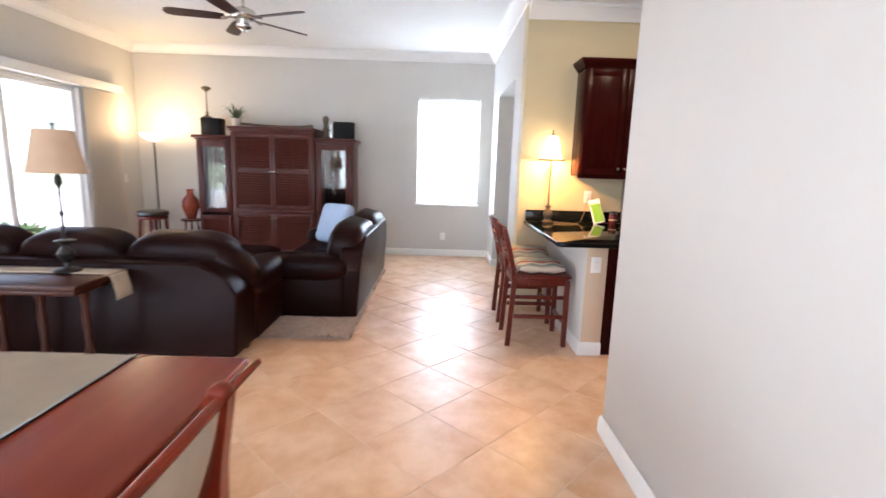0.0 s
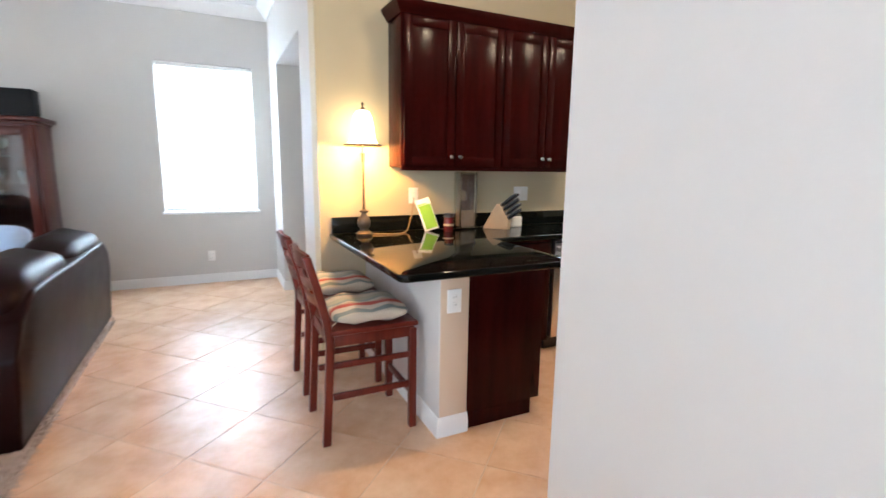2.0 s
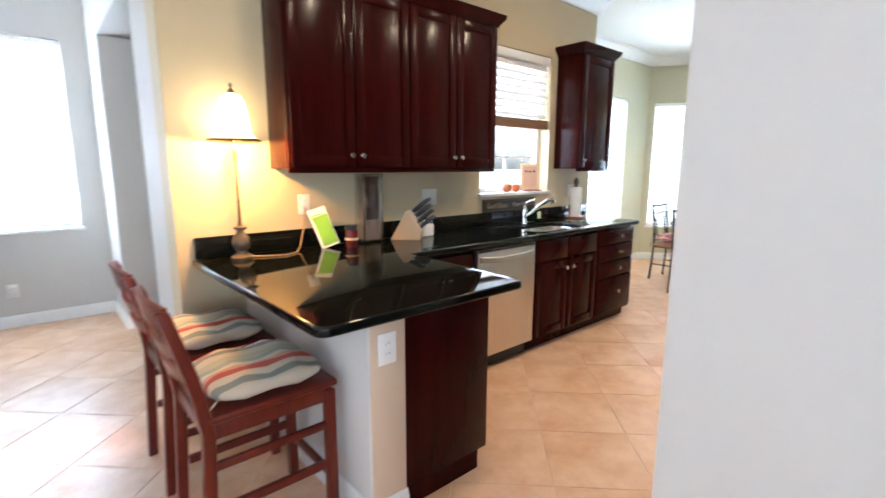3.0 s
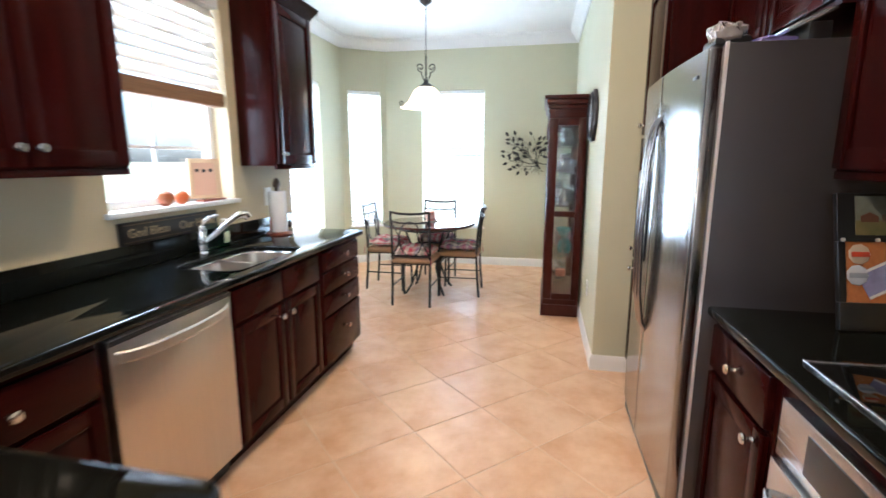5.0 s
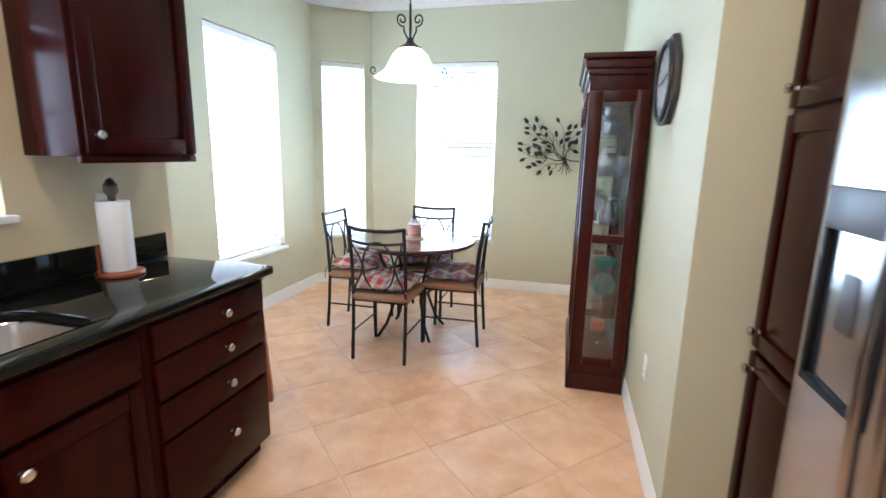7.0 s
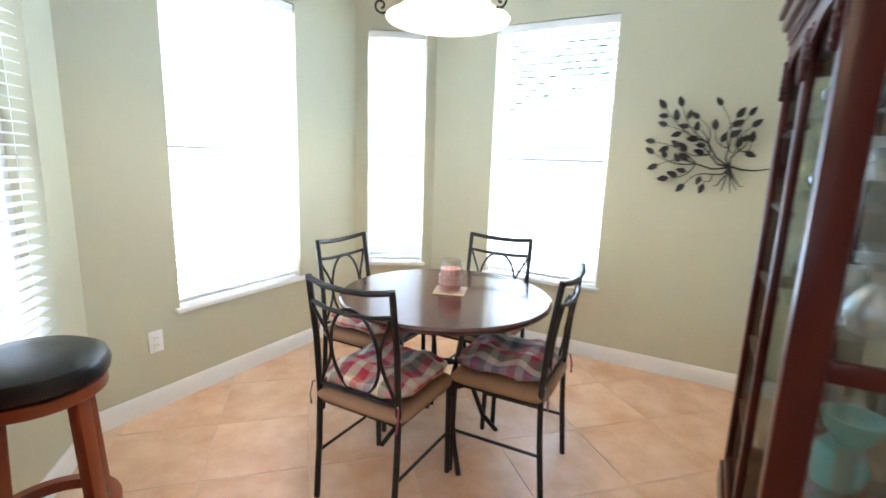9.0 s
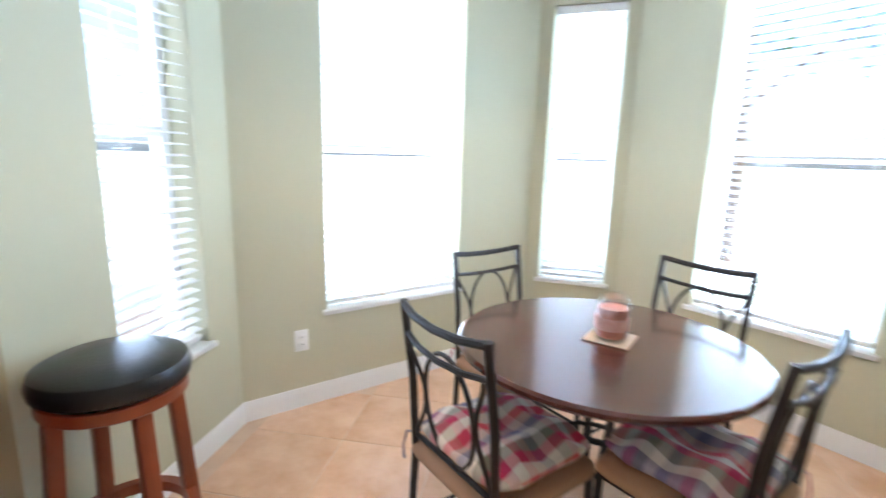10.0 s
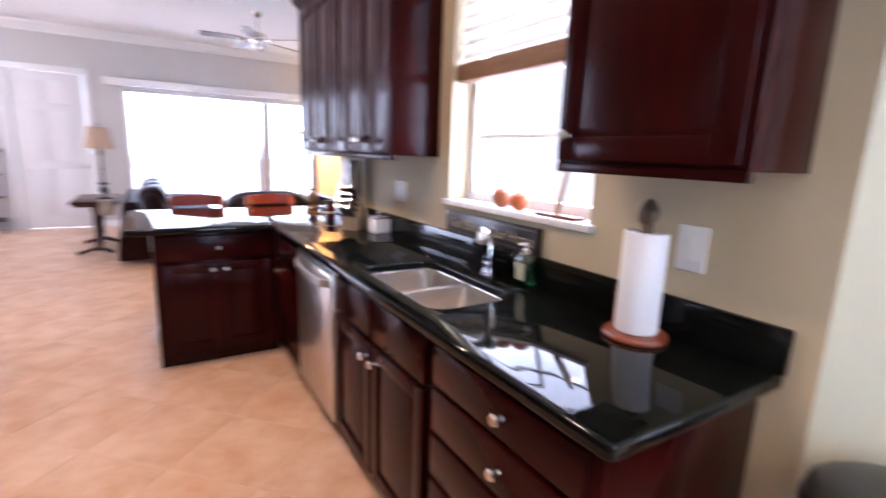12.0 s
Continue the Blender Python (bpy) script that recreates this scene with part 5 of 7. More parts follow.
bk = thing("leaflet", pose(1.625, 4.70, ZT + 0.010, 0, -17, -12), "green and white leaflet leaning against the wall", "leaflet")
GREENP = mat("bright green print", (0.30, 0.55, 0.04), 0.4, dark=(0.14, 0.36, 0.02), scale=9, amount=0.7)
part("sheet", moved(box(-0.055, -0.005, 0, 0.055, 0.004, 0.245, 0.001), pose(0, 0, 0, -16, 0, 0)), PAPER, bk)
part("print", moved(box(-0.042, -0.0075, 0.012, 0.050, -0.006, 0.185), pose(0, 0, 0, -16, 0, 0)), GREENP, bk, "green printed field")
part("print", moved(joined(box(-0.05, -0.008, 0.185, 0.05, -0.006, 0.195), box(-0.05, -0.008, 0.20, 0.02, -0.006, 0.208)), pose(0, 0, 0, -16, 0, 0)), GREENP, bk, "green printed bars")
cn = thing("jar", pose(1.735, 4.645, ZT), "dark red jar with a black lid", "jar")
part("body", lathe([(0, 0), (0.036, 0), (0.038, 0.006), (0.038, 0.10), (0.034, 0.108), (0, 0.108)], 24), mat("dark red label", (0.11, 0.008, 0.008), 0.25, dark=(0.04, 0.008, 0.008), scale=18, amount=0.9), cn)
part("lid", lathe([(0, 0.108), (0.037, 0.108), (0.038, 0.112), (0.038, 0.132), (0.034, 0.136), (0, 0.136)], 24), BLACKP, cn)
part("band", lathe([(0.0385, 0.045), (0.0395, 0.048), (0.0395, 0.056), (0.0385, 0.059)], 24), PALEWOOD, cn)
vs = thing("glass_vase", pose(1.925, 4.742, ZT), "tall square glass vase filled with dark stones", "vase")
VG = glass("thick clear glass", (0.95, 0.97, 0.96), 0.03, 0.22)
for x0, y0, x1, y1 in ((-0.075, -0.05, -0.062, 0.05), (0.062, -0.05, 0.075, 0.05), (-0.062, -0.05, 0.062, -0.044), (-0.062, 0.044, 0.062, 0.05)):
    part("glass_side", box(x0, y0, 0.018, x1, y1, 0.44, 0.002), VG, vs)
part("glass_foot", box(-0.075, -0.05, 0, 0.075, 0.05, 0.017, 0.003), VG, vs)
# metal strips added for the highlights along the vase's glass edges
for x in (-0.0685, 0.0685):
    part("edge_glint", box(x - 0.006, -0.0535, 0.02, x + 0.006, -0.0503, 0.44, 0.001), NICKEL, vs, "nickel strip standing in for the glint on the glass edge")
part("filling", box(-0.060, -0.042, 0.15, 0.060, 0.042, 0.425, 0.004), mat("dark pebbles", (0.035, 0.014, 0.012), 0.3, dark=(0.12, 0.06, 0.045), scale=45, amount=0.7, bump=1.0, bscale=60), vs, "dark pebble filling")
part("sand", box(-0.060, -0.042, 0.022, 0.060, 0.042, 0.148), mat("amber glass beads", (0.30, 0.15, 0.08), 0.2, dark=(0.50, 0.42, 0.32), scale=50, amount=0.7, bump=0.8, bscale=70), vs)
kn = thing("knife_block", pose(2.185, 4.665, ZT, 0, 0, -48), "pale wooden knife block full of black-handled knives", "knife block")
part("block", moved(prism([(-0.115, 0.0), (0.085, 0.0), (0.095, 0.075), (0.015, 0.205), (-0.010, 0.19)], 0.10, 0.004), pose(0, -0.05, 0)), PALEWOOD, kn)
dirk = Vector((0.80, 0, 0.60)).normalized()
for i in range(4):
    for j in range(3):
        o = Vector((0.088 - 0.020 * i, -0.032 + 0.032 * j, 0.092 + 0.032 * i))
        ln = 0.105 + 0.010 * i + 0.010 * ((i + j) % 2)
        up = Vector((0, 0, 0.008))
        h_ = part("knife_handle", tube([o - dirk * 0.005, o + dirk * ln * 0.3, o + dirk * ln * 0.75 + up * 0.5, o + dirk * ln], [0.011, 0.013, 0.0145, 0.011], 10), BLACKP, kn)
        part("bolster", tube([o - dirk * 0.004, o + dirk * 0.010], 0.0135, 10), NICKEL, h_)
        part("end_cap", tube([o + dirk * (ln - 0.006), o + dirk * (ln + 0.003)], 0.0108, 10), NICKEL, h_)
kb2 = thing("canister", pose(2.375, 4.745, ZT), "white ribbed ceramic canister behind the knife block", "canister")
part("body", joined(box(-0.055, -0.055, 0, 0.055, 0.055, 0.088, 0.008), *[box(-0.0565, -0.0565, 0.014 + 0.018 * k, 0.0565, 0.0565, 0.022 + 0.018 * k, 0.002) for k in range(4)]), PLASTIC, kb2)
part("lid", box(-0.050, -0.050, 0.088, 0.050, 0.050, 0.104, 0.006), CHROME, kb2, "bright metal lid")
part("lid_knob", lathe([(0, 0.104), (0.010, 0.104), (0.007, 0.112), (0.016, 0.122), (0.012, 0.134), (0, 0.136)], 14), CHROME, kb2)

pt = thing("paper_towel", pose(4.235, 4.715, ZT), "white paper towel roll on an orange wooden stand", "paper towel")
part("stand", lathe([(0, 0), (0.085, 0), (0.088, 0.006), (0.086, 0.014), (0.075, 0.018), (0, 0.018)], 36), ORANGEWOOD, pt)
part("roll", lathe([(0.018, 0.020), (0.056, 0.020), (0.058, 0.024), (0.058, 0.294), (0.056, 0.298), (0.018, 0.298)], 36), PAPER, pt)
part("side_post", tube([(-0.078, 0.01, 0.01), (-0.078, 0.01, 0.13)], 0.006, 8), ORANGEWOOD, pt)
part("finial", joined(lathe([(0, 0.29), (0.014, 0.30), (0.016, 0.32), (0.01, 0.325), (0, 0.325)], 12), moved(puff(0, 0, 0.345, 0.026, 0.02, 0.028, 0.8, 14, 8), Matrix.Identity(4)), moved(lathe([(0.026, 0), (0.012, 0.022), (0, 0.03)], 10), pose(0, 0, 0.36))), BRONZE, pt, "little bronze birdhouse finial")
sp = thing("soap_bottle", pose(3.705, 4.762, ZT), "clear green soap bottle with a pump", "bottle")
part("bottle", puff(0, 0, 0.065, 0.036, 0.024, 0.065, 0.35, 20, 12), glass("green soap", (0.35, 0.72, 0.50), 0.03, 0.12), sp)
part("label", box(-0.024, -0.0262, 0.03, 0.024, -0.0245, 0.095, 0.001), mat("cream label", (0.62, 0.56, 0.40), 0.6, dark=(0.25, 0.40, 0.18), scale=40, amount=0.7), sp)
part("pump", joined(lathe([(0.014, 0.125), (0.014, 0.145), (0.005, 0.15), (0.005, 0.17), (0, 0.172)], 14), tube([(0, 0, 0.168), (0.0, -0.035, 0.166)], 0.005, 8)), PLASTIC, sp)

# sign board standing on the backsplash
sg = thing("sign_board", pose(3.06, YS - 0.014, ZT + 0.115), "long black wooden sign with pale lettering", "sign")
part("board", box(0, -0.012, 0, 0.66, 0.010, 0.105, 0.003), BLACKP, sg)
part("border", joined(box(0.012, -0.0135, 0.010, 0.648, -0.012, 0.014), box(0.012, -0.0135, 0.091, 0.648, -0.012, 0.095)), BRONZE, sg)
txt = bpy.data.curves.new("sign_text", "FONT")
txt.body, txt.size, txt.extrude, txt.align_x = "God Bless    Our Home", 0.062, 0.0008, "LEFT"
_t = bpy.data.objects.new("tmp_text", txt)
_me = bpy.data.meshes.new_from_object(_t)
_me.materials.append(mat("cream sign paint", (0.36, 0.29, 0.18), 0.6))
bpy.data.objects.remove(_t)
_l = new("lettering", _me)
_l.parent = sg
_l.matrix_basis = pose(0.035, -0.0135, 0.032, 90, 0, 0)

# on the window sill
for x, col, r in ((3.41, (0.42, 0.09, 0.035), 0.044), (3.525, (0.62, 0.10, 0.03), 0.040)):
    ap = thing("apple", pose(x, YS + 0.035, 1.184), "red apple on the window sill", "fruit", "apples on the sill")
    part("flesh", lathe([(0, 0.006), (r * 0.35, 0.0), (r * 0.8, r * 0.4), (r, r * 0.95), (r * 0.85, r * 1.5), (r * 0.45, r * 1.78), (r * 0.15, r * 1.68), (0, r * 1.6)], 24), mat("apple skin", col, 0.3, dark=(col[0] * 0.9, col[1] * 2.6, col[2] * 2), scale=20, amount=0.6), ap)
    part("stem", tube([(0, 0, r * 1.6), (0.004, 0, r * 2.0)], 0.0015, 6), BARK, ap)
pf = thing("picture_frame", pose(3.735, YS + 0.045, 1.197, 0, 0, -45) @ pose(0, 0, 0, -10, 0, 0), "pale wooden framed picture leaning in the window", "picture")
part("frame", joined(box(-0.085, -0.012, 0, -0.06, 0.006, 0.235, 0.002), box(0.06, -0.012, 0, 0.085, 0.006, 0.235, 0.002), box(-0.06, -0.012, 0, 0.06, 0.006, 0.02, 0.002), box(-0.06, -0.012, 0.21, 0.06, 0.006, 0.235, 0.002)), PALEWOOD, pf)
part("picture", box(-0.06, -0.006, 0.02, 0.06, 0.0, 0.21), mat("buff print", (0.50, 0.30, 0.20), 0.6, scale=5, amount=0.3), pf)
part("motif", joined(*[moved(lathe([(0, 0), (0.012, 0), (0, 0.001)], 5), pose(x, -0.0065, z, 90, 0, 0)) for x, z in ((-0.036, 0.165), (0.0, 0.163), (0.036, 0.166))]), BLACKP, pf)
tl = thing("wooden_tile", pose(3.76, YS + 0.03, 1.184), "small orange wooden tray on the sill", "tray")
part("tray", box(-0.10, -0.03, 0, 0.10, 0.03, 0.012, 0.004), ORANGEWOOD, tl)

# ---- beside the range ----
cb = thing("cork_board", pose(2.86, 2.035, ZT, 0, 0, -84), "small cork notice board with pinned papers standing on the worktop", "notice board")
TL = pose(0, 0, 0, -14, 0, 0)
CORK = mat("cork", (0.50, 0.19, 0.055), 0.9, dark=(0.36, 0.12, 0.035), scale=60, amount=0.8)
part("frame", moved(joined(box(0, -0.012, 0, 0.34, 0.008, 0.085, 0.003), box(0, -0.012, 0.27, 0.34, 0.008, 0.42, 0.003), box(0, -0.012, 0.085, 0.022, 0.008, 0.27, 0.003), box(0.318, -0.012, 0.085, 0.34, 0.008, 0.27, 0.003)), TL), BLACKP, cb)
part("back_strut", tube([(0.23, 0.07, 0.33), (0.23, 0.17, 0.0)], 0.008, 8), BLACKP, cb)
part("cork", moved(box(0.022, -0.006, 0.085, 0.318, 0.004, 0.27), TL), CORK, cb)
part("picture", moved(box(0.05, -0.0135, 0.29, 0.32, -0.012, 0.41), TL), mat("painted sky", (0.17, 0.19, 0.17), 0.5, dark=(0.10, 0.09, 0.05), scale=16, amount=0.9), cb, "small painted village scene")
part("painted_field", moved(box(0.05, -0.0145, 0.29, 0.32, -0.0136, 0.335), TL), mat("painted meadow", (0.10, 0.11, 0.04), 0.6, dark=(0.22, 0.17, 0.07), scale=24, amount=0.8), cb)
for x, w, h, c in ((0.065, 0.05, 0.030, (0.16, 0.06, 0.035)), (0.125, 0.06, 0.036, (0.20, 0.14, 0.09)), (0.20, 0.04, 0.026, (0.12, 0.05, 0.03)), (0.25, 0.05, 0.030, (0.22, 0.18, 0.12))):
    part("painted_house", moved(prism([(x, 0.330), (x + w, 0.330), (x + w, 0.330 + h * 0.6), (x + w * 0.5, 0.330 + h), (x, 0.330 + h * 0.6)], 0.0015), TL @ pose(0, -0.0152, 0)), mat("painted house wall", c, 0.6, dark=tuple(v * 0.5 for v in c), scale=45, amount=0.9), cb)
PAPERS = ((0.09, 0.095, -26, 0.15, 0.085, (0.20, 0.20, 0.36)), (0.225, 0.195, -6, 0.075, 0.055, (0.60, 0.50, 0.36)))
for x, z, a, w, h, c in PAPERS:
    pp_ = part("paper", moved(box(0, -0.0092, 0, w, -0.007, h, 0.0008), TL @ pose(x, 0, z, 0, a, 0)), mat("pinned print", c, 0.6, dark=tuple(min(0.8, v * 1.9) for v in c), scale=26, amount=0.7), cb)
    part("margin", moved(joined(box(0, -0.0098, 0, w, -0.0091, 0.008), box(0, -0.0098, h - 0.008, w, -0.0091, h)), TL @ pose(x, 0, z, 0, a, 0)), PAPER, pp_, "white paper margin")
for x, z, c, d in ((0.062, 0.232, (0.62, 0.50, 0.36), (0.55, 0.07, 0.03)), (0.055, 0.168, (0.60, 0.62, 0.68), (0.35, 0.38, 0.46))):
    mg = part("magnet", moved(lathe([(0, 0), (0.030, 0), (0.032, 0.003), (0.026, 0.007), (0, 0.008)], 9), TL @ pose(x, -0.006, z, 90, 0, 0)), mat("enamel badge", c, 0.3, scale=30, amount=0.4), cb, "scalloped enamel badge")
    part("band", moved(box(-0.026, -0.0155, -0.009, 0.026, -0.0135, 0.007, 0.0006), TL @ pose(x, 0, z)), mat("badge band", d, 0.3), mg)
part("roll_of_tape", moved(lathe([(0.025, 0), (0.045, 0), (0.045, 0.025), (0.025, 0.025), (0.025, 0)], 24), TL @ pose(0.20, -0.012, 0.165, 90, 0, 0)), PLASTIC, cb)
for x in (0.012, 0.11, 0.22, 0.328):
    part("pin", moved(lathe([(0, 0), (0.006, 0), (0.006, 0.006), (0, 0.008)], 10), TL @ pose(x, -0.013, 0.275, 90, 0, 0)), PLASTIC, cb)
fo = thing("foil_pack", pose(3.125, 2.345, 1.803), "crumpled clear plastic bag on the refrigerator", "bag")
b = puff(0, 0, 0.034, 0.05, 0.055, 0.038, 0.9, 34, 18)
for v in b.verts:
    v.co *= 1 + 0.28 * noise.noise(v.co * 60)
    v.co.z = max(0, v.co.z)
part("film", b, mat("shiny crumpled film", (0.55, 0.50, 0.49), 0.10, metal=0.7, scale=40, amount=0.8), fo)
fb = thing("magazine", pose(3.16, 2.225, 1.8005, 0, 0, 12), "thin stack of violet-blue papers on the refrigerator", "papers")
for k, dz in ((0, 0.0), (9, 0.008)):
    part("sheet", moved(box(-0.09, -0.055, dz, 0.09, 0.055, dz + 0.007, 0.001), pose(0, 0, 0, 0, 0, k)), mat("violet print", (0.16, 0.13, 0.45), 0.4, dark=(0.40, 0.38, 0.60), scale=12, amount=0.6), fb)
sb = thing("storage_box", pose(3.20, 2.085, 1.8005), "dark cardboard box with a silvery lid tipped up on the refrigerator", "box")
part("carton", box(-0.12, -0.03, 0, 0.12, 0.035, 0.055, 0.003), BLACKP, sb)
part("lid", moved(box(-0.10, -0.075, 0.0, 0.10, 0.075, 0.016, 0.004), pose(0, 0.015, 0.064, -26, 0, 0)), SILVERL, sb, "silvery reflective lid")


# ---- bar chairs ----
STRIPE = stripes("striped cushion cloth", [(0.46, 0.40, 0.31), (0.36, 0.35, 0.26), (0.27, 0.30, 0.26), (0.50, 0.44, 0.34), (0.46, 0.26, 0.18), (0.36, 0.07, 0.05), (0.50, 0.42, 0.32), (0.20, 0.22, 0.20)], 0.25, 0)


def bar_chair(m):
    """Facing +y."""
    e = thing("bar_chair", m, "red-brown wooden counter chair with a slatted back", "chair", "chairs at the breakfast bar")
    sx, by, fy, sh = 0.19, -0.215, 0.215, 0.60
    for s in (-1, 1):
        b = box(s * sx - 0.019, by - 0.02, 0, s * sx + 0.019, by + 0.02, 0.97, 0.005)
        bmesh.ops.subdivide_edges(b, edges=[e2 for e2 in b.edges if abs(e2.verts[0].co.z - e2.verts[1].co.z) > 0.5], cuts=8)
        for v in b.verts:
            z = v.co.z
            v.co.y += -0.10 * max(0, (z - 0.55) / 0.42) ** 1.3 + (-0.03 * (1 - z / 0.5) if z < 0.5 else 0)
            v.co.z = z
        part("back_leg", b, CHAIRWOOD, e)
        part("front_leg", box(s * sx - 0.02, fy - 0.02, 0, s * sx + 0.02, fy + 0.02, sh - 0.04, 0.005), CHAIRWOOD, e)
        part("side_stretcher", box(s * sx - 0.010, by + 0.01, 0.235, s * sx + 0.010, fy - 0.01, 0.268, 0.003), CHAIRWOOD, e)
        part("side_stretcher", box(s * sx - 0.009, by + 0.01, 0.40, s * sx + 0.009, fy - 0.01, 0.43, 0.003), CHAIRWOOD, e)
        part("side_rail", box(s * sx - 0.012, by + 0.015, sh - 0.085, s * sx + 0.012, fy - 0.015, sh - 0.025, 0.003), CHAIRWOOD, e)
    part("front_rail", box(-sx, fy - 0.012, sh - 0.085, sx, fy + 0.012, sh - 0.025, 0.003), CHAIRWOOD, e)
    part("front_stretcher", box(-sx, fy - 0.010, 0.18, sx, fy + 0.010, 0.215, 0.003), CHAIRWOOD, e)
    part("back_rail", box(-sx, by - 0.010, sh - 0.085, sx, by + 0.014, sh - 0.025, 0.003), CHAIRWOOD, e)
    part("seat", box(-0.215, by + 0.0, sh - 0.026, 0.215, fy + 0.028, sh, 0.008, 3), CHAIRWOOD, e)
    for z, hgt in ((0.905, 0.075), (0.80, 0.045), (0.715, 0.045)):
        dy = -0.10 * ((z - 0.55) / 0.42) ** 1.3
        pts, n = [], 10
        bm = bmesh.new()
        rings = []
        for i in range(n + 1):
            u = -1 + 2 * i / n
            y = by + dy - 0.028 * (1 - u * u)
            crown = 0.012 * (1 - u * u) if z > 0.9 else 0
            rings.append([bm.verts.new((u * sx, y + o, z + k)) for o, k in ((-0.009, 0), (0.009, 0), (0.009 - 0.012, hgt + crown), (-0.009 - 0.012, hgt + crown))])
        for p, q in zip(rings, rings[1:]):
            for k in range(4):
                bm.faces.new((p[k], p[(k + 1) % 4], q[(k + 1) % 4], q[k]))
        bm.faces.new(rings[0][::-1])
        bm.faces.new(rings[-1])
        bmesh.ops.recalc_face_normals(bm, faces=bm.faces[:])
        part("back_slat", bm, CHAIRWOOD, e)
    return e


for y in (3.885, 4.475):
    bar_chair(pose(0.845, y, 0, 0, 0, -90))
    seat_cushion(pose(0.855, y, 0.601, 0, 0, -90), STRIPE, "tufted striped seat cushion tied to a bar chair", 0.195, 0.20, tuft=0.45)


# ---- living room ----
def sofa(m, w, label, n, rake=0.0):
    """Back along y = 0, facing +y, from x = 0 to w."""
    e = thing("leather_sofa", m, label, "sofa", "leather sofas")
    part("base", box(0.05, 0.05, 0.05, w - 0.05, 0.90, 0.30, 0.03, 3), LEATHER, e)
    back = prism([(0.02, 0.06), (w - 0.02, 0.06), (w - 0.02, 0.50), (w - 0.10, 0.66 - rake * 0.15), (w - 0.30, 0.77 - rake * 0.2), (0.30, 0.77 - rake * 0.2), (0.10, 0.66 - rake * 0.15), (0.02, 0.50)], 0.20, 0.02)
    for v in back.verts:
        v.co.y -= 0.07 * max(0, v.co.z - 0.1) + (rake * (0.45 + 0.5 * max(0, 1 - v.co.z / 0.77)) if v.co.y < 0.1 else 0)
    part("back_panel", back, LEATHER, e)
    cw = (w - 0.30) / n
    for i in range(n):
        b = puff(0, 0, 0, cw / 2 * 1.02, 0.17, 0.24, 0.55, 32, 18)
        part("back_cushion", moved(b, pose(0.15 + cw * (i + 0.5), 0.155, 0.655, 12, 0, 0)), LEATHER, e)
    if rake:
        for q in (0, 1):
            m = Matrix.Scale(-1, 4, (1, 0, 0)) if q else Matrix.Identity(4)
            x0 = 0 if q else w
            roll = tube([(-0.52, 0.12, 0.735), (-0.38, 0.115, 0.735), (-0.25, 0.12, 0.70), (-0.15, 0.14, 0.62), (-0.09, 0.18, 0.52), (-0.07, 0.24, 0.43)], [0.06, 0.13, 0.145, 0.14, 0.125, 0.08], 16)
            roll = moved(moved(roll, m), pose(x0, 0, 0))
            bmesh.ops.recalc_face_normals(roll, faces=roll.faces[:])
            part("shoulder_roll", roll, LEATHER, e)
    sw = (w - 0.50) / n
    for i in range(n):
        part("seat_cushion", puff(0.25 + sw * (i + 0.5), 0.58, 0.36, sw / 2 * 1.01, 0.38, 0.11, 0.3, 32, 14), LEATHER, e)
    for x in (0.13, w - 0.13):
        part("arm", box(x - 0.13, 0.10, 0.05, x + 0.13, 0.93, 0.46, 0.05, 4), LEATHER, e)
        part("arm_roll", puff(x, 0.53, 0.50, 0.165, 0.45, 0.12, 0.5, 32, 16), LEATHER, e)
    for x in (0.1, w - 0.1):
        for y in (0.1, 0.85):
            part("foot", box(x - 0.03, y - 0.03, 0, x + 0.03, y + 0.03, 0.055, 0.006), BLACKP, e)
    return e


sofa(pose(-4.00, 3.42, 0), 2.63, "long dark brown leather sofa, seen from its back", 3, 0.28)
sofa(pose(-0.705, 4.10, 0, 0, 0, 90), 2.20, "dark brown leather loveseat facing the wall unit side", 2)
pw = thing("throw_pillow", pose(-1.22, 5.62, 0.73, 0, 0, 58), "pale blue throw pillow on the leather loveseat", "pillow")
part("pillow", moved(puff(0, 0, 0, 0.24, 0.23, 0.075, 0.36, 36, 16), pose(0, 0, 0.0, 0, 112, 0)), BLUEC, pw)
part("piping", moved(tube([(0.232 * math.copysign(abs(math.cos(a)) ** 0.35, math.cos(a)), 0.222 * math.copysign(abs(math.sin(a)) ** 0.35, math.sin(a)), 0) for a in [2 * math.pi * i / 48 for i in range(48)]], 0.006, 6, True), pose(0, 0, 0, 0, 112, 0)), BLUEC, pw)

rg2 = thing("rug", pose(-2.0, 5.0, 0), "cream shag rug under the leather sofas", "rug")
part("backing", box(-1.45, -1.28, 0.0, 1.30, 1.30, 0.02, 0.006), FUR, rg2)
bm = bmesh.new()
rr = random.Random(3)
for k in range(22000):
    if k < 18000:
        x, y = rr.uniform(0.15, 1.31), rr.uniform(-1.30, -0.5)
    else:
        x, y = rr.uniform(-1.45, 1.31), rr.uniform(-1.30, 1.30)
    a, ln = rr.uniform(0, 6.28), rr.uniform(0.05, 0.10)
    dx, dy = math.cos(a) * ln * 0.8, math.sin(a) * ln * 0.8
    wx, wy = -math.sin(a) * 0.0055, math.cos(a) * 0.0055
    q = [bm.verts.new(c) for c in ((x - wx, y - wy, 0.018), (x + wx, y + wy, 0.018), (x + dx * 0.5 + wx, y + dy * 0.5 + wy, 0.018 + ln * 0.55), (x + dx * 0.5 - wx, y + dy * 0.5 - wy, 0.018 + ln * 0.55), (x + dx, y + dy, 0.018 + ln * 0.45))]
    bm.faces.new(q[:4])
    bm.faces.new((q[3], q[2], q[4]))
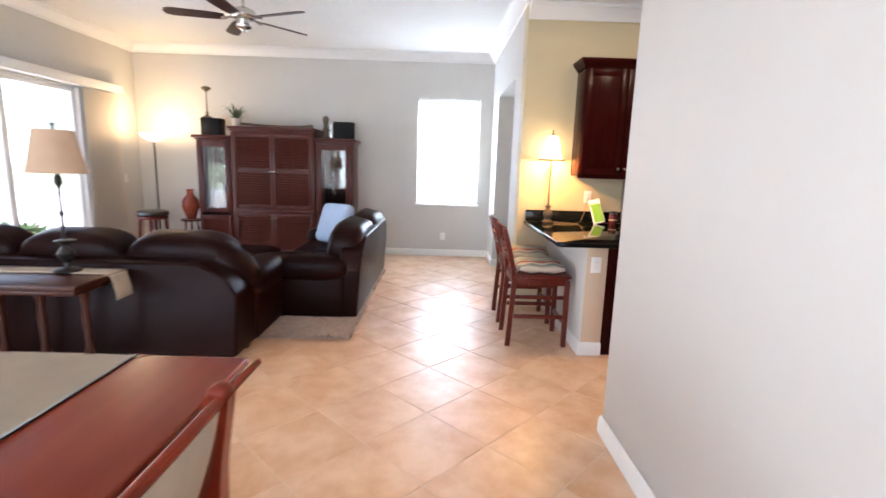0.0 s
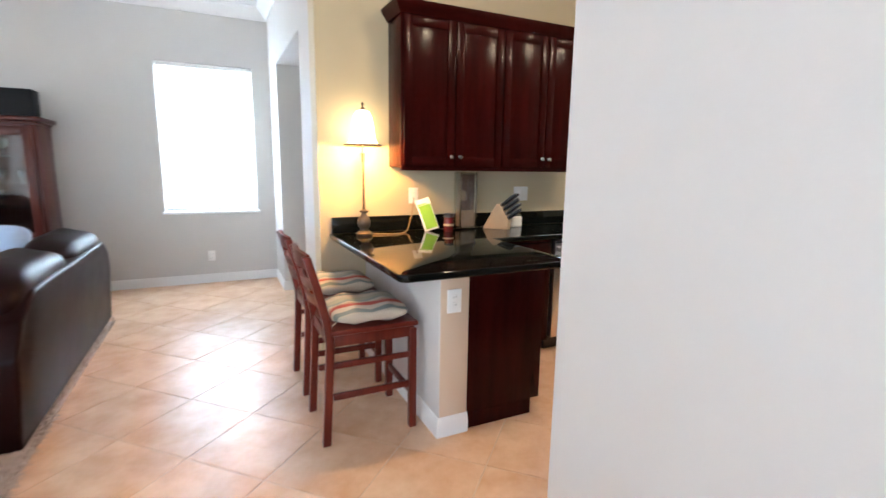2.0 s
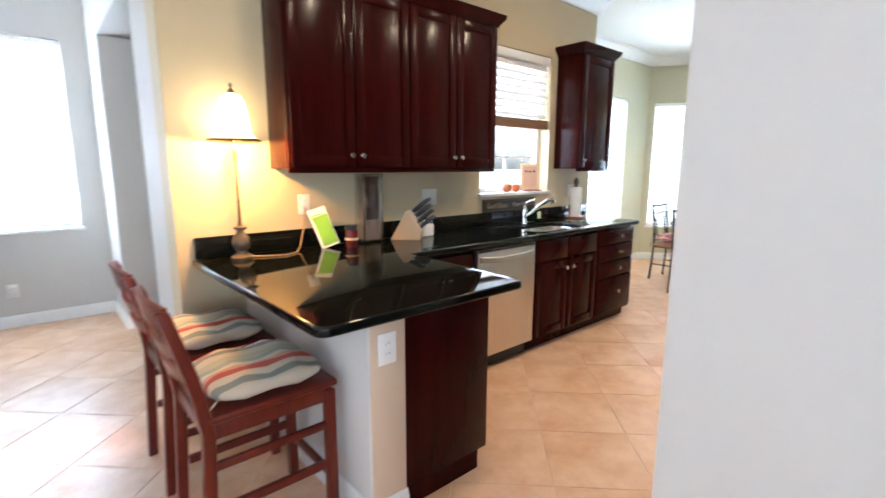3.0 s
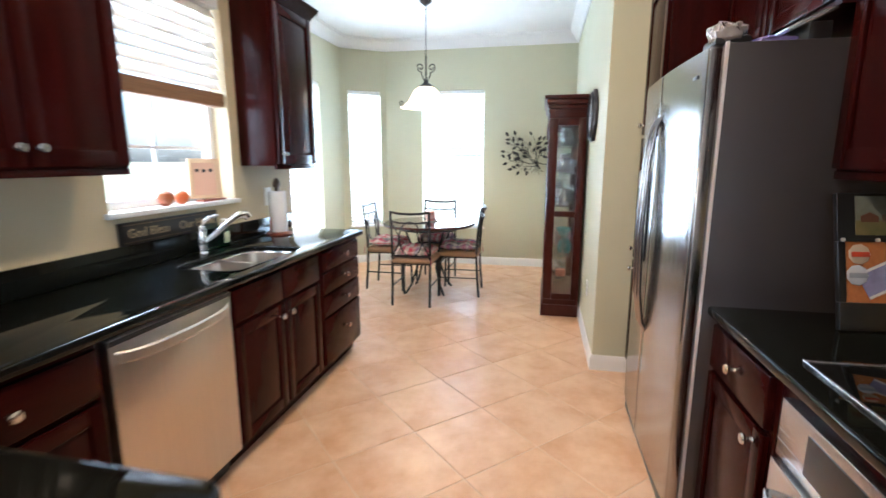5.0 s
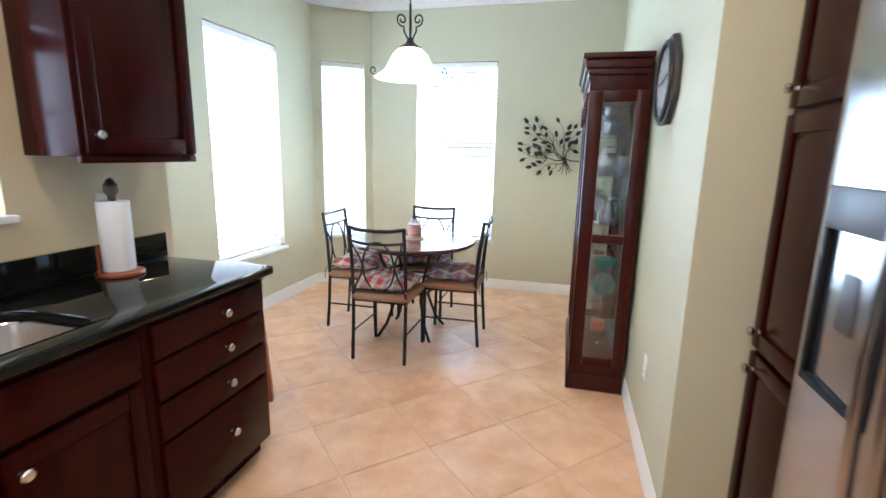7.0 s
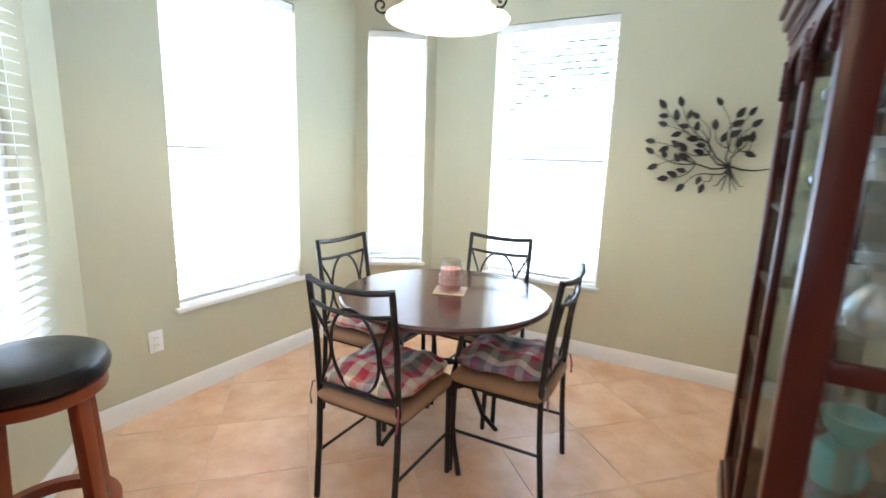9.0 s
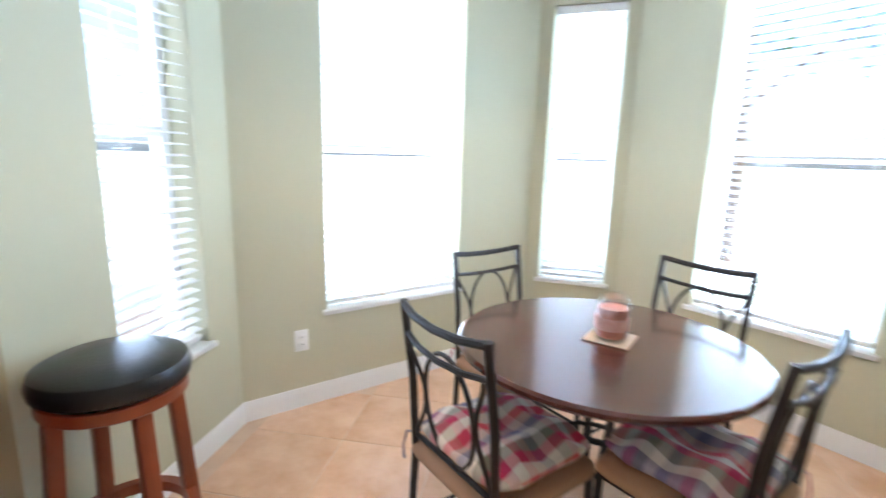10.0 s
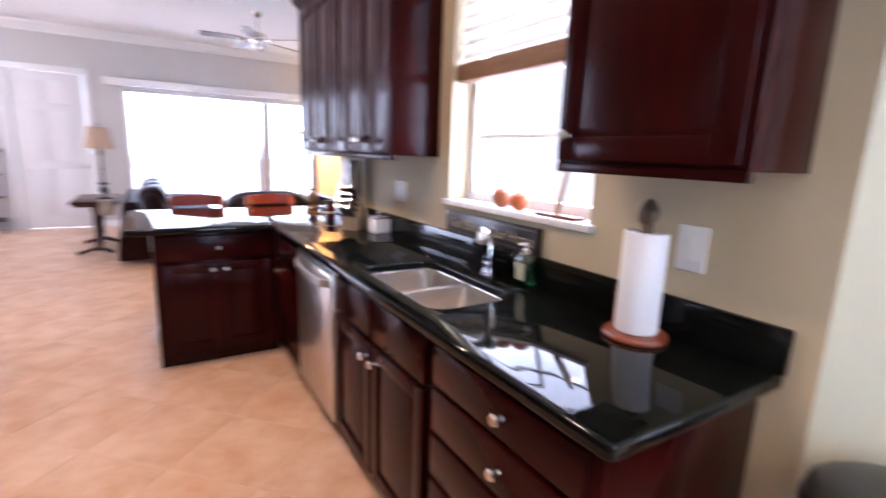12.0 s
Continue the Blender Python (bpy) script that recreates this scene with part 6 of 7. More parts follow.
part("shag", bm, FUR, rg2, "long cream wool shag")

# console table with lamp behind the sofa
ct = thing("console_table", pose(-2.62, 2.94, 0), "brown wooden console table behind the sofa", "table")
part("tabletop", joined(box(-0.56, -0.25, 0.640, 0.515, 0.24, 0.68, 0.008), box(-0.53, -0.22, 0.61, 0.49, 0.21, 0.640, 0.004)), CONSOLE, ct)
for x in (-0.42, -0.14, 0.12, 0.40):
    part("leg", moved(lathe([(0, 0.05), (0.03, 0.05), (0.022, 0.10), (0.03, 0.16), (0.018, 0.25), (0.026, 0.42), (0.018, 0.50), (0.03, 0.55), (0.03, 0.61), (0, 0.61)], 16), pose(x, -0.02, 0)), CONSOLE, ct)
part("stretcher", box(-0.44, -0.05, 0.12, 0.42, 0.01, 0.155, 0.006), CONSOLE, ct)
for x in (-0.42, 0.40):
    part("foot", tube([(x, -0.24, 0.02), (x, -0.14, 0.05), (x, -0.02, 0.09), (x, 0.08, 0.05), (x, 0.14, 0.02)], 0.024, 10), CONSOLE, ct)
rn = thing("table_runner", pose(-2.62, 2.97, 0.681), "cream linen runner hanging over the console table's end", "runner")
bm = bmesh.new()
cols = []
for i in range(24):
    s = -0.56 + i * 0.055
    x, z = (s, 0.002) if s < 0.525 else (0.525 + 0.035 * math.sin(min(1.5, (s - 0.525) * 9)), -(s - 0.525) * 0.92)
    cols.append([bm.verts.new((x, y + 0.01 * math.sin(3 * s), z + 0.002 + 0.002 * math.sin(7 * s + 9 * y))) for y in (0.0, 0.04, 0.08, 0.12, 0.16)])
for p, q in zip(cols, cols[1:]):
    for j in range(4):
        bm.faces.new((p[j], p[j + 1], q[j + 1], q[j]))
rb = part("cloth", bm, LINEN, rn)
rb.modifiers.new("thick", "SOLIDIFY").thickness = 0.003
fl = thing("table_lamp", pose(-2.395, 3.03, 0.687), "tall dark lamp with a tan cloth shade on the console", "lamp")
part("base", lathe([(0, 0), (0.075, 0), (0.078, 0.012), (0.06, 0.022), (0.02, 0.03), (0.016, 0.06), (0.045, 0.09), (0.05, 0.12), (0.03, 0.15), (0.014, 0.17), (0.05, 0.195), (0.058, 0.205), (0.012, 0.215), (0.011, 0.36), (0.018, 0.38), (0.010, 0.40), (0.010, 0.54), (0.024, 0.57), (0.022, 0.61), (0.008, 0.63), (0.006, 0.92), (0.012, 0.925), (0.010, 0.94), (0, 0.942)], 24), IRON, fl)
part("shade", lathe([(0.160, 0.634), (0.1075, 0.894), (0.1055, 0.894), (0.158, 0.634)], 40), SHADE, fl, "tan cloth empire shade")
part("shade_trim", lathe([(0.1605, 0.632), (0.1605, 0.644), (0.157, 0.644)], 40), SHADE, fl)
part("shade_trim", lathe([(0.108, 0.884), (0.1082, 0.896), (0.105, 0.896)], 40), SHADE, fl)
part("spider", joined(*[tube([(0, 0, 0.889), (0.11 * math.cos(a), 0.11 * math.sin(a), 0.889)], 0.002, 5) for a in (0, 2.09, 4.19)]), IRON, fl)

# wall unit
wu = thing("wall_unit", pose(-3.57, 7.08, 0), "brown cherry wall unit with louvred doors and glazed side towers", "wall unit")
UD = 0.50
SLATL = {}


def louvre_door(x, z, w, h, parent, kx=None):
    d = part("door", joined(box(x, -0.022, z, x + 0.045, 0, z + h, 0.003), box(x + w - 0.045, -0.022, z, x + w, 0, z + h, 0.003), box(x + 0.045, -0.022, z, x + w - 0.045, 0, z + 0.05, 0.003),
                            box(x + 0.045, -0.022, z + h - 0.05, x + w - 0.045, 0, z + h, 0.003), box(x + 0.045, -0.022, z + h / 2 - 0.02, x + w - 0.045, 0, z + h / 2 + 0.02, 0.003) if h > 0.8 else box(x + 0.045, -0.004, z + 0.05, x + 0.046, 0, z + 0.06)), ENTWOOD, parent)
    key = round(w, 3)
    if key not in SLATL:
        SLATL[key] = mesh_of("louvre", box(0, -0.019, -0.003, w - 0.09, 0.019, 0.003, 0.001, 1), ENTWOOD)
    zz = z + 0.07
    while zz < z + h - 0.06:
        if not (h > 0.8 and abs(zz - z - h / 2) < 0.035):
            share("louvre", SLATL[key], d, pose(x + 0.045, -0.008, zz, 50, 0, 0))
        zz += 0.036
    if kx:
        share("knob", KNOBM, d, pose(kx, -0.022, z + (h * 0.5 if h > 0.8 else h - 0.07)))
    return d


part("centre_body", joined(box(0.525, 0.0, 0.0, 1.735, UD, 1.86, 0.004)), ENTWOOD, wu)
part("centre_crown", joined(box(0.51, -0.02, 1.86, 1.75, UD, 1.885, 0.006), box(0.49, -0.045, 1.885, 1.77, UD, 1.925, 0.012)), ENTWOOD, wu)
for x in (0.56, 1.13):
    louvre_door(x, 0.74, 0.57, 1.09, wu, x + (0.545 if x < 1 else 0.025))
    louvre_door(x, 0.08, 0.57, 0.58, wu, x + (0.545 if x < 1 else 0.025))
part("rail", box(0.53, -0.015, 0.675, 1.73, 0.0, 0.725, 0.004), ENTWOOD, wu)
for x0, x1 in ((0.0, 0.523), (1.737, 2.29)):
    part("tower", joined(box(x0, 0.04, 0, x0 + 0.035, UD, 1.72, 0.003), box(x1 - 0.035, 0.04, 0, x1, UD, 1.72, 0.003), box(x0 + 0.035, UD - 0.02, 0.62, x1 - 0.035, UD, 1.72), box(x0 + 0.035, 0.04, 0, x1 - 0.035, UD, 0.62),
                         box(x0 + 0.035, 0.04, 1.68, x1 - 0.035, UD, 1.72)), ENTWOOD, wu)
    part("tower_crown", joined(box(x0 - 0.015, 0.02, 1.72, x1 + 0.015, UD, 1.745, 0.005), box(x0 - 0.05 if x0 == 0 else x0, -0.015, 1.745, x1 + 0.05 if x0 else x1, UD, 1.79, 0.012)), ENTWOOD, wu)
    d = part("glass_door", joined(box(x0 + 0.03, 0.016, 0.66, x0 + 0.10, 0.038, 1.70, 0.003), box(x1 - 0.10, 0.016, 0.66, x1 - 0.03, 0.038, 1.70, 0.003), box(x0 + 0.10, 0.016, 0.66, x1 - 0.10, 0.038, 0.73, 0.003), box(x0 + 0.10, 0.016, 1.62, x1 - 0.10, 0.038, 1.70, 0.003)), ENTWOOD, wu)
    part("pane", box(x0 + 0.10, 0.025, 0.73, x1 - 0.10, 0.029, 1.62), CABGLASS, d)
    louvre_door(x0 + 0.03, 0.06, x1 - x0 - 0.06, 0.55, wu)
    for z in (0.95, 1.18, 1.42):
        part("shelf", box(x0 + 0.035, 0.06, z, x1 - 0.035, UD - 0.02, z + 0.008), CLEAR, wu)
DARKG = mat("dark shelf clutter", (0.07, 0.055, 0.05), 0.5, dark=(0.25, 0.24, 0.24), scale=18, amount=0.7)
SILVER = mat("silver ware", (0.45, 0.45, 0.46), 0.2, metal=0.8, scale=14, amount=0.7)
PORCEL = mat("white porcelain", (0.74, 0.73, 0.70), 0.15, dark=(0.45, 0.46, 0.50), scale=12, amount=0.6)
TEAL = mat("teal glass", (0.04, 0.28, 0.27), 0.12, scale=8, amount=0.5)
PINKW = mat("salmon wax", (0.62, 0.20, 0.13), 0.5, scale=8, amount=0.4)
rv = random.Random(11)
VASE = {}


def trinket(m, material, kind, h, label, category="ornament", group="ornaments"):
    e = thing("ornament", m, label, category, group)
    prof = {"vase": [(0, 0), (0.3, 0), (0.33, 0.03), (0.42, 0.35), (0.3, 0.65), (0.16, 0.8), (0.24, 1.0), (0.2, 1.0), (0.12, 0.8), (0, 0.75)],
            "goblet": [(0, 0), (0.3, 0), (0.3, 0.03), (0.05, 0.07), (0.04, 0.45), (0.2, 0.55), (0.28, 0.75), (0.26, 1.0), (0.23, 1.0), (0.24, 0.75), (0, 0.56)],
            "bowl": [(0, 0), (0.35, 0), (0.4, 0.05), (0.8, 0.6), (0.9, 1.0), (0.85, 1.0), (0.7, 0.6), (0, 0.15)],
            "box": [(0, 0), (0.42, 0), (0.45, 0.05), (0.45, 0.85), (0.4, 0.95), (0.1, 1.0), (0, 1.0)]}[kind]
    part("body", lathe([(r * h, z * h) for r, z in prof], 20), material, e)
    return e


for z, x in ((0.958, 0.20), (0.958, 0.34), (1.188, 0.18), (1.188, 0.33), (1.428, 0.26), (0.958, 1.90), (1.188, 1.96), (1.188, 2.10), (1.428, 1.97)):
    trinket(pose(-3.57 + x, 7.08 + rv.uniform(0.2, 0.32), z), rv.choice((SILVER, DARKG, SILVER)), rv.choice(("vase", "box", "goblet")), rv.uniform(0.11, 0.18), "silvery ornament behind the wall unit's glass")
# curio ware
for z, kinds in ((1.556, ("vase", "goblet")), (1.306, ("goblet", "bowl", "vase")), (1.026, ("vase", "goblet", "box", "goblet"))):
    for i, k in enumerate(kinds * 3):
        trinket(pose(5.66 + 0.88 * (i + 0.5) / (len(kinds) * 3), 2.66 + rv.uniform(0, 0.12), z), rv.choice((SILVER, PORCEL, CLEAR, SILVER)), k, rv.uniform(0.10, 0.19) if k != "bowl" else 0.06, "glass or silver piece in the curio cabinet")
trinket(pose(5.72, 2.72, 0.74), TEAL, "bowl", 0.075, "teal glass bowl in the curio cabinet")
solid("glass_pedestal", moved(lathe([(0, 0.556), (0.06, 0.556), (0.06, 0.57), (0.02, 0.58), (0.02, 0.72), (0.06, 0.735), (0.06, 0.74), (0, 0.74)], 20), pose(5.72, 2.72, 0)), CLEAR, "clear glass pedestal under a teal bowl", "ornament")
for i, x in enumerate((5.86, 6.05, 6.25, 6.42)):
    trinket(pose(x, 2.70, 0.556), (TEAL, CLEAR, DARKG, SILVER)[i], ("vase", "goblet", "box", "vase")[i], 0.17, "coloured glass piece in the curio cabinet")
trinket(pose(5.72, 2.73, 0.161), CLEAR, "goblet", 0.20, "clear glass candle goblet in the curio cabinet")
solid("pillar_candle", moved(lathe([(0, 0), (0.040, 0), (0.042, 0.006), (0.042, 0.055), (0.036, 0.06), (0, 0.058)], 20), pose(5.72, 2.73, 0.362)), PINKW, "salmon pillar candle on a glass goblet", "candle")
trinket(pose(6.1, 2.70, 0.161), CLEAR, "vase", 0.26, "clear glass vase in the curio cabinet")

# on top of the wall unit
bx = thing("speaker_box", pose(-3.40, 7.30, 1.79), "black loudspeaker box on the wall unit", "speaker", "loudspeakers")
part("cabinet", box(-0.13, -0.1, 0, 0.15, 0.1, 0.25, 0.006), MATTEB, bx)
part("grille", box(-0.12, -0.106, 0.01, 0.14, -0.1, 0.24, 0.003), MATTEB, bx)
s2 = copy_thing(bx, pose(-1.44, 7.28, 1.79))
chs = thing("candlestick", pose(-3.44, 7.24, 2.041), "tall brass candlestick on the wall unit", "candlestick")
part("stick", lathe([(0, 0), (0.07, 0), (0.075, 0.01), (0.03, 0.03), (0.012, 0.05), (0.03, 0.07), (0.01, 0.09), (0.008, 0.36), (0.02, 0.38), (0.055, 0.40), (0.07, 0.42), (0.06, 0.43), (0.03, 0.445), (0, 0.44)], 20), BRONZE, chs)
pp = thing("potted_plant", pose(-3.03, 7.27, 1.925), "small green potted fern on the wall unit", "plant")
part("pot", lathe([(0, 0), (0.06, 0), (0.075, 0.10), (0.08, 0.105), (0.08, 0.12), (0.07, 0.12), (0.068, 0.10), (0, 0.10)], 20), STUCCO, pp)
part("soil", lathe([(0, 0.105), (0.067, 0.102)], 16), BARK, pp)
bm = bmesh.new()
for k in range(70):
    a, ln, up = rv.uniform(0, 6.28), rv.uniform(0.14, 0.32), rv.uniform(0.05, 0.22)
    prev = None
    for i in range(5):
        t = i / 4
        c = Vector((math.cos(a) * ln * t, math.sin(a) * ln * t, 0.10 + up * math.sin(t * 2.2)))
        wv = Vector((-math.sin(a), math.cos(a), 0)) * 0.011 * (1 - t * 0.95)
        cur = (bm.verts.new(c - wv), bm.verts.new(c + wv))
        if prev:
            bm.faces.new((prev[0], prev[1], cur[1], cur[0]))
        prev = cur
part("fronds", bm, LEAF, pp)
gl = thing("garland", pose(0, 0, 0), "dark twig garland lying on the wall unit", "garland")
part("twig", tube([(-2.90, 7.10, 1.96), (-2.6, 7.14, 1.945), (-2.3, 7.10, 1.94), (-2.0, 7.13, 1.945), (-1.86, 7.12, 1.95)], [0.02, 0.018, 0.012, 0.018, 0.03], 8), BARK, gl)
fg = thing("figurine", pose(-1.70, 7.26, 1.79), "brown carved figurine on the wall unit", "ornament")
part("carving", lathe([(0, 0), (0.05, 0), (0.05, 0.02), (0.035, 0.05), (0.045, 0.14), (0.03, 0.20), (0.04, 0.25), (0.05, 0.28), (0.035, 0.32), (0, 0.34)], 16), BRONZE, fg)
fv = thing("frosted_vase", pose(-1.60, 7.20, 1.79), "pale grey glass vase on the wall unit", "vase")
part("body", lathe([(0, 0), (0.035, 0), (0.04, 0.02), (0.035, 0.22), (0.03, 0.22), (0.03, 0.02), (0, 0.02)], 20), SILVER, fv)
rvs = thing("floor_vase", pose(-3.70, 7.12, 0.55), "glossy red-brown vase on a stand", "vase")
part("body", lathe([(0, 0), (0.06, 0), (0.07, 0.03), (0.12, 0.18), (0.11, 0.28), (0.05, 0.36), (0.04, 0.40), (0.06, 0.44), (0.05, 0.44), (0.03, 0.40), (0, 0.38)], 24), mat("red-brown glaze", (0.35, 0.06, 0.025), 0.15, dark=(0.06, 0.02, 0.02), scale=7, amount=0.8), rvs)
vst = thing("plant_stand", pose(-3.70, 7.12, 0), "small dark wooden stand under a vase", "stand")
part("top", lathe([(0, 0.52), (0.14, 0.52), (0.145, 0.53), (0.14, 0.549), (0, 0.549)], 24), ENTWOOD, vst)
for i in range(3):
    a = 2.09 * i
    part("leg", tube([(0.09 * math.cos(a), 0.09 * math.sin(a), 0.52), (0.13 * math.cos(a), 0.13 * math.sin(a), 0.0)], 0.014, 8), ENTWOOD, vst)

to = thing("floor_lamp", pose(-4.18, 7.12, 0), "lit dark torchiere floor lamp in the corner", "lamp")
part("base", lathe([(0, 0), (0.14, 0), (0.145, 0.012), (0.10, 0.028), (0.03, 0.04), (0, 0.04)], 28), IRON, to)
part("pole", tube([(0, 0, 0.03), (0, 0, 1.68)], 0.013, 10), IRON, to)
part("bowl", lathe([(0.02, 1.67), (0.08, 1.69), (0.15, 1.735), (0.185, 1.785), (0.18, 1.787), (0.145, 1.74), (0.075, 1.70), (0.02, 1.682)], 36), glow("glowing frosted bowl", (1.0, 0.82, 0.55), 2.0, (0.85, 0.8, 0.7)), to, "glowing frosted glass bowl")
tb = new("torchiere_bulb", bpy.data.lights.new("torchiere_bulb", "POINT"))
tb.data.energy, tb.data.color, tb.data.shadow_soft_size = 9, (1.0, 0.66, 0.32), 0.06
tb.location = (-4.18, 7.12, 1.84)
round_stool(pose(-4.0, 6.66, 0), CHAIRWOOD, "round stool with black seat by the floor lamp", 0.72, 0.2)
cof = thing("ottoman", pose(-2.45, 5.35, 0.02), "dark brown leather ottoman on the rug", "ottoman")
part("body", box(-0.55, -0.32, 0.06, 0.55, 0.32, 0.32, 0.04, 3), LEATHER, cof)
part("top", puff(0, 0, 0.35, 0.58, 0.35, 0.08, 0.3), LEATHER, cof)
for x in (-0.48, 0.48):
    for y in (-0.26, 0.26):
        part("foot", box(x - 0.03, y - 0.03, 0.0, x + 0.03, y + 0.03, 0.065, 0.005), BLACKP, cof)

# ceiling fan
HF = 3.04
fn = thing("ceiling_fan", pose(-1.92, 4.88, 0), "ceiling fan with dark blades and a nickel motor", "fan")
part("canopy", lathe([(0, H - 0.001), (0.075, H - 0.001), (0.075, H - 0.02), (0.05, H - 0.06), (0.02, H - 0.075), (0, H - 0.075)], 28), NICKEL, fn)
part("downrod", tube([(0, 0, H - 0.07), (0, 0, HF - 0.155)], 0.013, 10), NICKEL, fn)
part("motor", lathe([(0, HF - 0.155), (0.04, HF - 0.16), (0.10, HF - 0.185), (0.115, HF - 0.21), (0.115, HF - 0.245), (0.10, HF - 0.265), (0.06, HF - 0.275), (0.055, HF - 0.31), (0.075, HF - 0.325), (0.07, HF - 0.345), (0.03, HF - 0.36), (0.02, HF - 0.385), (0, HF - 0.39)], 32), NICKEL, fn)
BLADE = mat("dark walnut fan blade", (0.045, 0.018, 0.014), 0.35, scale=6, amount=0.7, stretch=(0.5, 5, 5))
for i in range(5):
    r = pose(0, 0, HF - 0.262, 0, 0, 72 * i - 22)
    out = [(0.17, -0.05), (0.30, -0.062), (0.62, -0.068), (0.68, -0.05), (0.70, 0.0), (0.68, 0.05), (0.62, 0.068), (0.30, 0.062), (0.17, 0.05)]
    bm = bmesh.new()
    f = bm.faces.new([bm.verts.new((x, y, 0)) for x, y in out])
    ext = bmesh.ops.extrude_face_region(bm, geom=[f])
    for v in [g for g in ext["geom"] if isinstance(g, bmesh.types.BMVert)]:
        v.co.z += 0.008
    bmesh.ops.recalc_face_normals(bm, faces=bm.faces[:])
    bl = part("blade", moved(bm, r @ pose(0, 0, 0, 12, 0, 0)), BLADE, fn)
    part("blade_iron", moved(joined(tube([(0.09, 0, 0.015), (0.15, 0.015, 0.0), (0.20, 0.028, -0.006)], 0.009, 8), tube([(0.09, 0, 0.015), (0.15, -0.015, 0.0), (0.20, -0.028, -0.006)], 0.009, 8)), r), NICKEL, bl, "nickel blade bracket")

# ---- dining table in front ----
dt = thing("dining_table", pose(-1.25, 0.35, 0), "glossy red mahogany dining table", "table")
part("tabletop", box(-0.62, -1.25, 0.728, 0.61, 1.215, 0.76, 0.010, 3), MAHOG, dt)
part("apron", joined(box(-0.52, -1.12, 0.64, 0.50, -1.09, 0.728), box(-0.52, 1.09, 0.64, 0.50, 1.12, 0.728), box(-0.52, -1.09, 0.64, -0.49, 1.09, 0.728), box(0.47, -1.09, 0.64, 0.50, 1.09, 0.728)), MAHOG, dt)
for x in (-0.50, 0.48):
    for y in (-1.10, 1.10):
        part("leg", box(x - 0.04, y - 0.04, 0, x + 0.04, y + 0.04, 0.70, 0.006), MAHOG, dt)
ru = thing("table_runner", pose(-1.25, 0.35, 0.761), "beige linen runner with a dark hem on the dining table", "runner")
bm = bmesh.new()
n, mrow = 40, 12
vs_ = [[bm.verts.new((-0.35 + 0.585 * j / mrow, -1.24 + 2.44 * i / n, 0.002 + 0.006 * max(0, noise.noise((j * 0.45, i * 0.22, 3.1))))) for j in range(mrow + 1)] for i in range(n + 1)]
for i in range(n):
    for j in range(mrow):
        bm.faces.new((vs_[i][j], vs_[i][j + 1], vs_[i + 1][j + 1], vs_[i + 1][j]))
part("cloth", bm, mat("grey-tan linen", (0.27, 0.215, 0.155), 0.85, dark=(0.21, 0.165, 0.12), scale=7, amount=0.7, bump=0.4, bscale=250), ru)
part("hem", joined(box(0.226, -1.24, 0.001, 0.237, 1.20, 0.006, 0.001), box(-0.352, -1.24, 0.001, -0.345, 1.20, 0.006, 0.001)), BLACKP, ru, "dark stitched hem")


def dining_chair(m, label):
    """Facing +y; back posts at -y."""
    e = thing("dining_chair", m, label, "chair", "chairs at the mahogany table")
    for s in (-1, 1):
        b = bmesh.new()
        post = [[b.verts.new((s * 0.24 + a * k, y + d, z)) for a, d in ((-1, -k * 1.4), (1, -k * 1.4), (1, k * 1.4), (-1, k * 1.4))] for y, z, k in ((-0.27, 0.0, 0.017), (-0.225, 0.25, 0.021), (-0.215, 0.45, 0.026), (-0.225, 0.65, 0.025), (-0.258, 0.852, 0.022))]
        for p, q in zip(post, post[1:]):
            for k in range(4):
                b.faces.new((p[k], p[(k + 1) % 4], q[(k + 1) % 4], q[k]))
        b.faces.new(post[0])
        b.faces.new(post[-1])
        bmesh.ops.recalc_face_normals(b, faces=b.faces[:])
        part("back_leg", b, MAHOG, e)
        part("post_cap", puff(s * 0.24, -0.258, 0.858, 0.026, 0.026, 0.020, 0.6, 16, 10), MAHOG, e)
        part("front_leg", tube([(s * 0.21, 0.20, 0.45), (s * 0.21, 0.20, 0.0)], [0.024, 0.016], 10), MAHOG, e)
        part("side_rail", box(s * 0.21 - 0.014, -0.20, 0.39, s * 0.21 + 0.014, 0.20, 0.445, 0.004), MAHOG, e)
    part("crest_rail", tube([(-0.45, -0.276, 0.850), (-0.34, -0.268, 0.846), (-0.24, -0.266, 0.846), (0, -0.270, 0.848), (0.24, -0.266, 0.846), (0.34, -0.268, 0.846), (0.45, -0.276, 0.850)], [0.009, 0.012, 0.015, 0.016, 0.015, 0.012, 0.009], 12), MAHOG, e)
    part("back_board", moved(box(-0.20, -0.010, 0.50, 0.20, 0.010, 0.835, 0.004), pose(0, -0.13, 0.02, 9.5, 0, 0)), MAHOG, e)
    shield = [(0.18 * math.copysign(1 - (1 - z) ** 2 * 0.75, s), 0.55 + 0.28 * z) for s in (1, -1) for z in ([k / 6 for k in range(7)] if s > 0 else [(6 - k) / 6 for k in range(7)])]
    part("back_panel", moved(prism(shield, 0.032, 0.003), pose(0, -0.146, 0.02, 9.5, 0, 0)), LINEN, e, "beige upholstered back")
    part("rail", box(-0.21, -0.235, 0.47, 0.21, -0.205, 0.51, 0.004), MAHOG, e)
    part("seat", puff(0, 0.0, 0.46, 0.235, 0.225, 0.04, 0.3), LINEN, e, "beige upholstered seat")
    return e


dining_chair(pose(-0.79, 0.875, 0, 0, 0, 90), "red mahogany dining chair with upholstered back at the table")
dining_chair(pose(-0.79, -0.10, 0, 0, 0, 90), "red mahogany dining chair with upholstered back beside the table")


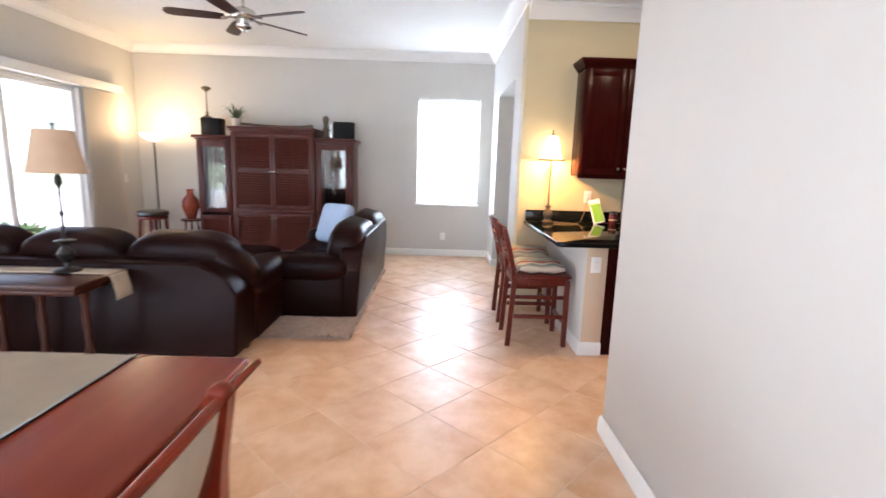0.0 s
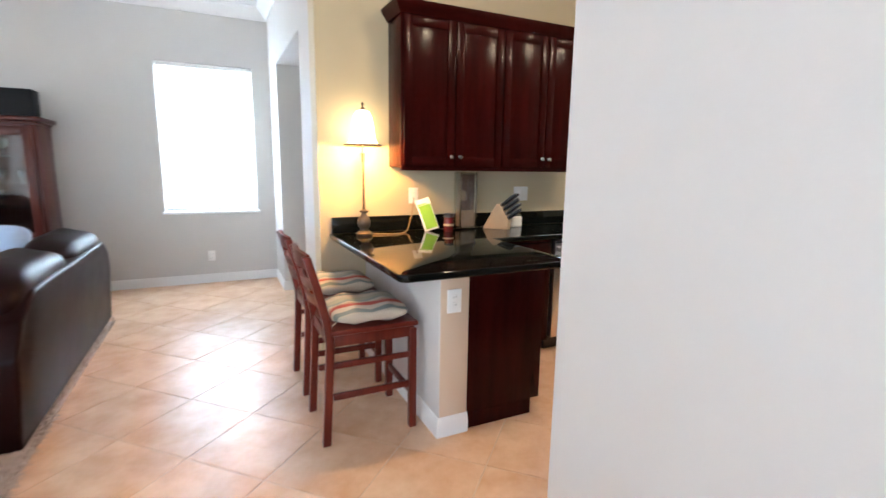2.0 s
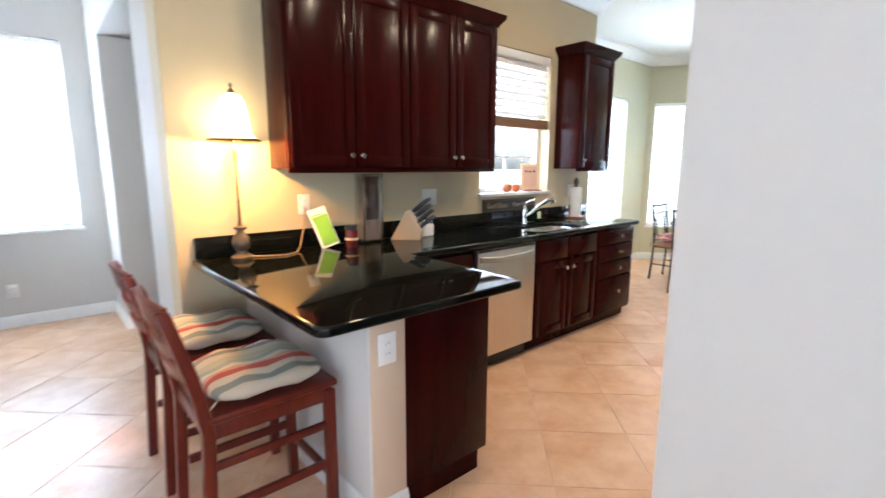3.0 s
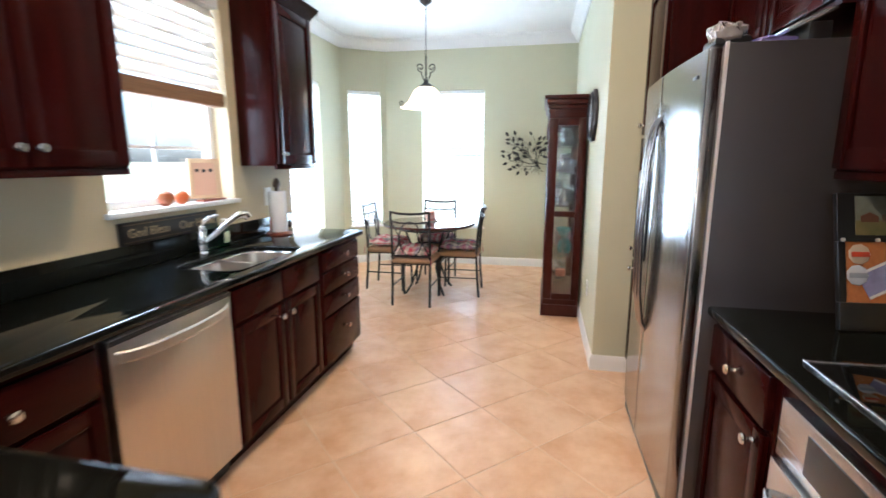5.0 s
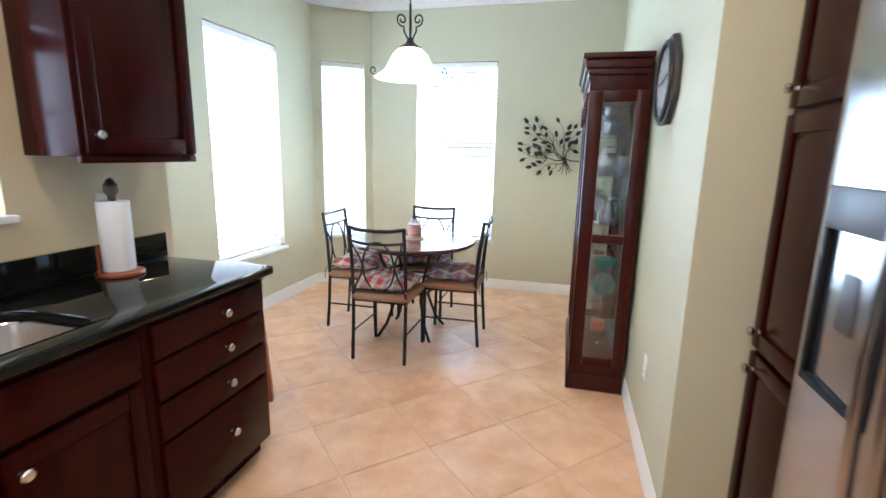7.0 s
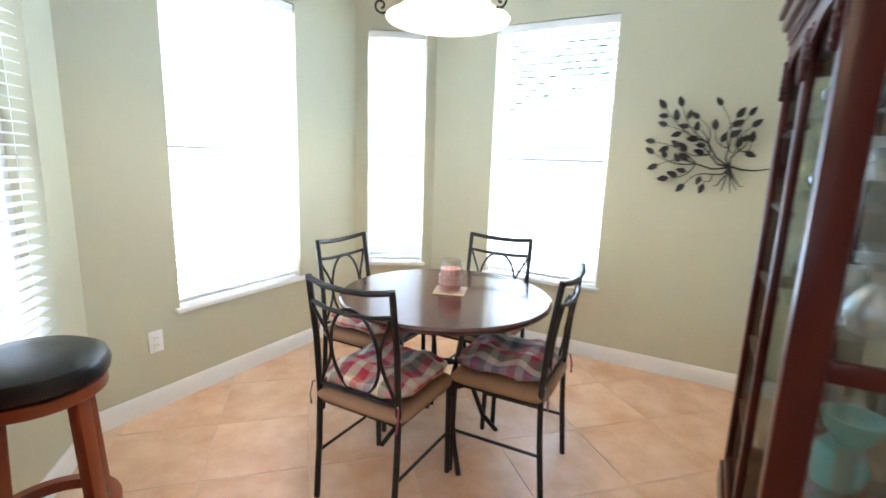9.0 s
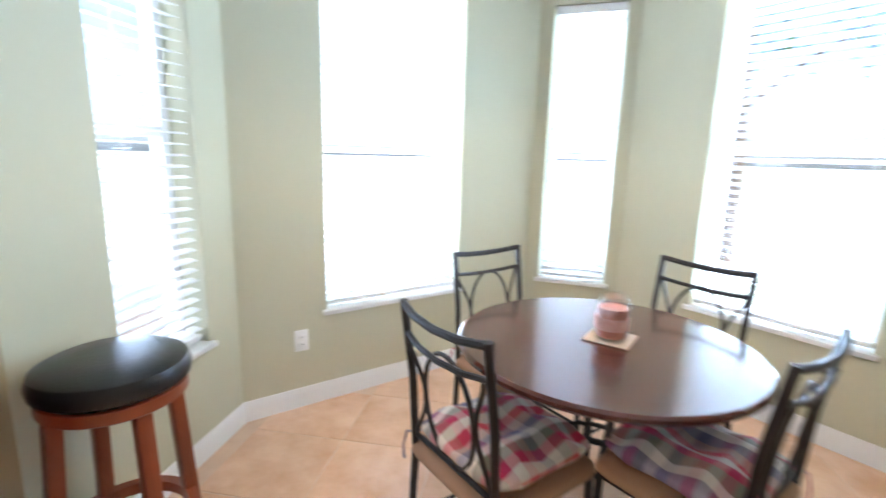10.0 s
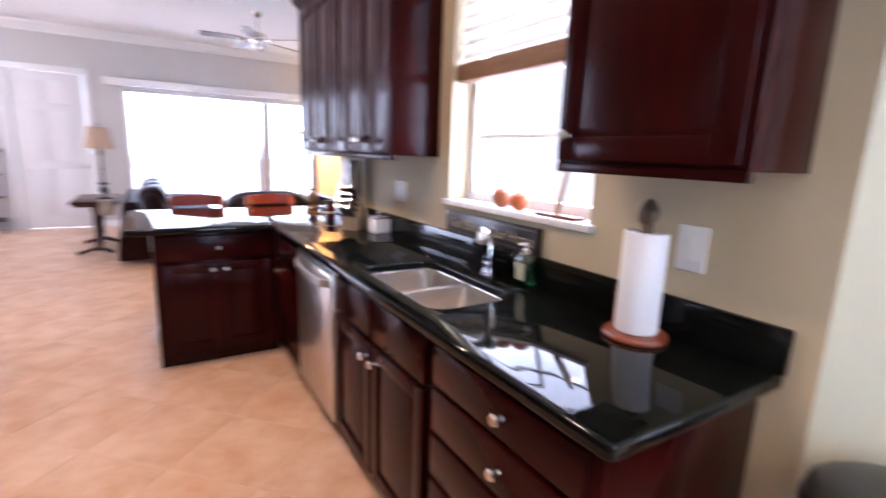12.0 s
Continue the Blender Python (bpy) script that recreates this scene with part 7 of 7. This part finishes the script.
ls = thing("ladder_shelf", pose(XL + 0.02, 1.02, 0), "dark brown wooden ladder shelf leaning on the wall by the door", "shelf")
for y in (0.0, 0.60):
    b = box(0.0, y, 0, 0.03, y + 0.025, 1.26, 0.004)
    for v in b.verts:
        v.co.x += 0.36 * (1 - v.co.z / 1.26)
    part("stile", b, CONSOLE, ls)
for z in (0.18, 0.52, 0.86):
    part("shelf_board", box(0.004, 0.025, z, 0.04 + 0.36 * (1 - z / 1.26), 0.60, z + 0.02, 0.003), CONSOLE, ls)
part("top_rung", box(0.004, 0.025, 1.20, 0.03, 0.60, 1.235, 0.003), CONSOLE, ls)

# ---- outside ----
def tree(m, h, label, leaves=1500, seed=1):
    r = random.Random(seed)
    e = thing("tree", m, label, "tree", "trees in the garden")
    part("trunk", tube([(0, 0, -0.3), (0.05, 0.02, h * 0.3), (-0.05, 0.05, h * 0.6), (0, 0, h * 0.85)], [0.16, 0.12, 0.08, 0.03], 10), BARK, e)
    bm = bmesh.new()
    for k in range(9):
        a, zz = r.uniform(0, 6.28), r.uniform(0.4, 0.8) * h
        tip = Vector((math.cos(a) * h * r.uniform(0.2, 0.36), math.sin(a) * h * r.uniform(0.2, 0.36), zz + h * r.uniform(0.05, 0.25)))
        part("limb", tube([(0, 0, zz), tuple(Vector((0, 0, zz)).lerp(tip, 0.5) + Vector((0, 0, 0.1))), tuple(tip)], [0.05, 0.03, 0.012], 6), BARK, e)
        for j in range(leaves // 9):
            c = tip + Vector((r.gauss(0, 1), r.gauss(0, 1), r.gauss(0, 0.7))) * h * 0.085
            d = Vector((r.gauss(0, 1), r.gauss(0, 1), r.gauss(0, 1))).normalized()
            s = d.orthogonal().normalized() * 0.05
            d *= 0.11
            bm.faces.new([bm.verts.new(c - s), bm.verts.new(c + d * 0.5 - s * 1.2), bm.verts.new(c + d), bm.verts.new(c + s)])
    part("crown", bm, LEAF, e)
    return e


def palm(m, h, label, seed=2):
    r = random.Random(seed)
    e = thing("palm_tree", m, label, "palm", "palms in the garden")
    part("trunk", tube([(0, 0, -0.3), (0.08, 0, h * 0.5), (0.02, 0.05, h)], [0.16, 0.12, 0.10], 10), BARK, e)
    for k in range(15):
        a, up = 2 * math.pi * k / 15 + r.uniform(-0.15, 0.15), r.uniform(0.1, 0.9)
        c, s = math.cos(a), math.sin(a)
        rib = [Vector((c * 1.7 * t, s * 1.7 * t, h + up * 1.0 * t - (0.8 + up * 0.5) * t * t)) for t in [i / 8 for i in range(9)]]
        bm = tube(rib, [0.02 - 0.0018 * i for i in range(9)], 5)
        side = Vector((-s, c, 0))
        for i in range(1, 34):
            t = i / 34 * 8
            p = rib[int(t)].lerp(rib[min(8, int(t) + 1)], t - int(t))
            ln = 0.5 * math.sin(math.pi * min(1, 0.15 + t / 9))
            for q in (-1, 1):
                tip = p + side * q * ln * 0.8 + Vector((c, s, -0.45)) * ln * 0.6
                w = Vector((c, s, 0)) * 0.018
                bm.faces.new([bm.verts.new(p - w), bm.verts.new(p + w), bm.verts.new(tip)])
        part("frond", bm, LEAF, e)
    return e


def shrub(m, r0, label, seed):
    r = random.Random(seed)
    e = thing("shrub", m, label, "shrub", "shrubs in the garden")
    bm = bmesh.new()
    for k in range(6):
        a = r.uniform(0, 6.28)
        part("stem", tube([(0, 0, -0.25), (math.cos(a) * r0 * 0.4, math.sin(a) * r0 * 0.4, r0 * 0.8)], [0.02, 0.008], 5), BARK, e)
    for k in range(900):
        d = Vector((r.gauss(0, 1), r.gauss(0, 1), abs(r.gauss(0, 1)))).normalized()
        c = d * r0 * r.uniform(0.5, 1.0) * (1 + 0.3 * noise.noise(d * 3)) - Vector((0, 0, 0.15))
        t = Vector((r.gauss(0, 1), r.gauss(0, 1), r.gauss(0, 1))).normalized()
        s = t.orthogonal().normalized() * 0.03
        bm.faces.new([bm.verts.new(c - s), bm.verts.new(c + t * 0.06 - s), bm.verts.new(c + t * 0.13), bm.verts.new(c + s)])
    part("foliage", bm, LEAF, e)
    return e


palm(pose(-9.5, 6.4, 0, 0, 0, 10), 3.2, "green palm tree on the lawn outside the sliding door", 2)
palm(pose(-10.5, 9.5, 0, 0, 0, 60), 2.6, "short green palm on the lawn outside the sliding door", 6)
shrub(pose(-7.2, 8.2, -0.2), 0.6, "green garden shrub on the lawn by the house", 4)
shrub(pose(-8.0, 6.9, -0.2), 0.5, "low green garden shrub on the lawn", 8)
shrub(pose(9.6, 3.0, -0.2), 0.7, "leafy green shrub outside the bay window", 9)
tree(pose(12.5, 6.5, 0), 5.0, "leafy green tree on the lawn outside the bay", 1500, 3)
# slabs added over the lawn; their paleness makes the ground outside glare white
PALESLAB = mat("pale glare slab", (0.78, 0.75, 0.70), 0.85, scale=3, amount=0.4, bump=0.3)
solid("patio", box(XL - 24.0, -12.0, -0.3, XL - T - 0.01, YF + 14, -0.10), PALESLAB, "added pale slab that whitens the view outside the sliding door", "patio", "structure")
solid("paving", box(2.6, YF - 1.7, -0.3, NX1 + 6, YF + 6, -0.12), PALESLAB, "added pale slab that whitens the view outside the bay", "paving", "structure")
solid("roof", box(XL - 0.5, YB - 1.3, H + 0.16, 2.6, YF + 0.5, H + 0.32), STUCCO, "overhanging roof edge of the house", "roof", "structure")
solid("roof_kitchen", box(2.604, YB - 1.3, H + 0.16, NX1 + 0.5, 6.15, H + 0.32), STUCCO, "overhanging roof edge above the kitchen", "roof", "structure")

# emitting sheet added to whiten the western sky behind the sliding door
sky_glow = mat("glowing sky backdrop", (0.8, 0.85, 0.88), 1.0)
sky_glow.node_tree.nodes["Principled BSDF"].inputs["Emission Color"].default_value = (0.93, 0.98, 1.0, 1)
sky_glow.node_tree.nodes["Principled BSDF"].inputs["Emission Strength"].default_value = 1.3
solid("backdrop", box(-75.2, -70, -0.4, -75, 90, 30), sky_glow, "added glowing sheet that whitens the sky beyond the garden", "backdrop", "structure")

# ---- floor tiles, laid diagonally ----
TS, TA, U0, V0 = 0.452, radians(45.1), -0.0017 * 0.452, 0.0754 * 0.452
tile_me = mesh_of("tile", box(-TS / 2 + 0.0032, -TS / 2 + 0.0032, -0.009, TS / 2 - 0.0032, TS / 2 - 0.0032, 0.0, 0.0018, 1), TILE)
rest = []


def inside(x, y, g):
    if XL - g < x < XD + g and YB - g < y < YF + g and not (x > XR + g and y > YS + g):
        return True
    if XR - g < x < NX1 + g and YK - g < y < YS + g and not (x > XP + 0.25 and y < YN - g):
        return True
    if XR - g < x < 2.4 + g and YS - g < y < YF + g:
        return True
    return NX0 - 0.6 < x < NX1 + g and y < NY1 + g and y > YS - 0.1 and x - y > XW - YS - g and x + y < NC[0] + NC[1] + g


cu_, su_ = math.cos(TA), math.sin(TA)
near = 0
for i in range(-30, 40):
    for j in range(-30, 40):
        u, v = U0 + TS * (i + 0.5), V0 + TS * (j + 0.5)
        x, y = u * cu_ - v * su_, u * su_ + v * cu_
        if not inside(x, y, 0.18):
            continue
        m = pose(x, y, 0, 0, 0, math.degrees(TA) + 90 * ((i * 7 + j * 3) % 4))
        if near < 330 and (x > -1.6 and y > 0.6 or x > 0.9):
            share("tile", tile_me, floor, m)
            near += 1
        else:
            rest.append(m)
bm = bmesh.new()
for m in rest:
    me = tile_me
    bm2 = bmesh.new()
    bm2.from_mesh(me)
    bm2.transform(m)
    t_ = bpy.data.meshes.new("tmp")
    bm2.to_mesh(t_)
    bm2.free()
    bm.from_mesh(t_)
    bpy.data.meshes.remove(t_)
far_tiles = new("tiles", mesh_of("tiles", bm, TILE))
far_tiles.parent = floor
tagged(far_tiles, kind="stuff")
